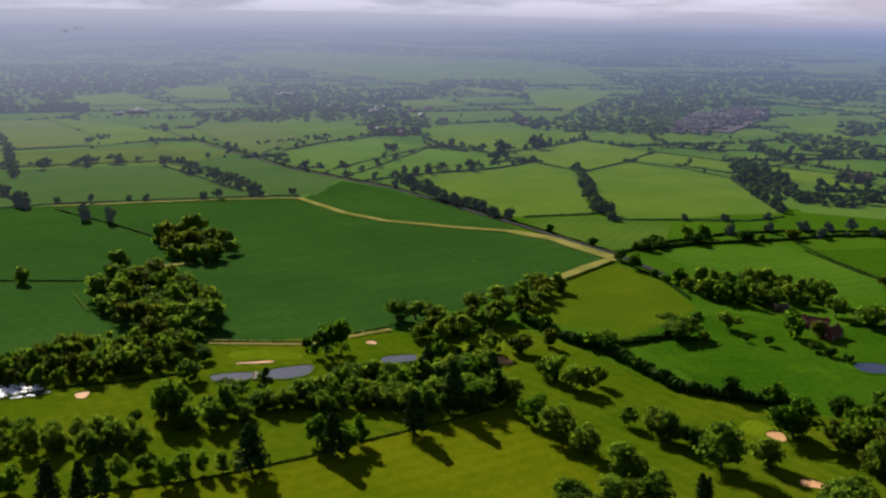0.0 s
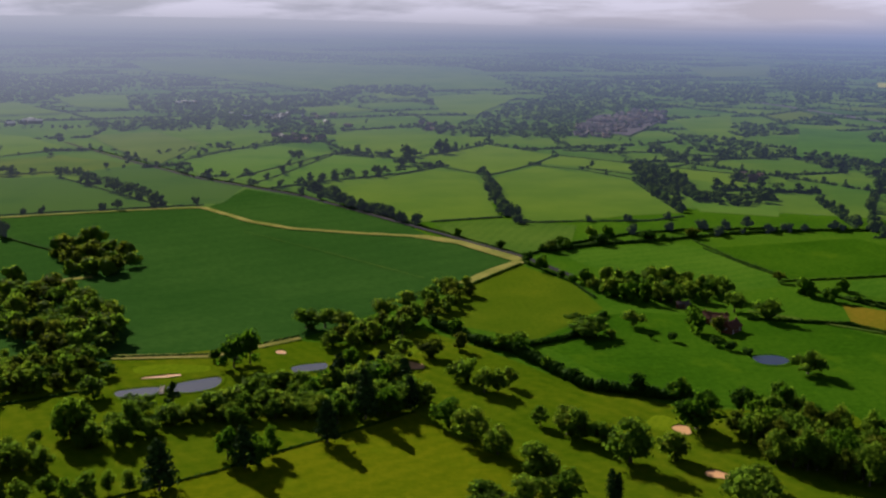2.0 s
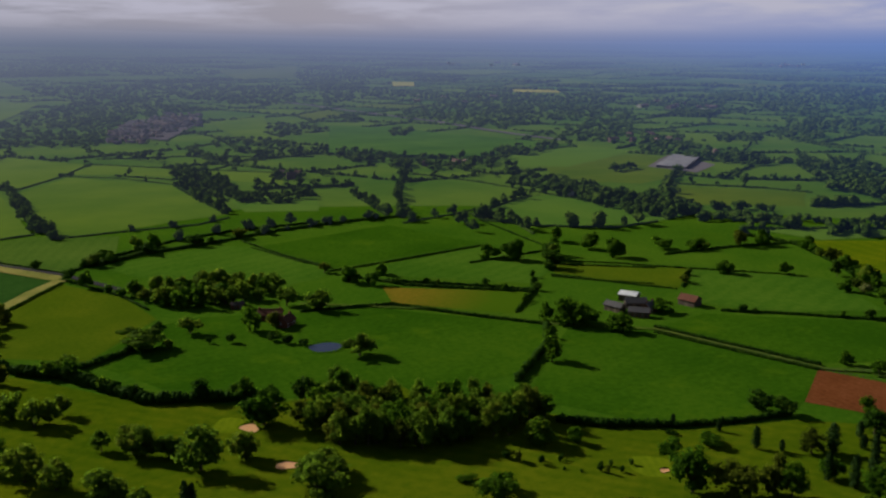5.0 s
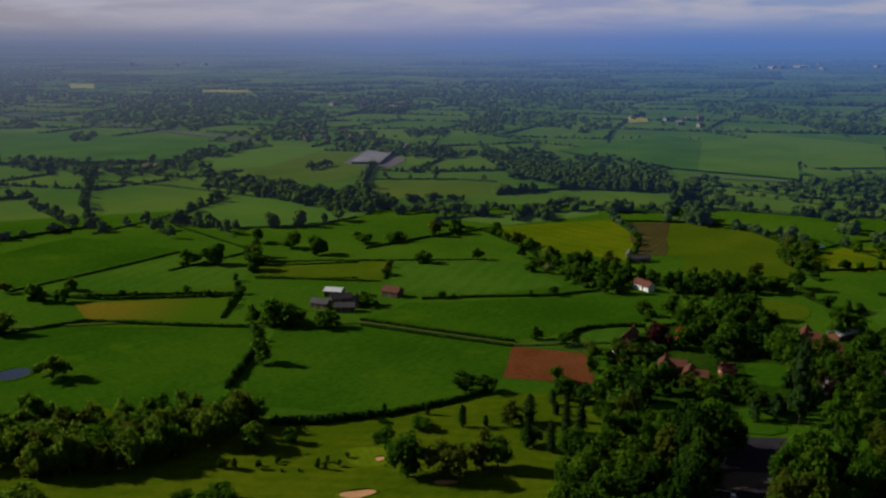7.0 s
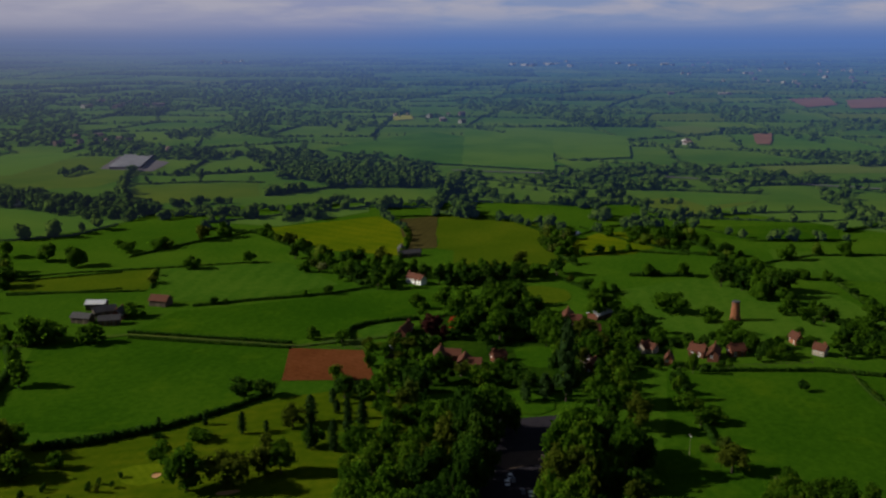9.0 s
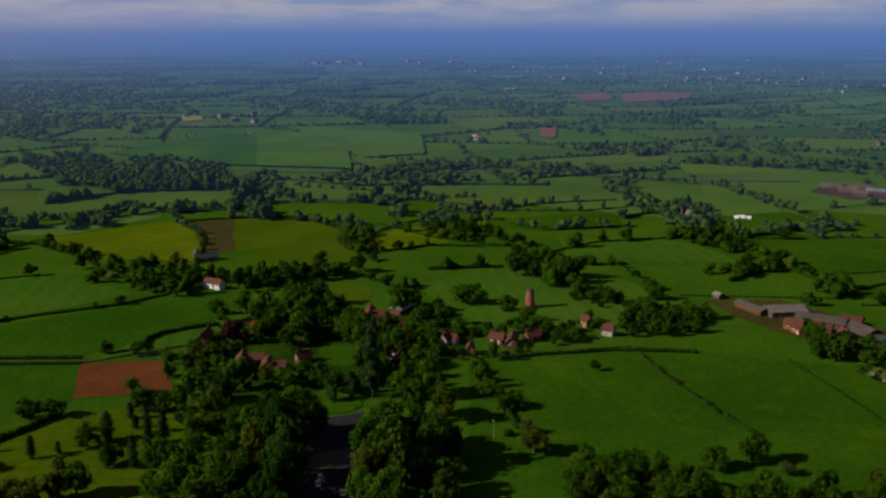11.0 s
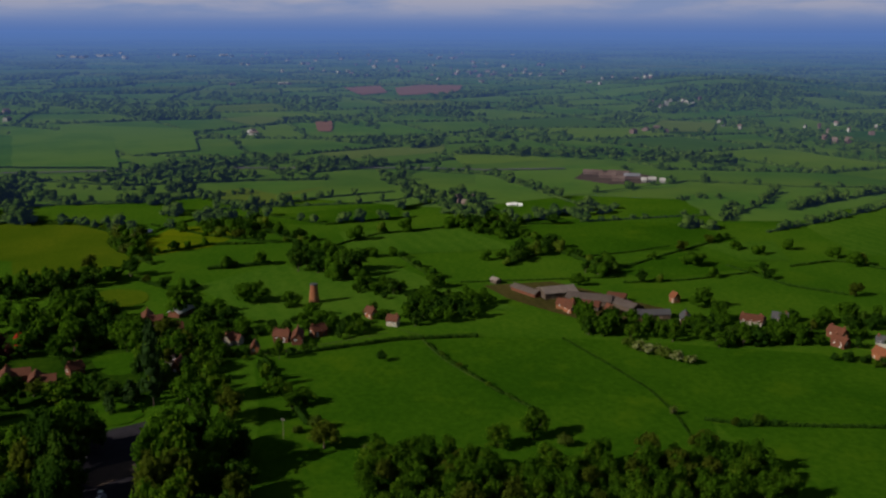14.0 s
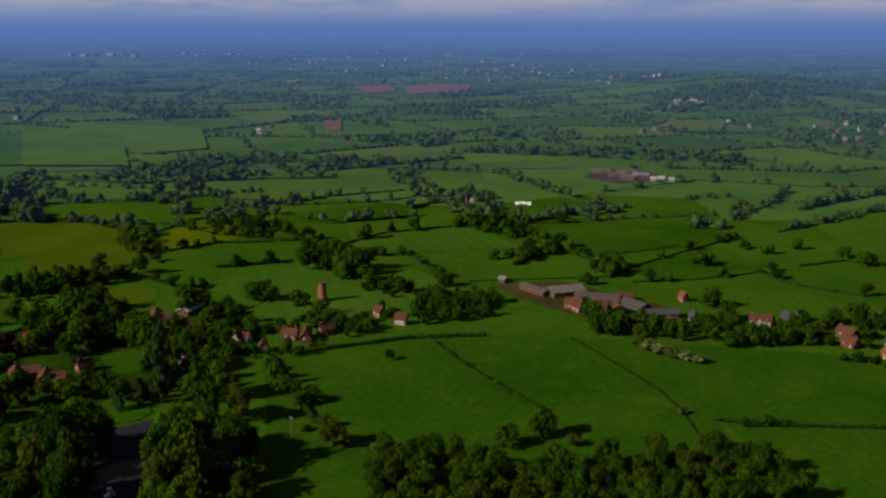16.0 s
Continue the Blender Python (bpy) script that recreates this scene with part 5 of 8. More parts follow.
patch([(598, -106), (655, -163), (614, -209), (577, -134)], 'pasture', label='dark green crop')
patch([(894, -219), (946, -356), (895, -428), (769, -292), (769, -222)], 'bright', label='dark green crop')
patch([(757, -287), (849, -406), (850, -474), (647, -365), (647, -286)], 'bright', label='bright green pasture')
patch([(683, -182), (693, -243), (630, -233), (630, -203)], 'bright', label='light pasture')
patch([(892, 233), (961, 165), (943, 117), (833, 164)], 'dull', label='dull meadow')
patch([(744, 342), (756, 280), (629, 197), (591, 221), (584, 271)], 'olive', label='olive meadow')
patch([(-223, 418), (-117, 449), (-26, 473), (5, 464), (36, 489), (62, 456), (101, 394), (140, 366), (204, 353), (207, 288), (107, 225), (-115, 223), (-178, 284)], 'golf', label='mown golf course turf')
patch([(115, 392), (179, 305), (237, 294), (273, 249), (320, 232), (352, 203), (332, 158), (242, 109), (159, 166), (74, 271)], 'golf', label='mown golf course fairway')
patch([(-126, 289), (-71, 312), (-28, 339), (24, 372), (39, 345), (63, 310), (69, 253), (-117, 251)], 'meadow', label='bright smooth meadow inside a low fence')
patch([(563, -24), (572, -66), (514, -123), (485, -118), (496, -70), (534, -36)], 'brown', label='trodden brown farm yard')
patch([(417, 230), (457, 224), (483, 222), (498, 200), (497, 165), (500, 133), (472, 97), (436, 88), (409, 111), (380, 126), (349, 183), (377, 212)], 'garden', label='rough dark garden ground between village trees')
patch([(398, 262), (409, 239), (402, 222), (395, 231)], 'dull', label='worn grass verge')
patch([(-66, 436), (-66, 433), (-68, 431), (-74, 430), (-82, 428), (-90, 428), (-96, 430), (-100, 432), (-101, 435), (-102, 438), (-100, 441), (-94, 443), (-85, 443), (-77, 442), (-71, 440), (-67, 439)], 'green', label='close mown pale putting green')
patch([(32, 451), (30, 446), (28, 443), (24, 440), (19, 438), (14, 438), (9, 441), (7, 446), (7, 451), (9, 455), (11, 461), (15, 465), (20, 464), (26, 462), (31, 460), (33, 456)], 'green', label='close mown pale putting green')
patch([(131, 349), (129, 346), (127, 345), (124, 344), (121, 344), (118, 345), (117, 347), (116, 351), (117, 353), (119, 356), (122, 359), (124, 360), (127, 359), (129, 356), (131, 354), (132, 352)], 'green', label='close mown pale putting green')
patch([(248, 220), (245, 218), (242, 218), (239, 220), (234, 224), (231, 227), (230, 231), (231, 235), (233, 238), (235, 241), (239, 242), (243, 240), (247, 235), (249, 230), (250, 226), (249, 223)], 'green', label='close mown pale putting green')
patch([(426, 165), (432, 162), (436, 154), (436, 148), (423, 142), (409, 139), (405, 143), (405, 150), (413, 158)], 'pasture', label='mown garden lawn behind a hedge')
patch([(366, 147), (373, 142), (377, 133), (376, 127), (359, 120), (351, 124), (348, 132), (353, 141)], 'pasture', label='garden lawn with small cypresses')
patch([(419, 251), (442, 244), (445, 237), (419, 225), (410, 240)], 'bright', label='mown lawn inside a curved hedge')
# ---- lanes and tracks ----
strip([(905, 2114), (935, 2005), (971, 1747), (993, 1571), (983, 1374), (981, 1245), (983, 1181)], 16, 'far_yard', 'main_road', 'grey main road on a low bank', 1.2)
strip([(1020, 476), (1028, 419), (1041, 362), (1064, 288), (1067, 118), (1069, 17), (1056, -46), (1069, -135)], 7, 'far_yard', 'railway_bank', 'grey railway line on a low bank', 1.2)
strip([(-343, 835), (-253, 862), (-159, 883), (-133, 884)], 5, 'track', 'field_track', 'pale grassy track along a hedge', 0.42)
strip([(-133, 884), (-83, 810), (-47, 776), (8, 751), (61, 733)], 7, 'track', 'field_track', 'pale dry grass track curving between crops', 0.42)
strip([(54, 735), (84, 708), (118, 645)], 12, 'track', 'field_margin', 'wide pale dry grass margin', 0.42)
strip([(118, 642), (96, 617), (70, 582)], 9, 'track', 'field_margin', 'pale dry grass margin beside a hedge', 0.42)
strip([(-84, 767), (-17, 683), (47, 600)], 0.8, 'dull', 'tramline', 'thin pale tramline through the crop', 0.42)
strip([(-115, 455), (-67, 454), (-27, 479)], 7, 'track', 'field_margin', 'pale grass margin along the golf course', 0.42)
strip([(-422, 1488), (-263, 1227), (-168, 1083), (-46, 945), (46, 788), (93, 706), (122, 656), (144, 595)], 5, 'asphalt', 'lane', 'narrow asphalt country lane', 0.42)
strip([(-166, 622), (-183, 615), (-190, 573)], 6, 'track', 'field_margin', 'pale grass strip beside a copse', 0.42)
strip([(-217, 546), (-195, 509)], 1.0, 'dull', 'tramline', 'pale tramline in the crop', 0.42)
strip([(224, 506), (283, 454), (323, 393), (363, 355), (374, 308), (384, 265), (419, 230), (427, 211)], 2.4, 'dull', 'lane', 'narrow farm lane between hedges', 0.42)
strip([(472, 23), (464, 13), (444, 7), (428, 1), (409, -9), (382, -27)], 0.8, 'dull', 'footpath', 'narrow worn footpath along the meadow', 0.42)
strip([(410, 126), (425, 127), (468, 143), (498, 161)], 4.5, 'gravel', 'village_lane', 'worn grey village lane beside cottages', 0.42)
patch([(333, 144), (353, 116), (305, 99), (273, 91), (248, 122), (297, 130)], 'asphalt', 'car_park', 'dark asphalt car park among trees', 'car park', 0.3)
# browner patch painted where the sun reaches the asphalt between tree shadows
patch([(301, 126), (311, 121), (321, 106), (311, 103), (296, 117)], 'gravel', 'car_park_gravel', 'brown strip of the car park, coloured as sunlit asphalt', 'car park', 0.33)
# ---- hedgerows ----
hedge([(-401, 817), (-347, 847), (-256, 874), (-161, 896), (-135, 900)], 2.0, 2.5, 30, 9, 9)
hedge([(-334, 819), (-263, 755), (-207, 698)], 2.2, 2.5, 0, 11, 10)
hedge([(-321, 1101), (-236, 986), (-166, 890)], 2.5, 3, 26, 11, 11)
hedge([(-366, 1408), (-268, 1252), (-171, 1097), (-47, 955), (9, 858), (47, 799), (94, 716), (123, 663)], 2.2, 2.5, 45, 10, 10)
hedge([(-110, 1015), (-82, 1087), (-18, 1303)], 2.2, 2.6, 60, 10, 10)
hedge([(-124, 1085), (-25, 1302), (35, 1254)], 2.2, 2.6, 0, 11, 10)
hedge([(-209, 1255), (-163, 1365), (-104, 1438)], 2.2, 2.6, 50, 9, 9)
hedge([(-79, 1000), (-14, 1053), (56, 1093), (111, 1155)], 3, 3, 28, 12, 12)
hedge([(111, 1155), (142, 1101), (165, 1083), (225, 1165), (284, 1278)], 2.5, 3, 0, 11, 10)
hedge([(154, 1097), (143, 917), (139, 825), (146, 781)], 3.5, 4, 18, 11, 11)
hedge([(70, 797), (133, 814)], 2.4, 2.6, 0, 11, 10)
hedge([(147, 786), (197, 788), (257, 785), (292, 804)], 2.2, 2.6, 30, 9, 9)
hedge([(225, 1165), (275, 1116), (313, 1032)], 2.0, 2.4, 55, 8, 8)
hedge([(-42, 982), (-12, 911), (19, 850), (47, 809)], 4, 5, 22, 12, 12)
hedge([(311, 1023), (301, 906), (296, 822)], 4, 5, 16, 12, 12)
hedge([(123, 659), (167, 698), (223, 731), (276, 743), (349, 741)], 3, 4, 26, 10, 10)
hedge([(263, 696), (269, 637), (280, 586)], 2.2, 2.5, 0, 11, 10)
hedge([(119, 642), (140, 580), (145, 541)], 2.6, 3, 22, 10, 10)
hedge([(116, 633), (95, 606), (71, 575), (41, 549)], 2.2, 2.5, 0, 11, 10)
hedge([(-520, 1069), (-435, 1111), (-328, 1151)], 2.2, 2.5, 40, 9, 10)
hedge([(-594, 1224), (-482, 1293), (-393, 1383)], 2.0, 2.5, 70, 9, 9)
hedge([(-683, 1661), (-526, 1439)], 2.0, 2.5, 0, 11, 10)
hedge([(-425, 914), (-382, 852), (-358, 818)], 4, 6, 10, 13, 13)
hedge([(-18, 1330), (71, 1243), (137, 1310), (205, 1415)], 3, 4, 20, 12, 12)
hedge([(281, 1265), (356, 1165), (454, 1054)], 2.2, 2.6, 28, 9, 9)
hedge([(320, 1024), (354, 934), (411, 878)], 4, 6, 15, 11, 12)
hedge([(301, 1318), (414, 1284), (552, 1190)], 3, 4, 22, 10, 11)
hedge([(-118, 455), (-68, 455), (-27, 481)], 1.3, 1.6, 0, 11, 10)
hedge([(-272, 574), (-221, 575), (-192, 573), (-183, 615)], 1.6, 2, 0, 11, 10)
hedge([(45, 494), (65, 460), (80, 446), (103, 394), (124, 383), (145, 374)], 4.5, 7, 14, 9, 10)
hedge([(89, 455), (112, 466), (142, 507)], 3, 3.5, 0, 11, 10)
hedge([(-109, 297), (-87, 303), (-71, 311), (-49, 323), (-28, 338), (-2, 354), (24, 372)], 0.9, 0.7, 0, 11, 10, label='low dark hedge line beside a mown meadow')
hedge([(-184, 378), (-164, 392), (-137, 400), (-115, 411)], 1.2, 1.5, 0, 11, 10, label='low dark ditch edge hedge on the golf course')
hedge([(142, 672), (185, 692), (245, 705), (300, 723), (377, 731), (424, 726)], 4, 6, 18, 9, 11)
hedge([(260, 672), (271, 609), (281, 576)], 1.8, 2.2, 0, 11, 10)
hedge([(275, 571), (324, 575), (413, 586)], 2.2, 2.5, 70, 9, 9)
hedge([(282, 545), (300, 510), (327, 483), (357, 454)], 3, 3, 30, 5, 5)
hedge([(380, 484), (357, 454), (321, 423)], 3, 3, 14, 6, 6)
hedge([(218, 490), (269, 475), (294, 433), (319, 395)], 1.8, 2.2, 0, 11, 10)
hedge([(319, 393), (295, 363), (276, 349), (251, 330)], 3, 4, 11, 6, 6)
hedge([(237, 283), (249, 269), (268, 257)], 3.5, 4, 0, 11, 10)
hedge([(417, 506), (437, 487), (467, 460)], 2.2, 2.6, 0, 11, 10)
hedge([(393, 479), (414, 450), (435, 428)], 1.8, 2.2, 0, 11, 10)
hedge([(434, 531), (402, 492)], 3.5, 4, 8, 12, 12)
hedge([(408, 698), (480, 715), (590, 756)], 2.4, 3, 30, 10, 10)
hedge([(578, 966), (604, 871), (612, 785), (622, 620)], 3, 4, 30, 10, 10)
hedge([(549, 1241), (644, 1169), (617, 1047), (480, 833), (419, 722)], 4, 5, 16, 11, 11)
hedge([(360, 1170), (336, 968), (316, 892)], 5, 7, 12, 11, 12)
hedge([(376, 953), (473, 918)], 6, 12, 9, 12, 13)
hedge([(446, 865), (414, 738)], 4, 6, 14, 11, 12)
hedge([(279, 1140), (322, 1069), (415, 1151), (511, 1254)], 2.5, 3, 26, 9, 9)
hedge([(596, 1287), (635, 1137), (720, 1040), (887, 1158)], 4, 6, 14, 10, 12)
hedge([(480, 715), (487, 643), (471, 600)], 3, 4, 18, 12, 12)
hedge([(290, 531), (326, 496), (360, 458)], 3.2, 3.5, 24, 5, 5)
hedge([(240, 283), (258, 266), (274, 253), (302, 242), (323, 237)], 2.6, 3, 0, 11, 10)
hedge([(366, 358), (377, 311), (387, 270)], 1.7, 2, 0, 11, 10)
hedge([(359, 351), (370, 305), (380, 267)], 1.5, 2, 0, 11, 10)
hedge([(422, 255), (431, 253), (448, 239), (452, 231)], 2.2, 2.4, 0, 11, 10)
hedge([(405, 246), (414, 253), (422, 255)], 2.2, 2.4, 0, 11, 10)
hedge([(422, 361), (445, 340), (477, 305), (505, 289)], 2.4, 3, 28, 5, 6)
hedge([(486, 446), (443, 412)], 2.2, 2.5, 12, 6, 6)
hedge([(425, 514), (456, 484), (486, 446), (531, 396)], 1.8, 2.4, 0, 11, 10)
hedge([(396, 483), (423, 433), (437, 412)], 1.8, 2.4, 0, 11, 10)
hedge([(610, 502), (614, 458), (580, 396), (534, 337), (506, 298)], 4, 6, 12, 10, 11)
hedge([(723, 403), (670, 350), (610, 321), (577, 310)], 2.4, 3, 14, 7, 7)
hedge([(634, 522), (689, 489), (760, 438), (782, 382)], 3, 5, 16, 11, 12)
hedge([(725, 391), (757, 338), (761, 305), (718, 256), (647, 222)], 2.6, 4, 18, 8, 9)
hedge([(647, 222), (688, 229), (746, 215), (779, 196)], 2.4, 3, 20, 8, 9)
hedge([(645, 199), (674, 168), (679, 130)], 3, 4, 14, 10, 10)
hedge([(661, 707), (664, 647), (657, 568), (674, 509)], 4, 6, 14, 11, 13)
hedge([(593, 764), (513, 719), (471, 677), (495, 626), (545, 584), (594, 586)], 3, 4, 20, 12, 13)
hedge([(506, 488), (567, 479), (626, 462)], 3, 4, 18, 12, 13)
hedge([(630, 840), (633, 743), (639, 652), (611, 588)], 4, 7, 13, 11, 13)
hedge([(763, 742), (632, 609)], 4, 6, 12, 12, 13)
hedge([(777, 739), (832, 669), (849, 619)], 3, 4, 18, 10, 10)
hedge([(775, 564), (850, 531), (898, 440)], 5, 9, 11, 11, 13)
hedge([(898, 440), (843, 344), (847, 269), (897, 228)], 3.5, 5, 15, 11, 12)
hedge([(745, 333), (764, 373), (952, 434)], 5, 8, 9, 13, 14)
hedge([(370, 541), (447, 546), (471, 677)], 2.2, 2.6, 0, 11, 10)
hedge([(559, 149), (544, 155), (570, 186)], 3, 4, 12, 9, 9)
hedge([(601, 152), (616, 115)], 4, 6, 10, 9, 10)
hedge([(626, 102), (636, 65), (641, 31), (570, 3)], 3, 4, 12, 7, 8)
hedge([(432, 74), (441, 57), (457, 22), (462, -17)], 2.0, 2.4, 0, 11, 10)
hedge([(450, 8), (431, 0), (409, -11), (385, -24), (366, -37)], 1.3, 1.5, 9, 2.6, 2.8, gappy=0.25)
hedge([(461, -59), (421, -76), (390, -88), (365, -93), (340, -94)], 0.7, 0.7, 0, 11, 10, label='thin scruffy fence line with grass and weeds', gappy=0.12)
hedge([(356, -104), (351, -122), (350, -148), (349, -176), (348, -205)], 1.3, 1.6, 0, 11, 10)
hedge([(351, -115), (351, -133)], 2.5, 3.5, 9, 5, 6)
hedge([(425, 83), (382, 67), (350, 53)], 2.0, 3, 0, 11, 10)
hedge([(570, -11), (577, -63), (584, -110)], 1.5, 2, 0, 11, 10)
hedge([(613, -41), (664, -76), (598, -109)], 4, 6, 12, 10, 11)
hedge([(638, -93), (655, -131), (673, -161)], 1.8, 2.2, 0, 11, 10)
hedge([(570, -111), (577, -151), (598, -200)], 1.8, 2.2, 30, 9, 10)
hedge([(724, -249), (769, -310), (849, -406), (896, -488)], 3, 5, 13, 8, 10, leaf='blossom', label='hedge white with hawthorn blossom')
hedge([(614, -228), (630, -264), (601, -292), (584, -331)], 2.5, 3.5, 20, 9, 10)
hedge([(819, 34), (893, -16), (757, -59), (834, -140)], 4, 7, 12, 10, 12)
hedge([(833, 164), (877, 109), (909, 48)], 3, 4, 16, 10, 10)
hedge([(877, 229), (793, 156), (749, 94), (781, 32)], 2.6, 3.5, 18, 10, 11)
hedge([(664, 84), (712, 51), (745, -14), (757, -105)], 2.4, 3, 28, 10, 11)
hedge([(745, 151), (664, 92), (664, 72)], 3, 4, 14, 10, 11)
hedge([(926, 38), (1064, 50), (1021, -49), (848, -117)], 3.5, 5, 15, 10, 11)
hedge([(910, -147), (983, -252), (946, -356), (947, -451)], 2.4, 3, 35, 9, 10)
hedge([(769, -227), (849, -285), (946, -333)], 2.6, 4, 14, 9, 10)
hedge([(821, -300), (879, -374), (929, -443)], 3.5, 5, 13, 10, 11)
hedge([(978, 445), (942, 318), (980, 191), (988, 123)], 4, 7, 11, 11, 13)
hedge([(818, 375), (832, 351), (846, 267), (877, 229)], 3, 4, 16, 10, 11)
hedge([(749, 335), (744, 267), (723, 229), (664, 235), (613, 192)], 3.4, 5, 12, 10, 11)
hedge([(813, 202), (830, 143), (847, 69), (871, 36)], 2.4, 3, 14, 7, 8)
hedge([(903, 31), (806, -10), (734, -44), (664, -81)], 2.6, 3.4, 11, 8, 9)
hedge([(764, -111), (779, -164), (794, -220)], 2.4, 3, 15, 7, 8)
hedge([(601, -110), (646, -153), (703, -213)], 2.4, 3, 16, 7, 8)
hedge([(614, -186), (563, -210), (544, -236)], 2.2, 2.6, 22, 7, 8)
hedge([(745, 231), (702, 172), (682, 123), (692, 87)], 2.4, 3, 13, 8, 9)
# ---- woods and thickets ----
wood([(-214, 573), (-177, 595), (-133, 536), (-113, 462), (-147, 448), (-188, 511)], 12.7, 14.5, ['ash', 'brownish', 'ash', 'ash', 'ash'])
wood([(-209, 698), (-201, 741), (-148, 670), (-142, 639), (-168, 615), (-191, 643)], 14.4, 14.1, ['ash', 'brownish', 'ash'])
wood([(-213, 418), (-176, 439), (-120, 453), (-116, 424), (-139, 406), (-168, 396), (-198, 386)], 10.8, 9.1, ['ash', 'ash', 'ash', 'brownish'], gap=0.85)
wood([(139, 577), (180, 588), (221, 560), (230, 535), (217, 520), (174, 524), (147, 539)], 12.4, 11.3, ['oak', 'ash', 'ash', 'ash'], gap=0.92)
wood([(148, 340), (175, 334), (201, 320), (235, 306), (236, 285), (217, 281), (176, 290), (153, 300), (144, 321)], 14.4, 10.1, ['ash', 'brownish', 'ash', 'brownish', 'oak', 'ash'], gap=0.7)
wood([(157, 358), (180, 364), (182, 331), (157, 312), (151, 331)], 12.8, 9.5, gap=0.75)
wood([(-20, 392), (-3, 429), (23, 414), (28, 377), (11, 364), (-11, 358)], 12.1, 9.8, ['ash', 'ash', 'needles', 'oak', 'ash', 'ash'], gap=0.88)
wood([(-78, 366), (-53, 385), (-22, 392), (-19, 368), (-50, 362)], 9.5, 8.1, ['ash', 'ash', 'ash'], gap=0.9)
wood([(-172, 342), (-158, 348), (-125, 343), (-109, 333), (-134, 322), (-163, 321)], 9.3, 7.6, ['ash', 'ash', 'ash'], gap=0.9)
wood([(-119, 372), (-103, 366), (-94, 346), (-106, 343)], 12.2, 9.0, ['ash', 'ash'])
wood([(-23, 463), (6, 478), (37, 513), (68, 563), (74, 552), (46, 505), (26, 474), (5, 453)], 11.5, 9.8, ['ash', 'ash', 'ash', 'brownish'])
wood([(291, 30), (319, 24), (319, 10), (310, -16), (312, -46), (319, -77), (319, -104), (303, -118), (283, -113), (262, -39), (269, 26)], 11.5, 8.7, ['oak', 'oak', 'brownish', 'oak', 'oak', 'oak', 'oak'], gap=0.78)
wood([(479, -64), (493, -74), (479, -99), (468, -95), (466, -69)], 11.2, 9.5, ['dark', 'oak'])
wood([(466, -69), (473, -85), (460, -120), (455, -115), (459, -77)], 11.6, 9.9, ['oak', 'oak'])
wood([(459, -122), (460, -139), (457, -184), (448, -183), (441, -134)], 10.5, 8.8, ['oak', 'dark', 'oak'])
wood([(531, 263), (559, 241), (593, 198), (579, 191), (537, 224), (514, 251)], 12.7, 10.1, ['dark', 'oak', 'dark'], gap=0.8)
wood([(523, 302), (548, 301), (546, 287), (525, 276), (494, 280), (492, 285)], 12.7, 10.1, ['dark', 'oak', 'dark'], gap=0.9)
wood([(481, 218), (512, 218), (499, 183), (471, 163), (445, 159), (440, 177), (474, 199), (468, 208)], 13.0, 10.0, ['dark', 'oak', 'dark', 'dark'], gap=0.85)
wood([(459, 165), (468, 156), (445, 144), (436, 151)], 14.2, 8.8, ['dark', 'dark', 'oak'], gap=0.8)
wood([(500, 135), (515, 121), (476, 109), (461, 120)], 9.6, 9.2, ['dark', 'oak'], gap=1.1)
wood([(430, 136), (451, 133), (442, 122), (423, 119), (412, 126)], 10.0, 8.4, ['dark', 'oak', 'brownish', 'dark'], gap=1.0)
wood([(407, 137), (418, 132), (383, 118), (373, 123)], 13.8, 8.8, ['dark', 'dark', 'oak'], gap=0.8)
wood([(613, 104), (646, 82), (598, 54), (570, 59), (570, 79)], 15.1, 11.7, ['oak', 'dark'])
wood([(514, 23), (541, 16), (541, -10), (511, -24), (498, -3)], 8.4, 8.4, ['oak', 'oak', 'dark'], gap=1.05)
wood([(554, 57), (562, 44), (554, 23), (539, 26), (541, 49)], 8.4, 7.4, ['oak', 'oak', 'dark'], gap=1.0)
wood([(960, 649), (973, 477), (888, 422), (850, 531), (891, 617)], 12.7, 11.3, ['dark', 'oak'], gap=0.8)
wood([(677, 851), (661, 707), (649, 588), (595, 608), (622, 756)], 11.4, 11.2, ['oak', 'dark'], gap=1.3)
wood([(337, 1119), (368, 1002), (346, 942), (313, 976)], 14.0, 12.6, ['oak', 'dark'])
wood([(805, 211), (745, 147), (702, 139), (723, 190)], 10.2, 9.1, ['oak', 'dark'], gap=0.9)
wood([(723, 259), (702, 227), (629, 201), (646, 225)], 9.6, 8.5, ['oak', 'oak', 'blossom'], gap=0.9)
wood([(793, -10), (745, -58), (692, -46), (723, -13)], 9.9, 8.9, ['oak', 'dark'], gap=1.0)
wood([(664, -52), (673, -77), (638, -70), (638, -47)], 9.7, 8.7, ['oak', 'dark'], gap=0.9)
wood([(598, -87), (606, -110), (581, -110), (581, -88)], 9.7, 8.0, ['oak', 'dark'], gap=0.9)
wood([(441, 121), (450, 111), (422, 100), (383, 99), (386, 111)], 7.9, 6.9, ['oak', 'oak', 'dark'], gap=1.05)
wood([(470, 97), (479, 86), (491, 70), (492, 53), (506, 35), (493, 31), (474, 56), (467, 89)], 6.3, 6.0, ['oak', 'oak', 'bush', 'dark'], gap=1.15)
wood([(473, 60), (483, 41), (471, 28), (457, 54)], 6.7, 5.8, ['oak', 'bush', 'oak', 'bush'], gap=1.05)
wood([(500, 23), (532, 11), (533, -6), (520, -28), (496, -27), (479, 14)], 8.6, 8.4, ['oak', 'dark', 'oak'], gap=1.0)
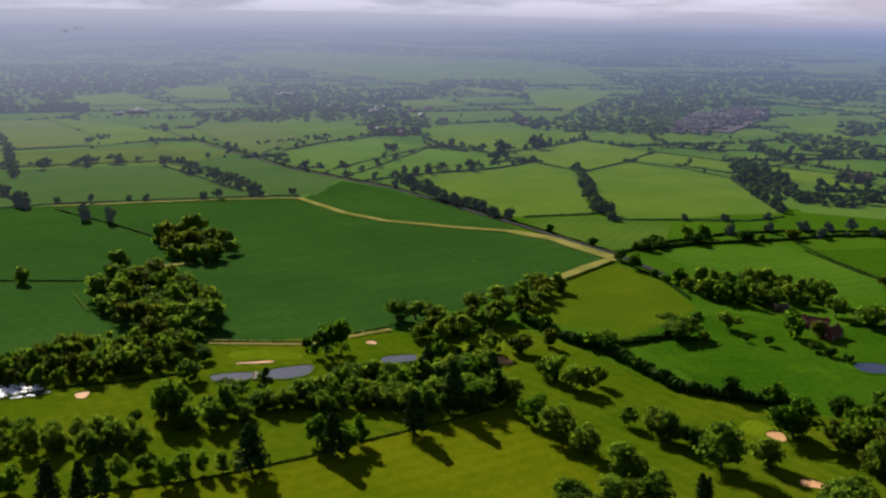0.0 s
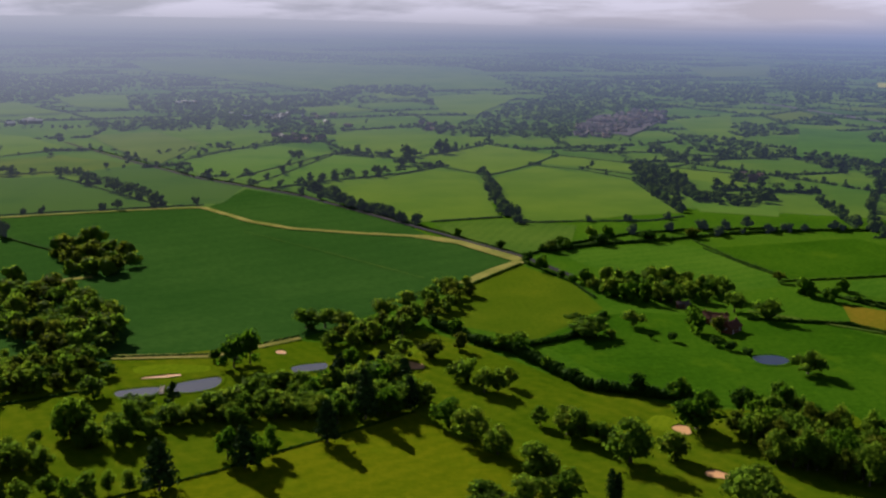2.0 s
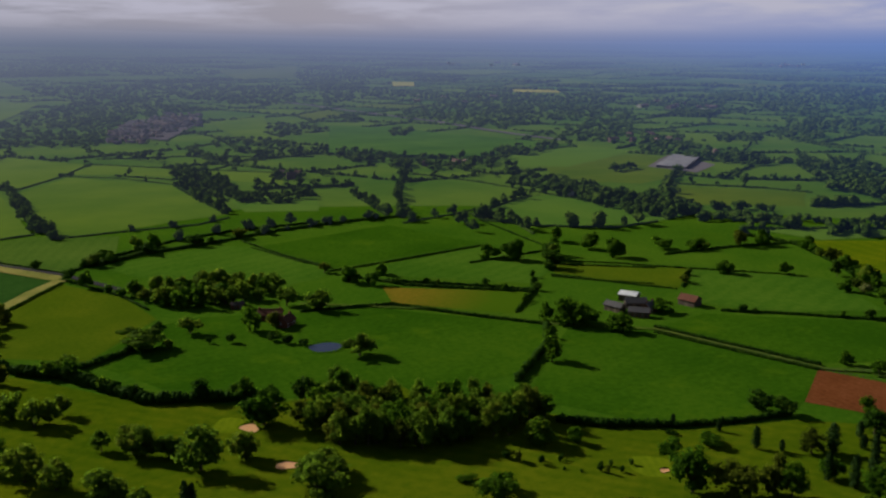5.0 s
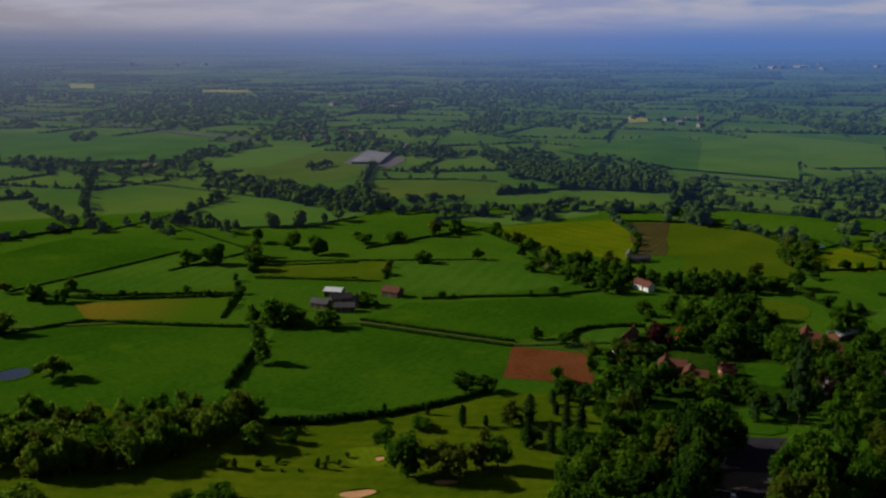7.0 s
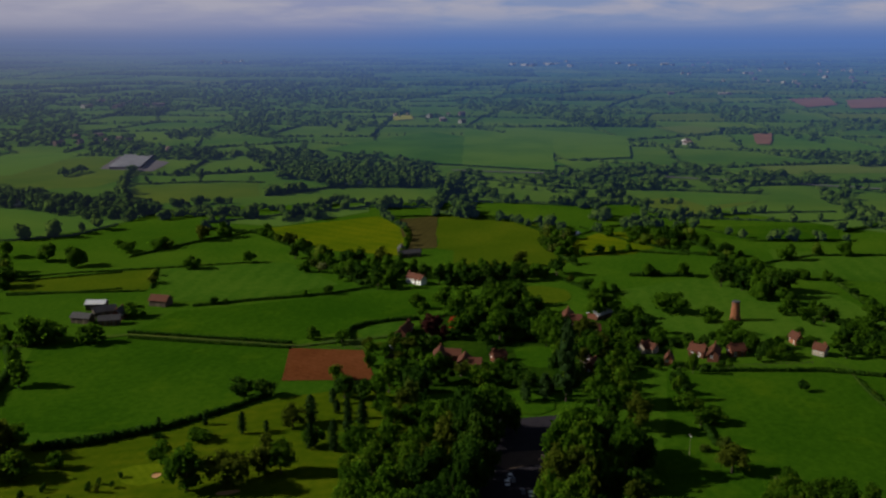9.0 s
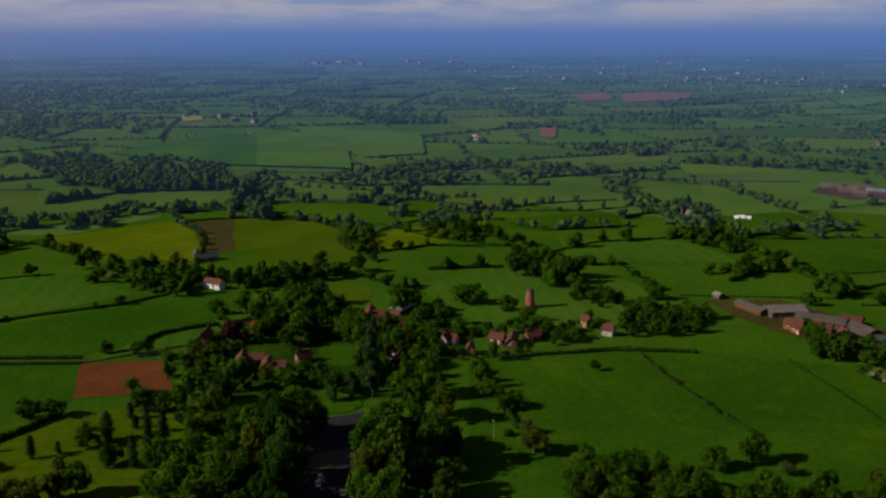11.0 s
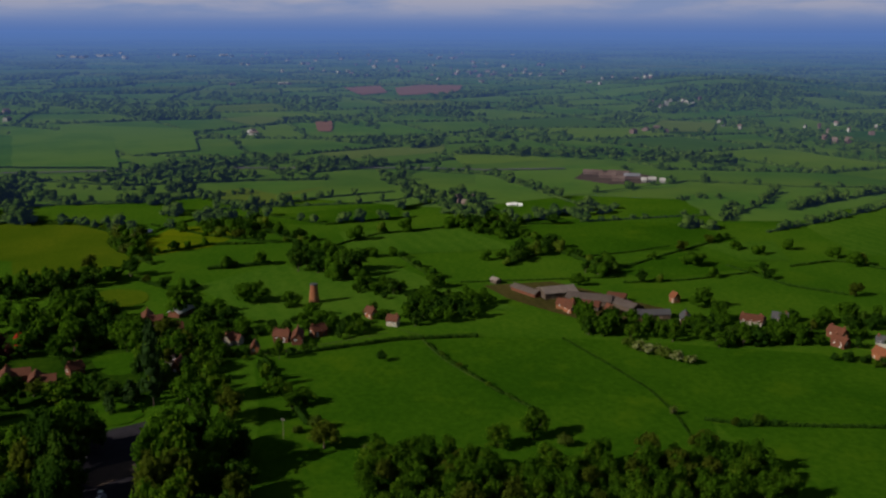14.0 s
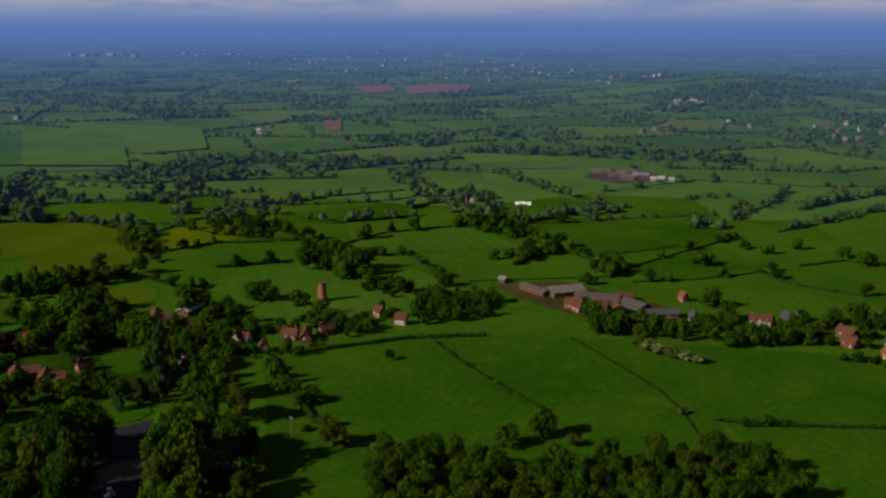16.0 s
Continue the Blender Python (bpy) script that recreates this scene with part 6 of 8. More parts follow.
wood([(396, 232), (413, 215), (384, 194), (373, 212)], 7.6, 6.6, ['oak', 'oak', 'brownish'], gap=1.1)
wood([(482, -122), (498, -150), (477, -153), (466, -130)], 7.1, 6.8, ['oak', 'bush', 'oak'], gap=1.0)
wood([(482, -164), (477, -191), (458, -190), (460, -165)], 7.7, 7.4, ['oak', 'brownish', 'oak', 'bush'], gap=1.0)
wood([(498, -199), (498, -245), (468, -240), (472, -207)], 8.1, 7.2, ['oak', 'dark', 'bush'], gap=1.1)
wood([(425, -188), (413, -204), (425, -219), (437, -225)], 4.9, 4.7, ['bush', 'oak'], gap=1.1)
wood([(477, -97), (482, -119), (468, -124), (466, -101)], 5.6, 5.4, ['bush', 'oak'], gap=1.0)
wood([(437, 111), (438, 83), (444, 68), (456, 57), (448, 57), (431, 74), (422, 101)], 4.4, 4.4, ['bush', 'oak', 'bush'], gap=1.3)
wood([(463, 114), (468, 86), (463, 85), (455, 111)], 5.5, 5.3, ['oak', 'bush', 'dark'], gap=1.0)
wood([(427, 181), (440, 172), (425, 166), (413, 172)], 6.0, 5.7, ['dark', 'oak', 'bush'], gap=1.1)
wood([(467, 215), (476, 210), (432, 192), (425, 197)], 7.6, 6.7, ['oak', 'dark', 'oak'], gap=1.0)
wood([(458, 126), (479, 115), (475, 96), (459, 96), (444, 118)], 6.8, 6.5, ['dark', 'oak', 'oak'], gap=1.1)
wood([(416, 212), (422, 207), (416, 201), (407, 206)], 4.8, 4.6, ['bush', 'dark'], gap=1.0)
wood([(417, 230), (420, 212), (413, 210), (408, 226)], 5.5, 5.2, ['dark', 'oak', 'bush'], gap=1.0)
# ---- single trees ----
tree('needles', -127, 286, 15.5, 10.6)
tree('needles', -117, 287, 15.5, 9.7)
tree('needles', -111, 289, 16.5, 10.1)
tree('needles', -39, 325, 16.6, 11.6)
tree('needles', -10, 345, 17.2, 12.9)
tree('needles', -66, 310, 18.8, 15.3)
tree('needles', 5, 367, 21.5, 14.0)
tree('needles', -75, 390, 10.2, 9.0)
tree('oak', -143, 294, 10.6, 11.0)
tree('oak', -93, 299, 11.9, 8.6)
tree('oak', -34, 328, 13.0, 11.1)
tree('oak', -46, 333, 12.9, 9.5)
tree('oak', -30, 335, 12.8, 7.4)
tree('oak', -108, 357, 16.7, 13.7)
tree('oak', -55, 435, 16.4, 14.2)
tree('oak', -48, 439, 17.7, 13.7)
tree('oak', 135, 344, 17.2, 20.6)
tree('oak', 179, 469, 15.4, 14.2)
tree('oak', 37, 357, 13.6, 14.2)
tree('ash', -103, 310, 7.8, 7.6)
tree('ash', -89, 304, 10.2, 8.7)
tree('ash', -76, 310, 9.3, 7.0)
tree('ash', 24, 440, 11.5, 12.0)
tree('ash', 51, 405, 14.0, 11.3)
tree('ash', 57, 392, 12.6, 11.5)
tree('ash', 45, 341, 15.4, 14.6)
tree('ash', 53, 328, 12.0, 12.0)
tree('ash', 64, 312, 11.9, 16.6)
tree('ash', 100, 317, 18.0, 19.7)
tree('ash', 117, 318, 13.0, 13.5)
tree('ash', 83, 344, 13.4, 14.5)
tree('ash', 74, 353, 9.4, 8.7)
tree('ash', 44, 286, 10.6, 18.2)
tree('ash', 57, 285, 12.5, 17.3)
tree('ash', 69, 289, 12.7, 14.7)
tree('ash', 132, 285, 11.0, 21.3)
tree('ash', 121, 470, 12.2, 23.9)
tree('ash', 151, 483, 10.5, 13.0)
tree('ash', 216, 506, 12.8, 14.1)
tree('ash', 228, 489, 14.4, 16.5)
tree('ash', 83, 453, 9.8, 10.3)
tree('ash', -110, 329, 9.9, 9.8)
tree('ash', -121, 331, 11.4, 10.4)
tree('needles', -475, 1678, 42.9, 18.5)
tree('ash', -110, 304, 9.6, 7.1)
tree('ash', -88, 309, 9.9, 4.6)
tree('ash', -83, 310, 9.0, 5.0)
tree('ash', 47, 409, 11.4, 10.8)
tree('ash', 63, 392, 11.3, 8.5)
tree('ash', 69, 398, 9.9, 8.6)
tree('ash', 94, 333, 10.8, 13.3)
tree('ash', 87, 339, 13.7, 11.2)
tree('ash', -86, 361, 14.6, 9.9)
tree('ash', -90, 350, 13.7, 10.1)
tree('ash', 69, 309, 8.7, 9.5)
tree('ash', -87, 350, 10.3, 9.2)
tree('ash', 132, 462, 6.2, 7.1)
tree('brownish', 38, 443, 11.4, 13.8)
tree('brownish', 53, 452, 9.7, 9.6)
tree('brownish', 193, 469, 9.4, 11.2)
tree('cypress', 85, 288, 12.0, 5.1)
tree('cypress', 87, 287, 10.8, 4.7)
tree('bush', -65, 447, 7.0, 6.7)
tree('bush', 163, 456, 6.3, 6.6)
tree('bush', 153, 461, 4.0, 4.2)
tree('bush', 182, 447, 5.5, 7.7)
tree('bush', 187, 439, 5.4, 7.7)
tree('bush', 192, 431, 4.8, 7.0)
tree('bush', -79, 361, 8.0, 9.4)
tree('bush', -111, 428, 7.6, 11.0)
tree('bush', 118, 388, 3.3, 4.6)
tree('bush', -120, 353, 6.8, 7.1)
tree('ash', -258, 572, 13.3, 10.6)
tree('ash', -198, 566, 14.7, 14.6)
tree('ash', -209, 609, 14.3, 13.2)
tree('oak', -396, 1311, 14.1, 17.8)
tree('oak', -449, 1072, 13.3, 15.2)
tree('oak', -416, 1111, 12.0, 21.1)
tree('oak', -380, 1123, 13.2, 25.3)
tree('oak', -175, 1365, 10.9, 17.9)
tree('oak', -64, 1237, 17.3, 13.2)
tree('oak', 72, 1185, 23.2, 23.9)
tree('oak', 131, 1297, 22.5, 24.7)
tree('oak', -293, 773, 14.4, 11.9)
tree('oak', -268, 762, 14.2, 10.6)
tree('ash', 209, 402, 11.8, 18.5)
tree('ash', 157, 307, 11.6, 11.1)
tree('oak', 216, 269, 11.3, 13.3)
tree('ash', 127, 273, 15.0, 17.8)
tree('oak', 182, 247, 7.6, 9.2)
tree('oak', 337, 397, 14.7, 14.0)
tree('oak', 337, 382, 12.9, 15.6)
tree('oak', 436, 636, 11.5, 12.0)
tree('oak', 301, 545, 8.6, 9.8)
tree('oak', 275, 538, 12.5, 14.6)
tree('oak', 283, 522, 11.1, 10.8)
tree('oak', 229, 262, 7.4, 6.2)
tree('oak', 346, 362, 9.9, 11.7)
tree('oak', 390, 547, 11.4, 16.2)
tree('oak', 402, 534, 15.2, 20.1)
tree('oak', 469, 568, 12.6, 15.9)
tree('oak', 468, 501, 15.7, 19.0)
tree('oak', 472, 533, 13.8, 17.1)
tree('oak', 450, 669, 14.0, 13.5)
tree('bush', 199, 266, 3.0, 2.1)
tree('bush', 208, 257, 3.0, 2.1)
tree('bush', 215, 254, 3.0, 2.1)
tree('bush', 223, 242, 3.0, 2.1)
tree('bush', 226, 240, 3.5, 2.1)
tree('bush', 233, 237, 2.9, 2.6)
tree('brownish', 201, 262, 4.8, 2.6)
tree('brownish', 201, 263, 3.9, 2.1)
tree('bush', 198, 266, 4.4, 2.6)
tree('bush', 206, 255, 4.3, 3.0)
tree('bush', 213, 253, 3.0, 2.1)
tree('bush', 220, 239, 3.4, 2.5)
tree('bush', 226, 234, 3.4, 2.1)
tree('bush', 210, 247, 1.6, 1.7)
tree('bush', 214, 242, 1.6, 1.7)
tree('brownish', 200, 261, 4.8, 2.8)
tree('brownish', 221, 236, 3.9, 2.1)
tree('brownish', 244, 198, 15.6, 18.0)
tree('brownish', 258, 194, 16.4, 11.7)
tree('brownish', 297, 208, 9.7, 10.6)
tree('oak', 351, 221, 7.9, 8.8)
tree('oak', 327, 389, 15.6, 15.0)
tree('oak', 336, 381, 11.5, 17.4)
tree('oak', 343, 363, 10.3, 14.1)
tree('oak', 391, 378, 7.7, 14.6)
tree('oak', 325, 402, 11.6, 10.1)
tree('oak', 283, 344, 13.4, 12.2)
tree('ash', 217, 271, 10.1, 12.0)
tree('oak', 229, 263, 7.5, 5.8)
tree('oak', 235, 209, 18.0, 16.8)
tree('oak', 248, 232, 10.6, 10.0)
tree('ash', 136, 291, 8.6, 17.5)
tree('oak', 177, 242, 9.9, 14.6)
tree('oak', 398, 265, 7.1, 10.0)
tree('oak', 398, 247, 7.0, 9.3)
tree('oak', 527, 400, 9.1, 10.4)
tree('oak', 495, 426, 9.5, 15.0)
tree('oak', 544, 491, 9.6, 19.3)
tree('oak', 518, 505, 9.3, 21.7)
tree('oak', 260, 188, 15.1, 10.4)
tree('oak', 272, 233, 5.5, 11.4)
tree('oak', 371, 216, 11.0, 3.2)
tree('oak', 285, 190, 9.6, 11.0)
tree('oak', 271, 167, 8.0, 8.3)
tree('oak', 176, 259, 2.9, 8.2)
tree('dark', 266, 249, 2.4, 4.6)
tree('dark', 316, 248, 9.4, 12.6)
tree('dark', 320, 238, 9.4, 11.5)
tree('cypress', 283, 222, 9.4, 4.6)
tree('cypress', 289, 215, 5.1, 3.2)
tree('cypress', 304, 204, 12.2, 7.0)
tree('cypress', 282, 190, 11.3, 4.8)
tree('cypress', 284, 181, 13.1, 5.2)
tree('cypress', 296, 182, 11.9, 5.3)
tree('cypress', 307, 182, 12.6, 5.5)
tree('cypress', 317, 200, 6.1, 4.3)
tree('cypress', 273, 255, 5.3, 2.8)
tree('cypress', 363, 135, 8.9, 4.9)
tree('cypress', 372, 129, 10.3, 6.9)
tree('cypress', 349, 175, 14.7, 4.9)
tree('cypress', 284, 241, 5.3, 2.8)
tree('cypress', 325, 207, 7.3, 4.4)
tree('cypress', 338, 212, 6.5, 4.0)
tree('cypress', 314, 193, 9.5, 4.7)
tree('cypress', 334, 200, 8.4, 4.4)
tree('cypress', 349, 183, 10.2, 4.0)
tree('cypress', 361, 133, 7.4, 3.9)
tree('cypress', 368, 127, 8.3, 5.4)
tree('cypress', 379, 128, 6.5, 4.0)
tree('oak', 325, 183, 9.1, 9.5)
tree('oak', 326, 165, 9.8, 10.2)
tree('oak', 344, 213, 7.2, 8.1)
tree('oak', 371, 205, 6.6, 6.9)
tree('oak', 375, 217, 6.2, 6.5)
tree('oak', 377, 202, 6.1, 6.4)
tree('oak', 460, 232, 9.2, 8.2)
tree('brownish', 401, 209, 7.7, 11.2)
tree('poplar', 370, 119, 35.6, 9.8)
tree('copper', 425, 210, 14.7, 12.9)
tree('copper', 426, 203, 9.7, 7.6)
tree('red', 442, 205, 7.5, 6.6)
tree('red', 279, 95, 6.2, 7.8)
tree('brownish', 596, 227, 10.9, 13.1)
tree('oak', 439, 201, 9.0, 10.7)
tree('oak', 466, 102, 9.5, 10.0)
tree('oak', 427, 77, 12.1, 4.3)
tree('oak', 507, 140, 12.4, 20.0)
tree('oak', 486, 231, 11.7, 15.1)
tree('oak', 472, 242, 10.7, 9.1)
tree('oak', 474, 126, 10.4, 10.9)
tree('oak', 504, 125, 9.5, 12.7)
tree('oak', 483, 65, 7.2, 10.2)
tree('oak', 382, 66, 6.9, 8.3)
tree('oak', 372, 57, 7.2, 8.6)
tree('oak', 399, 78, 10.0, 7.6)
tree('oak', 557, 6, 9.5, 13.6)
tree('oak', 572, 50, 10.3, 16.1)
tree('oak', 580, 64, 8.4, 14.2)
tree('oak', 337, -34, 13.9, 14.0)
tree('oak', 330, -20, 9.3, 11.1)
tree('oak', 307, 14, 11.7, 14.9)
tree('oak', 308, 24, 12.4, 13.3)
tree('oak', 304, -4, 9.3, 12.0)
tree('oak', 382, 71, 8.9, 9.8)
tree('oak', 367, 62, 7.7, 8.0)
tree('oak', 517, -143, 13.6, 16.4)
tree('oak', 492, -146, 9.4, 12.6)
tree('oak', 498, -218, 9.1, 15.2)
tree('oak', 526, 109, 13.2, 21.6)
tree('oak', 514, 85, 9.5, 12.8)
tree('oak', 498, 71, 9.4, 10.5)
tree('brownish', 329, 44, 11.4, 12.9)
tree('brownish', 312, -8, 8.9, 10.2)
tree('brownish', 326, -95, 9.2, 13.1)
tree('blossom', 346, 49, 6.3, 7.6)
tree('blossom', 331, -45, 6.1, 7.3)
tree('blossom', 446, -90, 5.6, 9.0)
tree('blossom', 441, -94, 6.2, 10.0)
tree('blossom', 436, -99, 6.0, 10.5)
tree('blossom', 431, -104, 5.8, 10.0)
tree('blossom', 427, -109, 5.6, 10.0)
tree('blossom', 423, -114, 4.8, 8.0)
tree('blossom', 361, -92, 5.1, 4.2)
tree('blossom', 343, 56, 3.2, 5.3)
tree('blossom', 520, -92, 4.1, 6.5)
tree('blossom', 326, 27, 3.8, 6.4)
tree('bush', 473, 177, 3.3, 6.2)
tree('bush', 466, 173, 3.0, 9.2)
tree('bush', 466, 152, 3.1, 7.2)
tree('bush', 425, 29, 6.2, 5.3)
tree('bush', 409, 81, 7.5, 7.8)
tree('bush', 544, -68, 3.1, 4.7)
tree('bush', 532, 34, 4.3, 5.2)
tree('oak', 614, -162, 12.2, 16.9)
tree('oak', 735, -208, 8.4, 16.5)
tree('oak', 664, -207, 7.9, 10.9)
tree('oak', 647, -219, 9.3, 11.5)
tree('oak', 664, -243, 8.9, 10.2)
tree('oak', 638, -267, 10.3, 11.7)
tree('oak', 614, -272, 10.7, 13.8)
tree('oak', 563, -82, 8.3, 12.5)
tree('oak', 629, -27, 7.9, 9.9)
tree('oak', 638, -39, 6.5, 9.3)
tree('oak', 746, -193, 9.5, 14.8)
tree('dark', 551, 352, 13.4, 11.8)
tree('dark', 545, 332, 14.4, 12.3)
tree('dark', 549, 325, 14.4, 12.3)
tree('brownish', 560, 313, 13.4, 14.0)
tree('oak', 545, 312, 10.3, 12.2)
tree('oak', 540, 298, 12.4, 11.2)
tree('blossom', 524, 339, 8.2, 8.3)
tree('oak', 526, 328, 7.2, 7.5)
tree('blossom', 531, 351, 8.2, 10.0)
tree('dark', 520, 308, 11.3, 13.2)
tree('oak', 519, 292, 11.3, 11.6)
tree('bush', 509, 315, 6.2, 5.8)
tree('bush', 508, 293, 6.2, 10.7)
tree('oak', 544, 281, 12.4, 9.6)
tree('dark', 537, 269, 12.4, 10.2)
tree('oak', 521, 351, 8.2, 9.9)
tree('oak', 534, 323, 10.3, 11.3)
tree('dark', 552, 379, 11.3, 9.7)
tree('dark', 311, 137, 20.6, 11.4)
tree('dark', 288, 126, 20.6, 10.2)
tree('dark', 271, 120, 20.6, 9.8)
tree('dark', 323, 85, 16.5, 12.9)
tree('dark', 324, 77, 14.4, 12.0)
tree('dark', 279, 78, 15.5, 11.5)
tree('dark', 285, 71, 14.4, 11.6)
tree('dark', 326, 89, 16.5, 12.2)
tree('ash', -88, 381, 9.3, 15.3)
tree('ash', -92, 363, 9.3, 13.1)
tree('ash', -79, 356, 8.2, 11.6)
tree('ash', -111, 402, 10.3, 14.3)
tree('ash', -99, 352, 9.3, 14.0)
tree('ash', -73, 371, 8.2, 14.8)
tree('ash', -65, 372, 8.2, 14.8)
tree('ash', -57, 378, 9.3, 15.0)
tree('ash', -50, 384, 9.3, 15.1)
tree('ash', -45, 393, 10.3, 14.9)
tree('ash', -38, 398, 11.3, 15.6)
tree('ash', -30, 399, 11.3, 15.6)
tree('ash', -22, 395, 11.3, 15.4)
tree('oak', -12, 396, 12.4, 15.5)
tree('ash', 2, 401, 12.4, 16.1)
tree('oak', 12, 401, 15.5, 21.2)
tree('ash', 18, 375, 11.3, 14.3)
tree('ash', 30, 382, 10.3, 12.6)
tree('ash', -30, 377, 9.3, 14.4)
tree('ash', -19, 378, 9.3, 14.4)
tree('oak', -8, 378, 10.3, 14.8)
tree('ash', -24, 496, 11.3, 18.9)
tree('ash', -14, 497, 12.4, 18.9)
tree('ash', -4, 488, 11.3, 16.8)
tree('ash', 6, 480, 11.3, 17.2)
tree('ash', 19, 517, 11.3, 17.7)
tree('ash', 33, 533, 10.3, 17.6)
tree('ash', 47, 544, 10.3, 17.3)
tree('ash', 58, 572, 9.3, 16.8)
tree('oak', 467, -179, 7.2, 9.0)
tree('dark', 457, -181, 7.2, 8.9)
tree('oak', 451, -184, 6.2, 7.5)
tree('oak', 460, -206, 6.2, 7.8)
tree('dark', 447, -202, 5.2, 7.0)
tree('oak', 482, -196, 7.2, 8.7)
tree('dark', 481, -211, 7.2, 9.4)
tree('oak', 462, -211, 6.2, 7.2)
tree('oak', 445, -218, 6.2, 7.7)
tree('bush', 430, -190, 5.2, 6.7)
tree('bush', 428, -183, 4.1, 6.0)
tree('dark', 490, -186, 7.2, 8.7)
tree('oak', 471, -167, 6.2, 8.4)
tree('oak', 468, -148, 6.2, 8.2)
tree('oak', 478, -144, 6.2, 8.3)
tree('dark', 470, -130, 7.2, 9.4)
tree('oak', 515, -73, 7.2, 8.0)
tree('oak', 282, 168, 14.4, 14.9)
tree('oak', 288, 159, 15.5, 13.8)
tree('oak', 289, 149, 15.5, 11.6)
tree('oak', 266, 154, 15.5, 14.1)
tree('oak', 271, 145, 16.5, 14.1)
tree('brownish', 278, 140, 14.4, 9.1)
tree('oak', 255, 154, 15.5, 11.8)
tree('oak', 254, 141, 16.5, 13.5)
tree('dark', 266, 136, 15.5, 11.8)
tree('dark', 274, 133, 18.5, 11.0)
tree('brownish', 295, 139, 18.5, 11.8)
tree('oak', 306, 153, 14.4, 6.6)
tree('oak', 311, 162, 14.4, 11.2)
tree('oak', 306, 169, 13.4, 10.1)
tree('brownish', 324, 173, 13.4, 8.4)
tree('blossom', 334, 174, 15.5, 8.6)
tree('oak', 242, 142, 16.5, 13.1)
tree('oak', 240, 130, 17.5, 15.6)
tree('oak', 242, 150, 14.4, 11.4)
tree('oak', 231, 133, 17.5, 16.2)
tree('oak', 317, 151, 16.5, 11.2)
tree('dark', 318, 143, 21.6, 15.6)
tree('oak', 325, 139, 22.7, 17.6)
tree('oak', 326, 132, 18.5, 12.6)
tree('dark', 327, 127, 16.5, 8.1)
tree('dark', 304, 131, 19.6, 11.5)
tree('dark', 294, 133, 20.6, 11.3)
tree('dark', 308, 127, 15.5, 9.7)
tree('dark', 279, 124, 20.6, 11.6)
tree('dark', 261, 121, 20.6, 10.7)
tree('dark', 246, 121, 19.6, 12.9)
tree('dark', 274, 119, 15.5, 9.8)
tree('dark', 246, 111, 20.6, 10.9)
tree('dark', 287, 120, 14.4, 8.9)
tree('dark', 239, 117, 20.6, 14.4)
tree('dark', 243, 108, 20.6, 12.6)
tree('oak', 318, 99, 25.8, 17.6)
tree('oak', 296, 97, 24.7, 14.2)
tree('oak', 295, 89, 25.8, 16.5)
tree('brownish', 277, 84, 24.7, 16.5)
tree('brownish', 274, 90, 23.7, 13.4)
tree('dark', 278, 80, 14.4, 14.2)
tree('oak', 262, 87, 23.7, 12.9)
tree('oak', 259, 79, 24.7, 12.7)
tree('oak', 309, 77, 21.6, 14.9)
tree('oak', 300, 81, 14.4, 12.6)
tree('oak', 371, 105, 16.5, 12.7)
tree('oak', 374, 95, 18.5, 15.1)
tree('oak', 352, 96, 18.5, 14.4)
tree('brownish', 351, 83, 18.5, 11.0)
tree('dark', 321, 89, 14.4, 16.8)
tree('dark', 319, 79, 14.4, 18.3)
tree('dark', 284, 74, 14.4, 15.1)
tree('dark', 290, 67, 14.4, 12.9)
tree('oak', 301, 67, 9.3, 7.7)
tree('brownish', 274, 65, 17.5, 11.6)
tree('dark', 266, 72, 14.4, 14.4)
tree('dark', 260, 67, 19.6, 14.5)
tree('oak', 257, 77, 18.5, 14.5)
tree('dark', 311, 89, 14.4, 13.4)
tree('dark', 316, 72, 14.4, 13.4)
tree('oak', 255, 81, 18.5, 14.4)
tree('oak', 364, 180, 15.5, 14.3)
tree('dark', 348, 183, 15.5, 12.9)
tree('dark', 369, 176, 13.4, 11.3)
tree('brownish', 379, 172, 8.2, 10.4)
tree('oak', 372, 160, 11.3, 11.7)
tree('oak', 379, 154, 11.3, 11.8)
tree('dark', 378, 145, 12.4, 11.7)
tree('oak', 347, 192, 13.4, 11.5)
tree('dark', 343, 174, 15.5, 9.7)
tree('dark', 372, 137, 11.3, 10.0)
tree('oak', 337, 193, 12.4, 10.8)
tree('dark', 333, 198, 10.3, 9.8)
tree('dark', 333, 206, 10.3, 10.9)
tree('oak', 468, 213, 19.0, 17.6)
tree('oak', 475, 197, 19.0, 16.4)
tree('oak', 438, 177, 17.6, 15.2)
tree('oak', 428, 180, 12.2, 12.1)
tree('dark', 440, 172, 16.1, 13.4)
tree('oak', 452, 197, 13.5, 9.7)
tree('oak', 442, 168, 12.1, 14.6)
tree('oak', 442, 155, 17.8, 13.3)
tree('oak', 436, 147, 17.5, 12.0)
tree('dark', 444, 162, 13.6, 12.3)
tree('brownish', 456, 138, 13.1, 12.3)
tree('oak', 425, 125, 15.2, 12.7)
tree('oak', 498, 146, 15.8, 16.5)
plant()
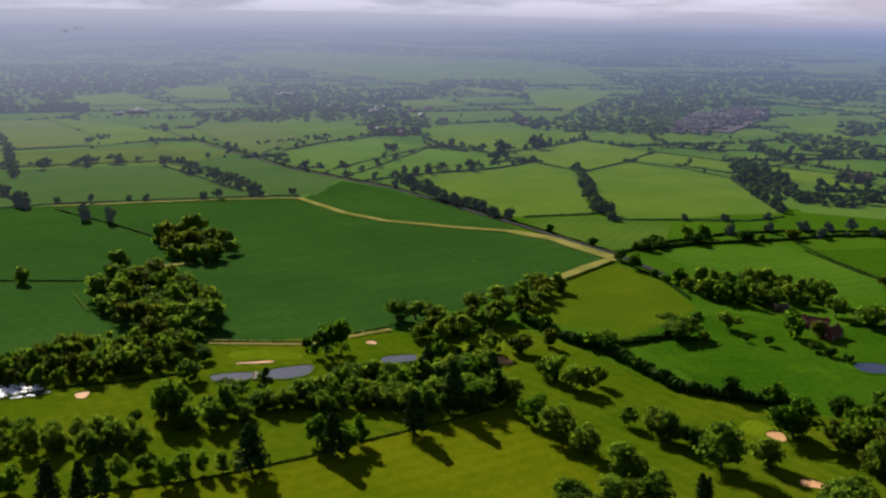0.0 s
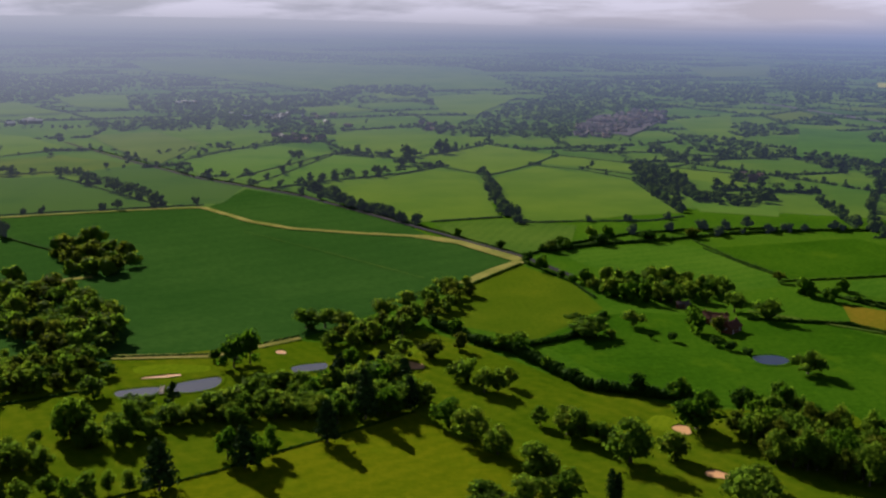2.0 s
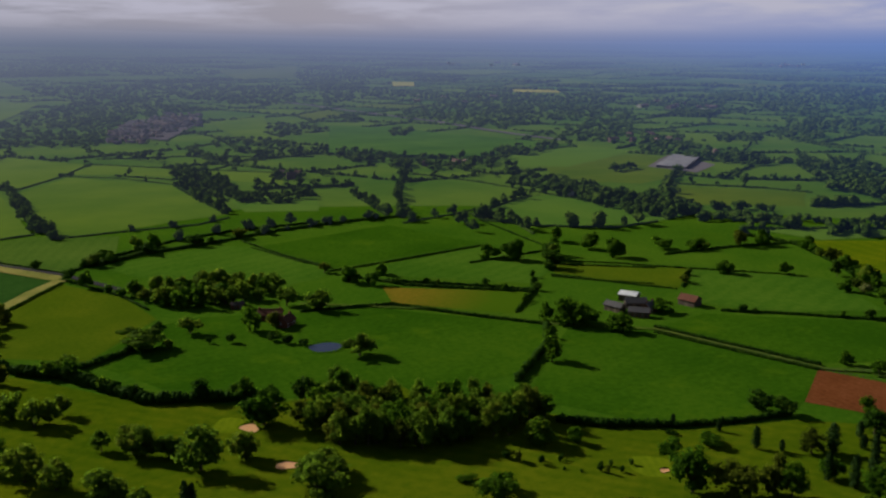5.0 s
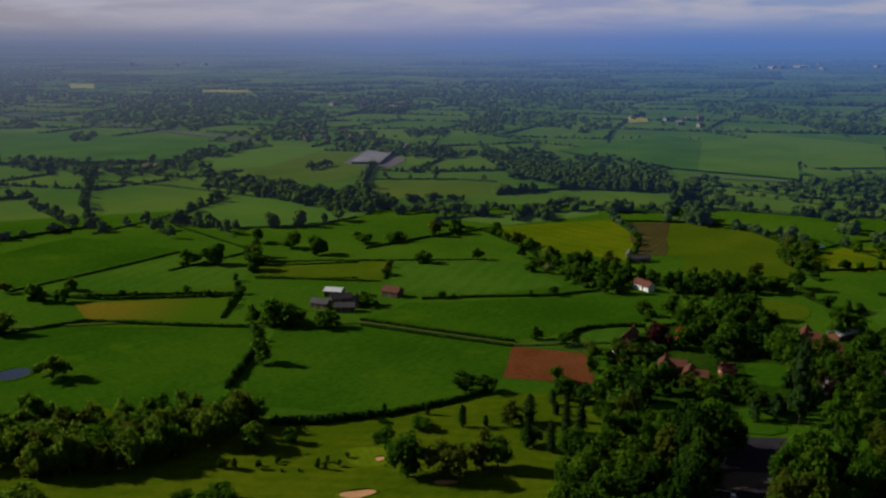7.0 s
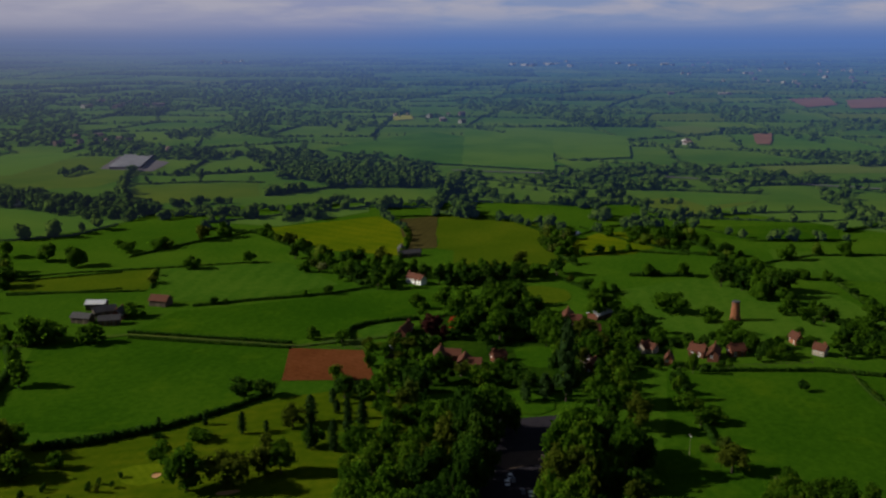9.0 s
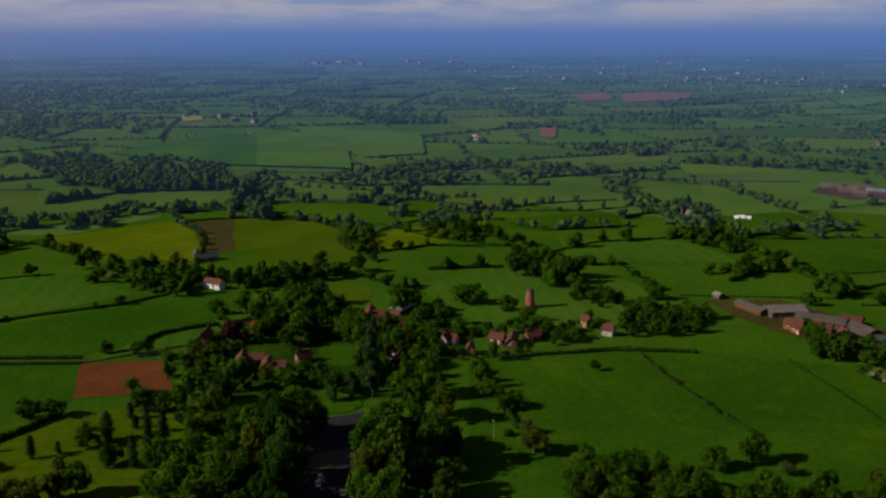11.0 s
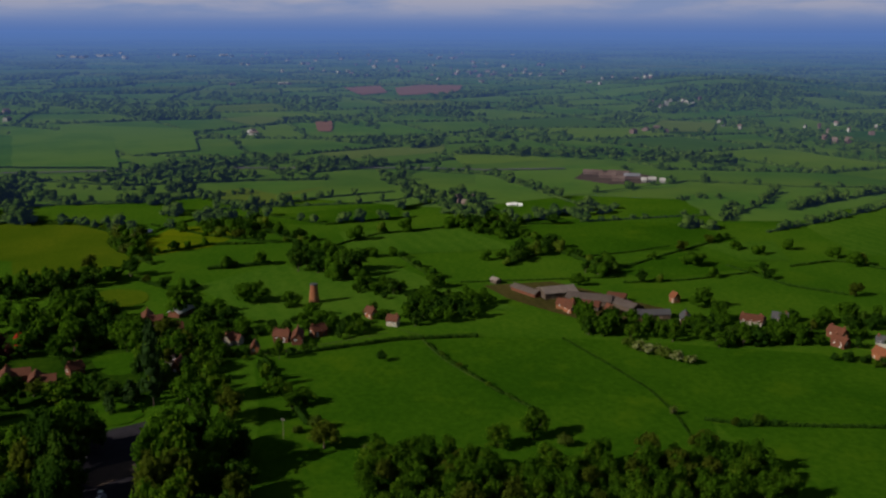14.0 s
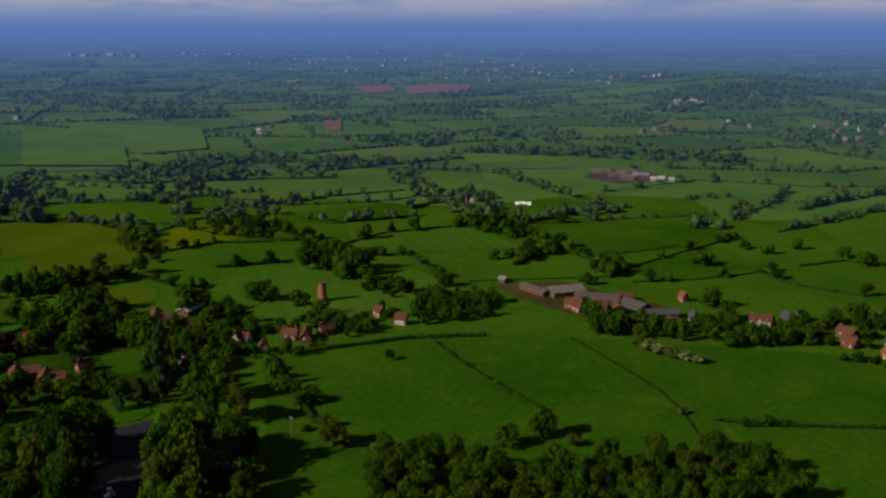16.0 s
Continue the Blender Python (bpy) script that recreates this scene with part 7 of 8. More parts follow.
# ---- buildings ----
tower_mill(524.5, 73.7, 10.4, 3.0, 2.0)
house(425.0, 225.3, 12, 16.8, 5.2, wall='brick', chimneys=2, h=3.2, label='red brick house with clay tile roof behind a copper beech')
house(394.4, 190.5, 20, 14.3, 5.9, wall='brick', chimneys=2, wing=(4, 7, 8), label='long red brick house with steep tiled gables')
house(392.9, 176.6, 20, 9.2, 5.9, wall='brick', chimneys=1, wing=(-2, 6, 6), label='red brick house with a tiled cross gable')
house(406.5, 164.9, -40, 6.7, 4.8, wall='brick', chimneys=1, label='small red brick lodge with tiled roof')
barn(391.4, 215.8, 35, 7.6, 5.3, h=3.5, rise=2.0, wall='boards', roof='white_sheet', label='small shed with a white sheet roof', bays=2)
house(525.0, 269.5, -108, 13.0, 5.4, wall='white', roof='tile', chimneys=1, h=3.6, label='white painted cottage with a brown roof at a wood edge')
barn(592.0, 309.0, -40, 15.0, 6.0, h=3.0, rise=1.8, wall='boards', roof='slate', label='low dark barn with a grey slate roof beside ploughed land', bays=4)
house(600.0, 320.0, 30, 8.0, 5.0, wall='cream', roof='slate', chimneys=1, label='small pale cottage with a slate roof beside ploughed land')
house(540.7, 294.8, 40, 6.7, 4.4, wall='cream', roof='slate', label='pale cottage with a slate roof half hidden by trees')
house(485.0, 156.4, 15, 13.4, 5.9, wall='brick', chimneys=3, wing=(-4, 6, 6), label='large old brick house with several tall chimneys')
barn(499.0, 142.2, -20, 13.7, 6.8, h=3.2, rise=1.8, wall='brick', roof='white_sheet', label='broad brick hall with a pale grey roof', bays=4)
house(467.2, 136.0, -60, 5.9, 4.4, wall='orange_brick', chimneys=1, label='orange brick cottage with tiled roof')
house(449.1, 105.0, -20, 6.7, 4.4, wall='cream', chimneys=1, wing=(2, 5, 4), label='white rendered house with brown tiled gable')
house(436.5, 90.3, 10, 5.9, 3.7, wall='orange_brick', roof='tile', chimneys=1, label='low orange brick cottage with red tiled roof')
house(455.2, 80.4, 80, 7.6, 5.2, wall='brick', chimneys=2, label='gabled brick cottage with tiled roof and tall chimney')
house(454.6, 72.6, 5, 12.6, 5.2, wall='brick', chimneys=2, label='row of red brick cottages with tiled roof')
house(463.8, 63.7, -50, 7.6, 5.2, wall='brick', chimneys=1, label='brick cottage with a steep orange tiled roof', roof='tile')
house(495.4, 39.4, 40, 6.7, 4.4, wall='orange_brick', chimneys=1, label='orange brick cottage among hedges')
house(481.6, 26.7, 70, 5.9, 4.4, wall='cream', chimneys=1, label='cream gabled cottage with tiled roof')
house(413.8, 120.6, 0, 9.2, 4.4, wall='brick', chimneys=0, label='low brick outbuilding beside the lane', h=3.2, rise=2.0, floors=1)
barn(545.0, -48.5, 35, 22.0, 6.2, wall='brick', roof='sheet', h=2.6, rise=1.6, label='long low red brick barn with grey sheet roof', bays=8)
barn(540.0, -65.5, -72, 20.0, 13.0, wall='boards', roof='fawn_sheet', h=3.8, rise=2.2, label='wide cattle shed with a pale fawn sheet roof', bays=6)
barn(525.0, -82.5, 70, 25.0, 9.5, wall='boards', roof='sheet', h=3.2, rise=2.6, label='large dark barn with brown sheet roof', bays=6)
barn(514.0, -79.0, 68, 15.0, 6.4, wall='boards', roof='tile', h=2.8, rise=2.2, label='dark barn range with brown tiled roof', bays=4)
barn(514.5, -100.5, 30, 21.0, 8.4, wall='boards', roof='sheet', h=3.0, rise=2.0, label='dark farm shed with rusty sheet roof', bays=6)
barn(497.5, -112.0, -87, 18.0, 7.6, wall='boards', roof='slate', h=2.8, rise=1.7, label='dark timber shed with slate grey roof', bays=5)
barn(531.0, -99.0, 64, 10.0, 5.0, wall='boards', roof='tile', h=2.8, rise=1.8, label='low dark timber stable with tiled roof', bays=3)
barn(569.0, -31.5, 35, 6.0, 4.0, wall='boards', roof='fawn_sheet', h=2.4, rise=1.2, label='small field shed with a pale roof', bays=2)
house(513.0, -67.5, 63, 9.5, 5.6, wall='orange_brick', roof='tile', chimneys=1, label='red brick farm cottage with tiled roof')
house(506.4, -69.1, 30, 6.7, 4.4, wall='orange_brick', chimneys=1, label='small orange brick farm cottage')
house(502.0, -90.1, 20, 5.9, 3.7, wall='orange_brick', chimneys=0, label='small orange brick outbuilding')
house(528.0, -131.5, 20, 5.0, 4.0, wall='orange_brick', roof='clay', chimneys=0, label='small bright orange brick building with steep roof')
house(487.4, -127.6, -10, 10.1, 5.2, wall='brick', roof='slate', chimneys=1, label='brick farmhouse with slate roof')
house(485.5, -162.0, 66, 11.0, 5.6, h=2.8, wall='cream', chimneys=2, wing=(-4, 5, 4), label='white farmhouse with brown tiled roof and two chimneys')
house(487.5, -177.5, 67, 7.6, 5.0, wall='cream', roof='slate', chimneys=1, label='pale cottage with slate roof')
house(462.5, -198.0, 29, 9.4, 4.8, wall='brick', chimneys=2, label='brick cottage with tiled roof')
house(448.5, -194.0, 30, 7.6, 4.8, h=2.9, wall='brick', roof='tile', chimneys=2, label='brick house with red tiled roof beside a lane')
house(449.0, -215.0, 72, 6.2, 4.4, h=2.8, wall='render', chimneys=2, label='white gabled house with slate roof', roof='slate')
house(428.0, -206.0, 11, 11.5, 4.6, wall='orange_brick', roof='clay', chimneys=0, h=3.2, rise=2.6, label='long low building with orange tiled roof', floors=1)
barn(394.0, 408.0, -63, 10.5, 8.0, wall='boards', roof='white_sheet', h=4.0, rise=1.4, label='open barn with a pale grey sheet roof', bays=3)
barn(371.0, 395.5, -78, 11.0, 6.0, wall='boards', roof='slate', h=3.4, rise=1.9, label='dark old barn with slate roof')
barn(374.0, 379.0, -50, 11.0, 5.6, wall='brick', roof='slate', h=3.4, rise=1.9, label='brick farm range with slate roof')
barn(385.5, 394.0, -30, 12.0, 6.4, wall='boards', roof='slate', h=3.6, rise=2.2, label='dark barn with slate roof beside an open barn', bays=4)
house(385.7, 383.0, 20, 9.4, 5.8, wall='brick', roof='slate', chimneys=2, label='brick farmhouse with slate roof')
barn(416.5, 381.0, -79, 11.0, 7.6, wall='boards', roof='tile', h=3.6, rise=2.4, label='dark barn with steep brown roof', bays=3)
house(197.2, 486.0, -30, 13.4, 6.7, wall='brick', roof='tile', chimneys=2, wing=(3, 6, 6), label='large red brick country house among trees')
house(199.6, 469.5, 40, 10.9, 5.9, wall='brick', roof='tile', chimneys=2, label='red brick wing of a country house')
barn(189.8, 517.1, 0, 6.8, 3.8, wall='brick', roof='sheet', h=3, rise=1, label='small grey roofed outbuilding among trees', bays=2)
# ---- golf course ----
bunker(-85.9, 425.7, 7.8, 2.0, 11)
bunker(-151.9, 383.1, 3.4, 3.4, 22)
bunker(-34.8, 456.0, 2.5, 3.2, 4)
bunker(129.0, 344.1, 3.7, 4.3, -21)
bunker(127.5, 303.8, 3.8, 3.6, -23)
bunker(27.7, 429.9, 5.4, 5.7, -4)
bunker(239.8, 195.8, 3.6, 1.9, -51)
bunker(214.3, 213.6, 5.6, 3.1, -45)
bunker(239.7, 226.8, 1.5, 2.1, -47)
pond([(-103.2, 406.5), (-96.9, 410.3), (-87.1, 411.9), (-83.6, 409.7), (-85.5, 403.9), (-91.9, 398.8), (-98.3, 399.4)], 'long golf course pond reflecting pale sky')
pond([(-81.6, 409.8), (-77.5, 415.8), (-67.9, 420.5), (-59.8, 422.2), (-59.1, 413.1), (-63.4, 407.1), (-73.0, 404.1)], 'golf course pond reflecting pale sky')
pond([(-204.0, 389.6), (-191.4, 393.9), (-181.3, 393.3), (-167.8, 388.8), (-168.1, 384.8), (-177.8, 379.5), (-198.4, 377.9)], 'golf course pond with white churned water')
pond([(-28.1, 433.1), (-21.8, 436.4), (-12.4, 437.4), (-12.7, 429.3), (-21.3, 426.7), (-27.1, 426.7)], 'small golf course pond behind trees')
pond([(192.8, 426.7), (199.3, 429.4), (206.5, 427.7), (209.0, 420.8), (202.3, 415.4), (193.9, 417.5)], 'field pond reflecting blue sky', 'pasture')
pond([(706, 237), (717, 240), (727, 239), (729, 232), (727, 226), (716, 222), (707, 224)], 'small field pond reflecting blue sky', 'pasture')
fountain(-183.8, 386.6)
footbridge(-83.0, 406.8, 95, 9.0)
utility_pole(337.5, 60.5, 8.5, 40)
fence([(432, 87), (449, 56), (467, 27)])
fence([(381, 268), (394, 233)])
car(291.6, 113.4, 20, 'car_white', 'white hatchback parked on the car park asphalt')
car(289.5, 111.5, 23, 'car_dark', 'dark blue hatchback parked on the car park asphalt')
car(286.7, 112.5, 26, 'car_white', 'white hatchback parked on the car park asphalt')
car(282.2, 102.1, 29, 'car_white', 'white hatchback parked on the car park asphalt')
car(282.6, 105.3, 32, 'car_dark', 'dark blue hatchback parked on the car park asphalt')
car(425.3, 125.5, 95, 'car_white', 'white hatchback parked on the village lane')
car(416.0, 124.2, 95, 'car_white', 'white hatchback parked on the village lane')
# ---- far country ----
patch([(-696, 3144), (-426, 3301), (207, 3085), (419, 2821), (433, 2474), (-33, 2416), (-216, 2599), (-579, 2915)], 'far_light', 'backdrop_field', 'huge pale green field with haze painted into it', 'field')
patch([(-111, 2049), (-16, 2104), (60, 1995), (-70, 1891)], 'far_light', 'backdrop_field', 'light green field beside a village', 'field')
patch([(64, 2383), (163, 2406), (159, 2250), (74, 2243)], 'far_light', 'backdrop_field', 'light green far field', 'field')
patch([(189, 2300), (350, 2350), (397, 2261), (250, 1888), (192, 1971)], 'far_light', 'backdrop_field', 'light green far field with trees', 'field')
patch([(1083, 3041), (1398, 3117), (1236, 2756), (1039, 2733)], 'far_pale', 'backdrop_field', 'pale tan far field', 'field')
patch([(-782, 2056), (-701, 2140), (-548, 1944), (-708, 1887)], 'far_light', 'backdrop_field', 'hazy light green far field', 'field')
patch([(-690, 2315), (-486, 2301), (-417, 2026), (-553, 2051)], 'far_light', 'backdrop_field', 'hazy light green far field', 'field')
patch([(-1346, 3231), (-1255, 3336), (-1171, 3158), (-1277, 3104)], 'far_pale', 'backdrop_field', 'hazy pale far field', 'field')
patch([(614, 1773), (745, 1830), (602, 1405), (542, 1402)], 'far_light', 'backdrop_field', 'light green field on a rise', 'field')
patch([(778, 1597), (858, 1505), (911, 1265), (948, 1108), (740, 1067), (581, 1201)], 'far_mid', 'backdrop_field', 'large light green field below a road', 'field')
patch([(740, 1067), (937, 1096), (983, 1012), (775, 919), (723, 951)], 'far_mid', 'backdrop_field', 'light green field with a hedge', 'field')
patch([(1439, 709), (1342, 554), (1110, 363), (1060, 506), (1143, 735)], 'far_mid', 'backdrop_field', 'large smooth green field on a slope', 'field')
patch([(1567, 649), (1492, 388), (1224, 316), (1170, 383)], 'far_mid', 'backdrop_field', 'green field on a slope', 'field')
patch([(1586, 2141), (1672, 2038), (1636, 1980), (1547, 2065)], 'far_yellow', 'backdrop_field', 'yellow flowering rape field', 'field')
patch([(1424, 2499), (1474, 2460), (1407, 2342), (1359, 2379)], 'far_yellow', 'backdrop_field', 'small yellow flowering field', 'field')
patch([(1673, 909), (1715, 889), (1640, 844), (1598, 863)], 'far_yellow', 'backdrop_field', 'small yellow flowering field', 'field')
patch([(2359, 246), (2427, 161), (2244, 132), (2172, 189)], 'far_soil', 'backdrop_field', 'red brown bare soil field', 'field')
patch([(2365, 123), (2459, 56), (2432, -43), (2232, -33), (2174, 101)], 'far_soil', 'backdrop_field', 'red brown bare soil field', 'field')
patch([(1663, 388), (1715, 340), (1675, 264), (1556, 309)], 'far_pale', 'backdrop_field', 'yellow green far field', 'field')
patch([(1617, 217), (1637, 191), (1461, 171), (1460, 192)], 'far_soil', 'backdrop_field', 'small red brown soil field', 'field')
patch([(1205, 163), (1266, 67), (1306, 0), (1218, 0), (1151, 115)], 'far_pale', 'backdrop_field', 'pale mown field', 'field')
patch([(1207, -7), (1219, -94), (1137, -128), (1102, -20)], 'far_light', 'backdrop_field', 'light green field', 'field')
patch([(1496, 673), (1432, 494), (1062, 363), (1061, 481)], 'far_mid', 'backdrop_field', 'smooth green field', 'field')
patch([(1655, -369), (1605, -453), (1468, -406), (1467, -311)], 'far_pale', 'backdrop_field', 'pale field below a hill', 'field')
patch([(943, 207), (972, 167), (943, 117), (893, 159)], 'bright', 'backdrop_field', 'light green pasture', 'field')
patch([(1065, -32), (1113, -185), (945, -231), (894, -123), (927, -33)], 'bright', 'backdrop_field', 'light green pasture below a farm', 'field')
patch([(388, 1626), (489, 1873), (633, 1914), (567, 1725), (450, 1511)], 'far_yard', 'backdrop_field', 'dense park of grey roofed cabins', 'field')
patch([(859, 867), (971, 944), (946, 835), (867, 793)], 'far_yard', 'backdrop_field', 'grey glasshouse yard', 'field')
far_wood([(-1238, 2683), (-944, 2834), (-705, 2613), (-599, 2754), (-385, 2711), (-354, 2598), (-538, 2471), (-661, 2161), (-788, 2093), (-758, 1863), (-839, 1801)], gap=17, h=12)
far_wood([(-498, 2283), (-327, 2395), (-204, 2267), (-47, 2332), (60, 2288), (44, 2139), (-116, 2108), (-134, 1995), (-170, 1883), (-258, 1877), (-435, 1988)], gap=15, h=12)
far_wood([(-474, 1780), (-390, 1825), (-213, 1870), (-35, 1729), (-4, 1637), (-32, 1577), (-110, 1633), (-155, 1707), (-383, 1654)], gap=15, h=12)
far_wood([(-43, 2469), (8, 2553), (215, 2556), (217, 2403), (140, 2292), (49, 2392), (-33, 2260)], gap=14, h=12)
far_wood([(210, 1749), (307, 1987), (483, 2278), (667, 2273), (583, 1941), (505, 1901), (433, 1778), (360, 1515), (314, 1463), (223, 1549), (141, 1546), (148, 1735)], gap=15, h=12)
far_wood([(405, 2639), (634, 2705), (917, 2618), (1094, 2470), (917, 2039), (790, 2105), (767, 2219), (713, 2296), (515, 2304)], gap=17, h=12)
far_wood([(48, 3315), (374, 3165), (731, 3127), (1010, 2891), (1085, 3009), (880, 3358), (405, 3432)], gap=22, h=12)
far_wood([(-448, 3305), (9, 3307), (370, 3129), (383, 3241), (10, 3464), (-468, 3452)], gap=22, h=12)
far_wood([(-1395, 3034), (-1041, 3025), (-695, 3041), (-724, 3174), (-1108, 3223), (-1495, 3257)], gap=24, h=12)
far_wood([(-314, 1823), (-168, 1855), (-163, 1928), (-336, 1954)], gap=14, h=12)
belt([(-709, 1516), (-596, 1311), (-453, 1009)], 7.2, 13, 15, 1)
belt([(-426, 1099), (-408, 1140)], 7.2, 12, 14, 1)
belt([(-507, 1365), (-487, 1402)], 10, 13, 15, 1)
belt([(-472, 1098), (-456, 1108)], 7.2, 13, 14, 1)
belt([(-334, 1143), (-300, 1115), (-266, 1057)], 7.2, 12, 13, 1)
belt([(-260, 1058), (-223, 1005), (-178, 923)], 8, 12, 13, 1)
belt([(-253, 1324), (-222, 1374), (-183, 1327)], 12, 11, 12, 1)
belt([(-197, 1398), (-164, 1431)], 10, 13, 15, 1)
belt([(-44, 1000), (-19, 944), (-2, 908)], 6.4, 15, 17, 1)
belt([(3, 871), (28, 842), (46, 801)], 7.2, 14, 15, 1)
belt([(-40, 1053), (-15, 1073), (10, 1098), (37, 1113), (56, 1112)], 13, 13, 16, 1)
belt([(-70, 1261), (-62, 1278)], 14, 17, 20, 1)
belt([(59, 1173), (85, 1192)], 14, 20, 24, 1)
belt([(126, 1334), (142, 1336)], 12, 18, 20, 1)
belt([(152, 1067), (147, 986), (139, 880), (137, 819)], 7.2, 14, 15, 1)
belt([(307, 1432), (320, 1342), (350, 1276), (370, 1241)], 13, 13, 15, 1)
belt([(436, 1347), (427, 1261), (425, 1172)], 8.8, 15, 17, 1)
far_wood([(516, 1486), (600, 1476), (584, 1356), (606, 1337), (571, 1252), (498, 1230), (483, 1370)], gap=14, h=12)
far_wood([(647, 1600), (705, 1702), (735, 1650), (793, 1681), (739, 1546), (652, 1467), (614, 1487)], gap=14, h=12)
far_wood([(838, 1726), (876, 1779), (920, 1747), (866, 1635)], gap=13, h=12)
far_wood([(798, 1420), (877, 1519), (902, 1513), (840, 1400), (780, 1352)], gap=13, h=12)
far_wood([(590, 1274), (603, 1214), (608, 1130), (612, 1063), (640, 1042), (662, 999), (655, 941), (658, 899), (634, 866), (635, 959), (589, 1025), (575, 1097), (566, 1205)], gap=13, h=12)
far_wood([(971, 1747), (1136, 1841), (1202, 1721), (1335, 1692), (1477, 1663), (1451, 1506), (1138, 1194), (1007, 1134), (990, 1197), (1016, 1304), (1162, 1340), (1249, 1440), (1136, 1511), (1024, 1379), (1002, 1508), (964, 1626)], gap=15, h=12)
far_wood([(1314, 2076), (1470, 2102), (1668, 1879), (1564, 1681), (1413, 1591), (1202, 1721), (1161, 1835)], gap=16, h=12)
far_wood([(1109, 2340), (1294, 2321), (1375, 2170), (1267, 2001), (1201, 2157), (965, 2012)], gap=17, h=12)
far_wood([(1284, 2899), (1542, 3110), (1654, 2960), (1485, 2627), (1270, 2533), (1206, 2688)], gap=19, h=12)
far_wood([(936, 1105), (842, 1068), (734, 1003), (668, 971), (658, 993), (746, 1044), (882, 1133), (986, 1178)], gap=13, h=12)
far_wood([(1099, 1153), (1195, 1142), (1100, 1027), (1077, 894), (991, 822), (959, 853), (978, 1002)], gap=14, h=12)
far_wood([(690, 931), (687, 851), (686, 772), (684, 708), (688, 664), (657, 638), (645, 684), (641, 758), (632, 822), (637, 859)], gap=12, h=12)
far_wood([(674, 650), (697, 619), (706, 584), (665, 550), (627, 557), (640, 603)], gap=12, h=12)
belt([(683, 669), (772, 746), (867, 822)], 7.2, 13, 14, 1)
belt([(791, 857), (819, 864), (838, 863)], 7.2, 14, 15, 1)
far_wood([(1230, 1086), (1318, 1095), (1286, 1032), (1212, 984), (1144, 1008)], gap=13, h=12)
far_wood([(1370, 1088), (1509, 1105), (1350, 975), (1251, 947), (1267, 999)], gap=13, h=12)
far_wood([(1009, 888), (1086, 902), (1034, 819), (970, 777), (957, 837)], gap=13, h=12)
far_wood([(1052, 829), (1106, 798), (1101, 705), (1054, 666), (992, 665), (986, 630), (885, 578), (872, 612), (937, 674), (1000, 765)], gap=13, h=12)
far_wood([(927, 603), (1000, 631), (1032, 570), (1025, 505), (979, 488), (937, 454), (912, 477), (944, 544), (939, 585), (878, 567)], gap=12, h=10)
far_wood([(1092, 682), (1116, 633), (1068, 554), (1058, 518), (1008, 503), (1032, 570), (1058, 637)], gap=12, h=10)
far_wood([(1732, 1736), (1767, 1577), (1690, 1407), (1589, 1322), (1581, 1477), (1575, 1615)], gap=16, h=12)
far_wood([(2192, 1828), (2248, 1632), (2153, 1357), (1935, 1054), (1757, 979), (1826, 1176), (1663, 1247), (1690, 1407)], gap=18, h=12)
far_wood([(1574, 1251), (1693, 1129), (1658, 1005), (1522, 846), (1394, 843), (1506, 1003), (1436, 1114)], gap=17, h=12)
belt([(645, 567), (659, 545), (678, 534), (702, 522), (709, 499)], 7.2, 11, 12, 1)
belt([(695, 596), (715, 585), (725, 566)], 7.2, 12, 13, 1)
belt([(669, 465), (706, 482), (708, 472), (685, 448)], 6.4, 18, 17, 1)
belt([(741, 481), (775, 481), (776, 454)], 7.2, 12, 13, 1)
belt([(753, 422), (773, 427), (760, 410)], 6.4, 16, 15, 1)
belt([(783, 418), (789, 406), (794, 388)], 10, 12, 13, 1)
belt([(813, 1110), (872, 1121)], 12, 9, 10, 1)
far_wood([(341, 992), (337, 1049), (313, 993), (318, 915), (330, 876), (370, 842), (402, 863), (411, 895), (351, 902)], gap=11, h=12)
far_wood([(947, 443), (962, 438), (880, 363), (857, 356), (862, 405)], gap=12, h=12)
far_wood([(807, 380), (818, 365), (750, 327), (747, 353)], gap=12, h=12)
far_wood([(977, 361), (1014, 365), (1044, 326), (1044, 283), (1046, 240), (1028, 187), (998, 194), (989, 268), (979, 341)], gap=12, h=12)
far_wood([(1046, 345), (1094, 315), (1118, 269), (1169, 226), (1168, 184), (1120, 180), (1066, 244), (1035, 299)], gap=12, h=12)
belt([(907, 262), (929, 258), (910, 238)], 6.4, 14, 14, 1)
belt([(870, 274), (891, 274)], 6.4, 18, 15, 1)
belt([(921, 371), (917, 347), (922, 322), (915, 292)], 12, 9, 11, 1)
belt([(880, 239), (888, 205), (899, 175)], 10, 8, 10, 1)
belt([(837, 193), (836, 178), (843, 164), (831, 137)], 7.2, 11, 12, 1)
far_wood([(888, 281), (876, 267), (797, 218), (771, 220), (808, 252)], gap=11, h=13)
far_wood([(1046, 178), (1136, 152), (1138, 99), (1165, 60), (1096, 63), (1063, 118), (1012, 166)], gap=12, h=12)
far_wood([(1322, 122), (1379, 119), (1380, 22), (1460, -11), (1299, -2), (1251, 34), (1298, 66)], gap=13, h=12)
far_wood([(1706, 286), (1651, 142), (1554, 97), (1509, 103), (1619, 177), (1618, 272)], gap=14, h=12)
far_wood([(1983, 332), (1990, 229), (1883, 206), (1856, 311)], gap=14, h=12)
far_wood([(1050, 79), (999, 51), (891, 9), (863, 14), (870, 35), (947, 54)], gap=11, h=12)
far_wood([(802, 8), (834, -9), (822, -31), (809, -45), (768, -38), (759, -52), (777, -81), (812, -128), (849, -154), (829, -153), (792, -130), (754, -74), (744, -37), (773, -11)], gap=11, h=11)
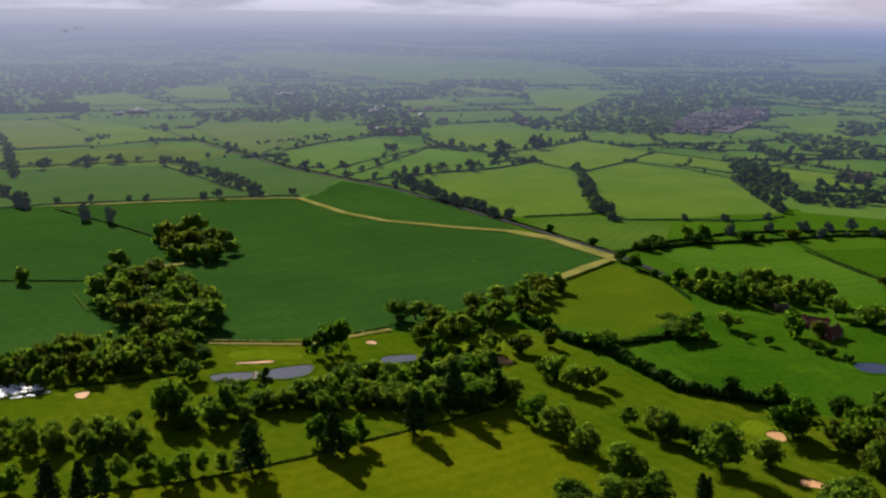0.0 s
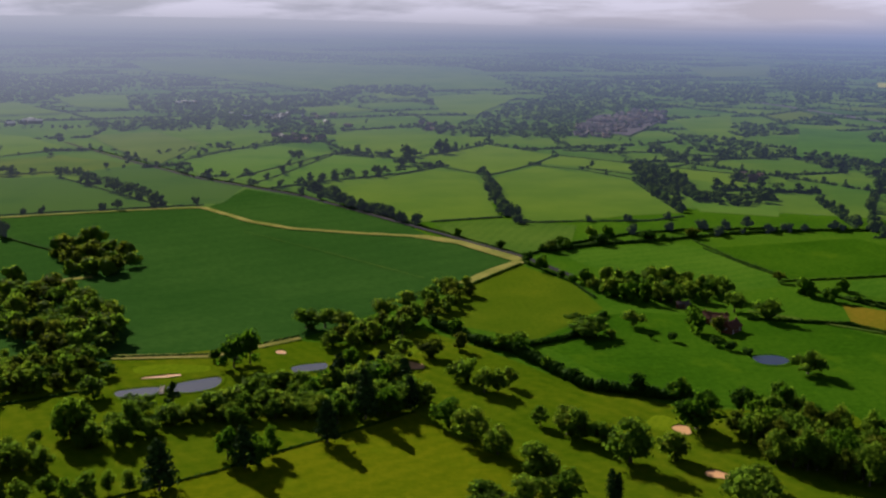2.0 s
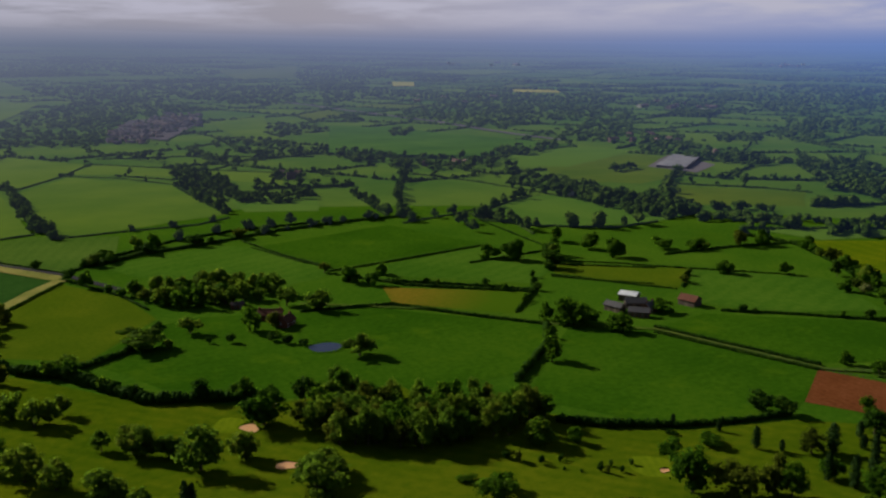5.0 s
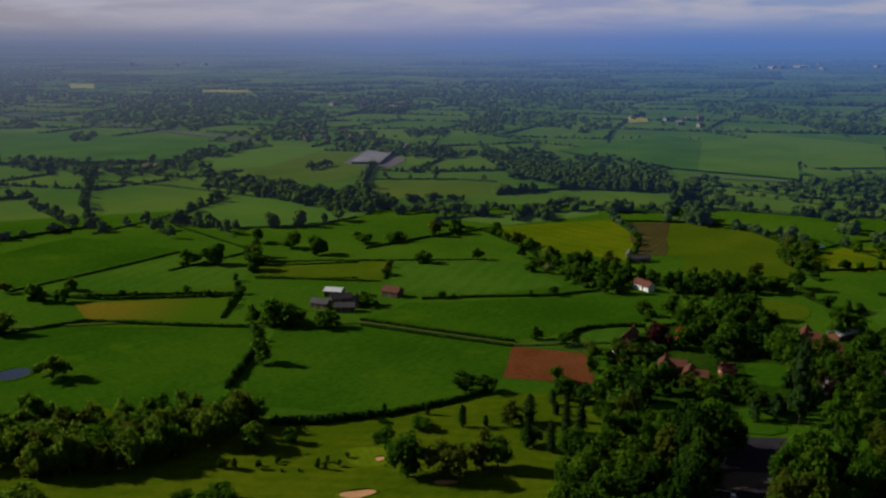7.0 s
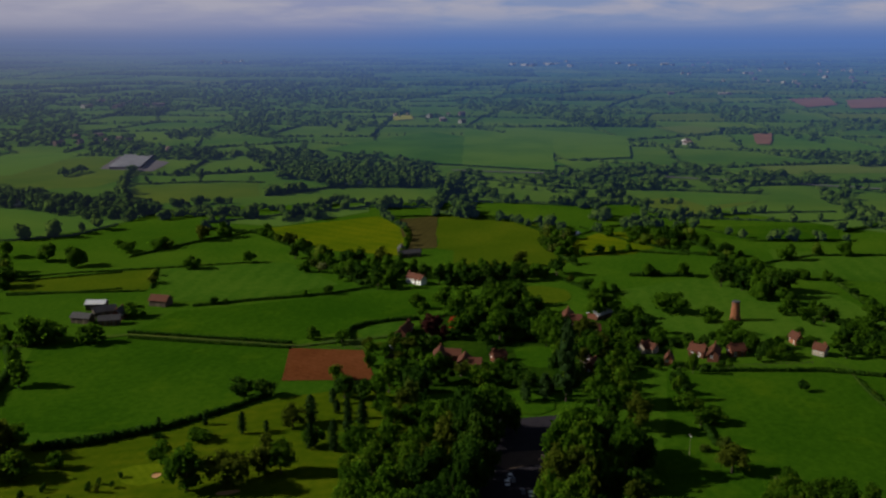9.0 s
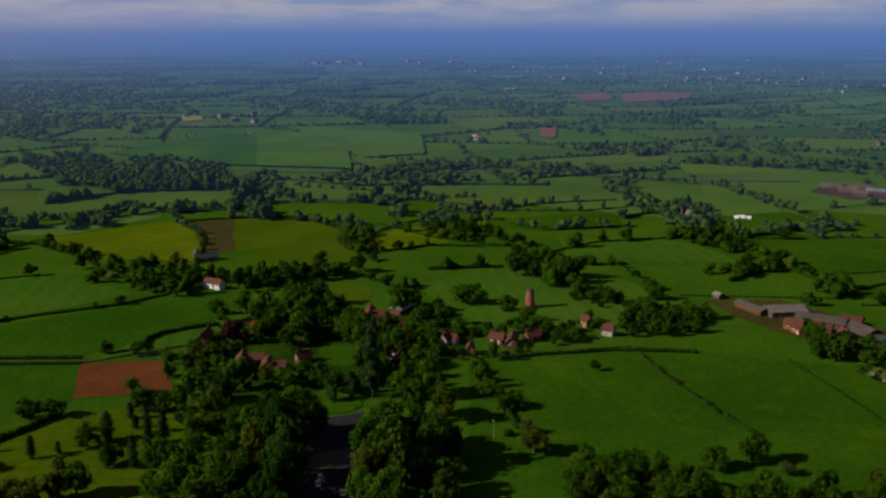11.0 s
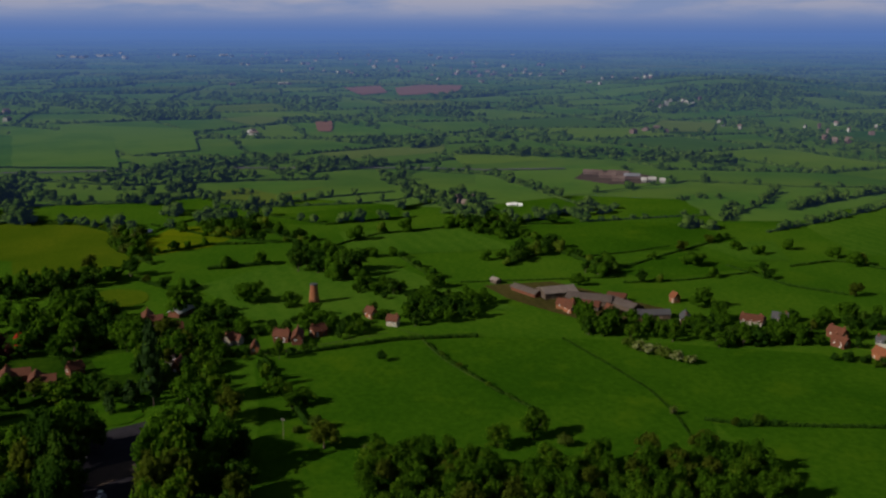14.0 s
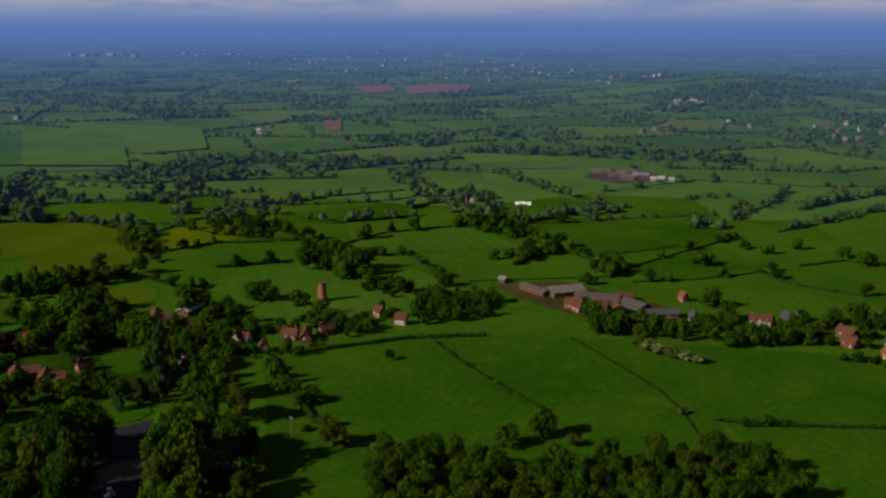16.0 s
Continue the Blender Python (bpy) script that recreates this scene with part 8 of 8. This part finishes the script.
far_wood([(1199, -9), (1246, -46), (1232, -82), (1209, -152), (1231, -198), (1204, -258), (1180, -322), (1153, -356), (1093, -332), (1125, -275), (1137, -197), (1165, -147), (1190, -44)], gap=12, h=12)
far_wood([(1812, -353), (2065, -424), (2136, -512), (2059, -614), (2020, -696), (1861, -720), (1795, -569), (1785, -504), (1760, -404)], gap=11, h=12)
far_wood([(1904, -103), (2071, -136), (2105, -249), (1936, -241), (1845, -143)], gap=14, h=12)
far_wood([(1629, -260), (1751, -310), (1721, -355), (1591, -311)], gap=13, h=12)
far_wood([(1626, -460), (1703, -511), (1624, -535), (1538, -499)], gap=13, h=12)
far_wood([(810, -287), (857, -324), (918, -378), (889, -373), (838, -327)], gap=10, h=10)
far_wood([(1807, 155), (1926, 30), (1760, -75), (1656, -61), (1757, 48), (1680, 135)], gap=15, h=12)
far_wood([(1427, -45), (1561, -158), (1433, -179), (1321, -135), (1338, -58)], gap=16, h=12)
far_wood([(2156, 988), (2114, 821), (1946, 621), (2017, 537), (1842, 492), (1760, 584), (1855, 744), (1863, 857)], gap=18, h=12)
far_wood([(2211, 588), (2161, 386), (2103, 229), (2015, 220), (2005, 371), (2040, 544)], gap=18, h=12)
far_wood([(1440, -451), (1507, -542), (1365, -572), (1246, -573), (1165, -537), (1244, -508), (1329, -464)], gap=17, h=10)
belt([(868, -219), (879, -240), (876, -252)], 9, 8, 10, 1)
belt([(804, -240), (821, -252), (812, -255)], 6.4, 12, 14, 1)
belt([(970, -264), (983, -276)], 9, 12, 14, 1)
belt([(737, -190), (746, -203)], 6.4, 15, 17, 1)
hamlet(-560, 1788, 30, 26, 17, 9, 1, white=1.0, size=16.0, roof='far_wall', green=0.3)
hamlet(-347, 2140, 40, 22, 9, 8, 2, white=1.0, size=14.0, roof='far_wall', green=0.3)
hamlet(-120, 1880, 80, 90, 4, 11, 3, white=1.0, size=12.0, roof='far_wall', green=0.5)
hamlet(-87, 1798, 95, 140, 3, 10, 33, white=0.5, size=12.0)
hamlet(-80, 1505, 45, 50, 3, 12, 4, white=0.35, size=12.0, green=1)
hamlet(-438, 1532, 7, 29, 16, 1, 5, white=1.0, size=8.0)
hamlet(-1447, 3742, 118, 84, 21, 5, 6, white=1.0, size=22.0, roof='far_wall', green=0)
hamlet(145, 1682, 60, 76, -5, 8, 7, white=0.3)
hamlet(1305, 1966, 125, 112, -34, 6, 8, white=0.7, size=16.0)
hamlet(446, 1024, 26, 30, -24, 4, 9, white=0.5, size=8.0)
hamlet(629, 730, 17, 15, -41, 3, 10, white=0.8, size=8.0)
hamlet(674, 996, 78, 33, -34, 6, 11, white=0.2)
hamlet(1614, 1530, 144, 144, -47, 8, 12, white=0.5, size=20.0)
hamlet(1101, 1095, 100, 113, -45, 9, 13, white=0.2, size=12.0)
hamlet(2852, 2319, 281, 132, -51, 9, 14, white=1.0, size=13.0)
hamlet(2072, 2919, 211, 96, -35, 5, 15, white=0.9, size=20.0)
hamlet(1668, 859, 132, 100, -63, 8, 16, white=0.4, size=12.0)
hamlet(3318, 1198, 62, 72, -70, 3, 17, white=1.0, size=34.0)
hamlet(3318, 1088, 678, 96, -72, 8, 18, white=1.0, size=24.0)
hamlet(3348, 327, 653, 340, -84, 32, 19, white=0.5, size=13.0)
hamlet(3043, 70, 537, 384, -89, 34, 20, white=0.5, size=11.0)
hamlet(2803, -163, 264, 192, -93, 14, 21, white=0.4, size=13.0)
hamlet(2452, 468, 103, 48, -79, 3, 22, white=0.9, size=20.0)
hamlet(1905, -452, 60, 55, -103, 12, 23, white=0.8, size=8.0, green=0.5)
hamlet(2471, -453, 89, 148, -100, 8, 24, white=0.8, size=10.0)
hamlet(1576, -452, 14, 28, -106, 2, 25, white=1.0, size=9.0)
hamlet(1493, -334, 45, 36, -103, 4, 26, white=0.2, size=13.0)
hamlet(1498, -574, 160, 166, -111, 9, 27, white=0.2, size=6.0)
hamlet(1319, -593, 68, 75, -114, 4, 28, white=0.15, size=6.5)
hamlet(1435, 285, 26, 33, -79, 3, 29, white=1.0, size=10.0)
for x, y, w in ((837, -57, 3.4), (839, -62, 4.2), (836, -67, 3.0)):
    far_building(x, y, -94, w, 3.6, 1.2, 1.2, "white", "white", "marquee", "white marquee tent on grass", "tent", "marquees")
patch([(996, -135), (1062, -159), (1059, -197), (1008, -226), (969, -215), (958, -167)], 'far_brown', 'backdrop_field', 'trodden brown yard of a distant farm', 'field')
for x, y, turn, w, d, roof in ((1030, -160, 80, 20, 8, "far_roof"), (1006, -172, 75, 17, 8, "far_roof"), (1024, -187, 70, 22, 9, "far_roof"), (1002, -197, 80, 16, 8, "far_glass"), (985, -180, 75, 13, 6, "far_roof"), (978, -213, 85, 7, 4, "far_wall"), (974, -204, 80, 5, 4, "far_wall"), (970, -222, 80, 5, 3, "far_wall")):
    far_building(x, y, turn, w, d, 3.2, 2.0, "far_roof" if roof != "far_wall" else "far_white", roof, "distant_barn", "distant farm shed in a brown yard", "barn", "distant buildings")
hamlet(848, -15, 20, 23, -91, 5, 32, white=0.1, size=7.0)
for i in range(8):
    far_building(878 + (88) * i / 7, 843 + (61) * i / 7, -61, 37, 14, 3.0, 1.6, 'far_roof', 'far_glass', 'glasshouse', 'long low grey glasshouse roof', 'shed', 'long sheds')
for i in range(2):
    far_building(890 + (8) * i / 1, 527 + (3) * i / 1, -52, 44, 12, 4.0, 1.6, 'far_wall', 'far_wall', 'long_shed', 'long pale sheet roofed shed', 'shed', 'long sheds')
cabin_park(414, 1599, 60, 229, -15, 70, 50)
cabin_park(458, 1675, 63, 232, -15, 70, 51)
cabin_park(504, 1753, 67, 244, -16, 70, 52)
cabin_park(547, 1811, 69, 248, -17, 70, 53)
cabin_park(583, 1842, 70, 256, -18, 70, 54)
far_country()
finish_stuff()
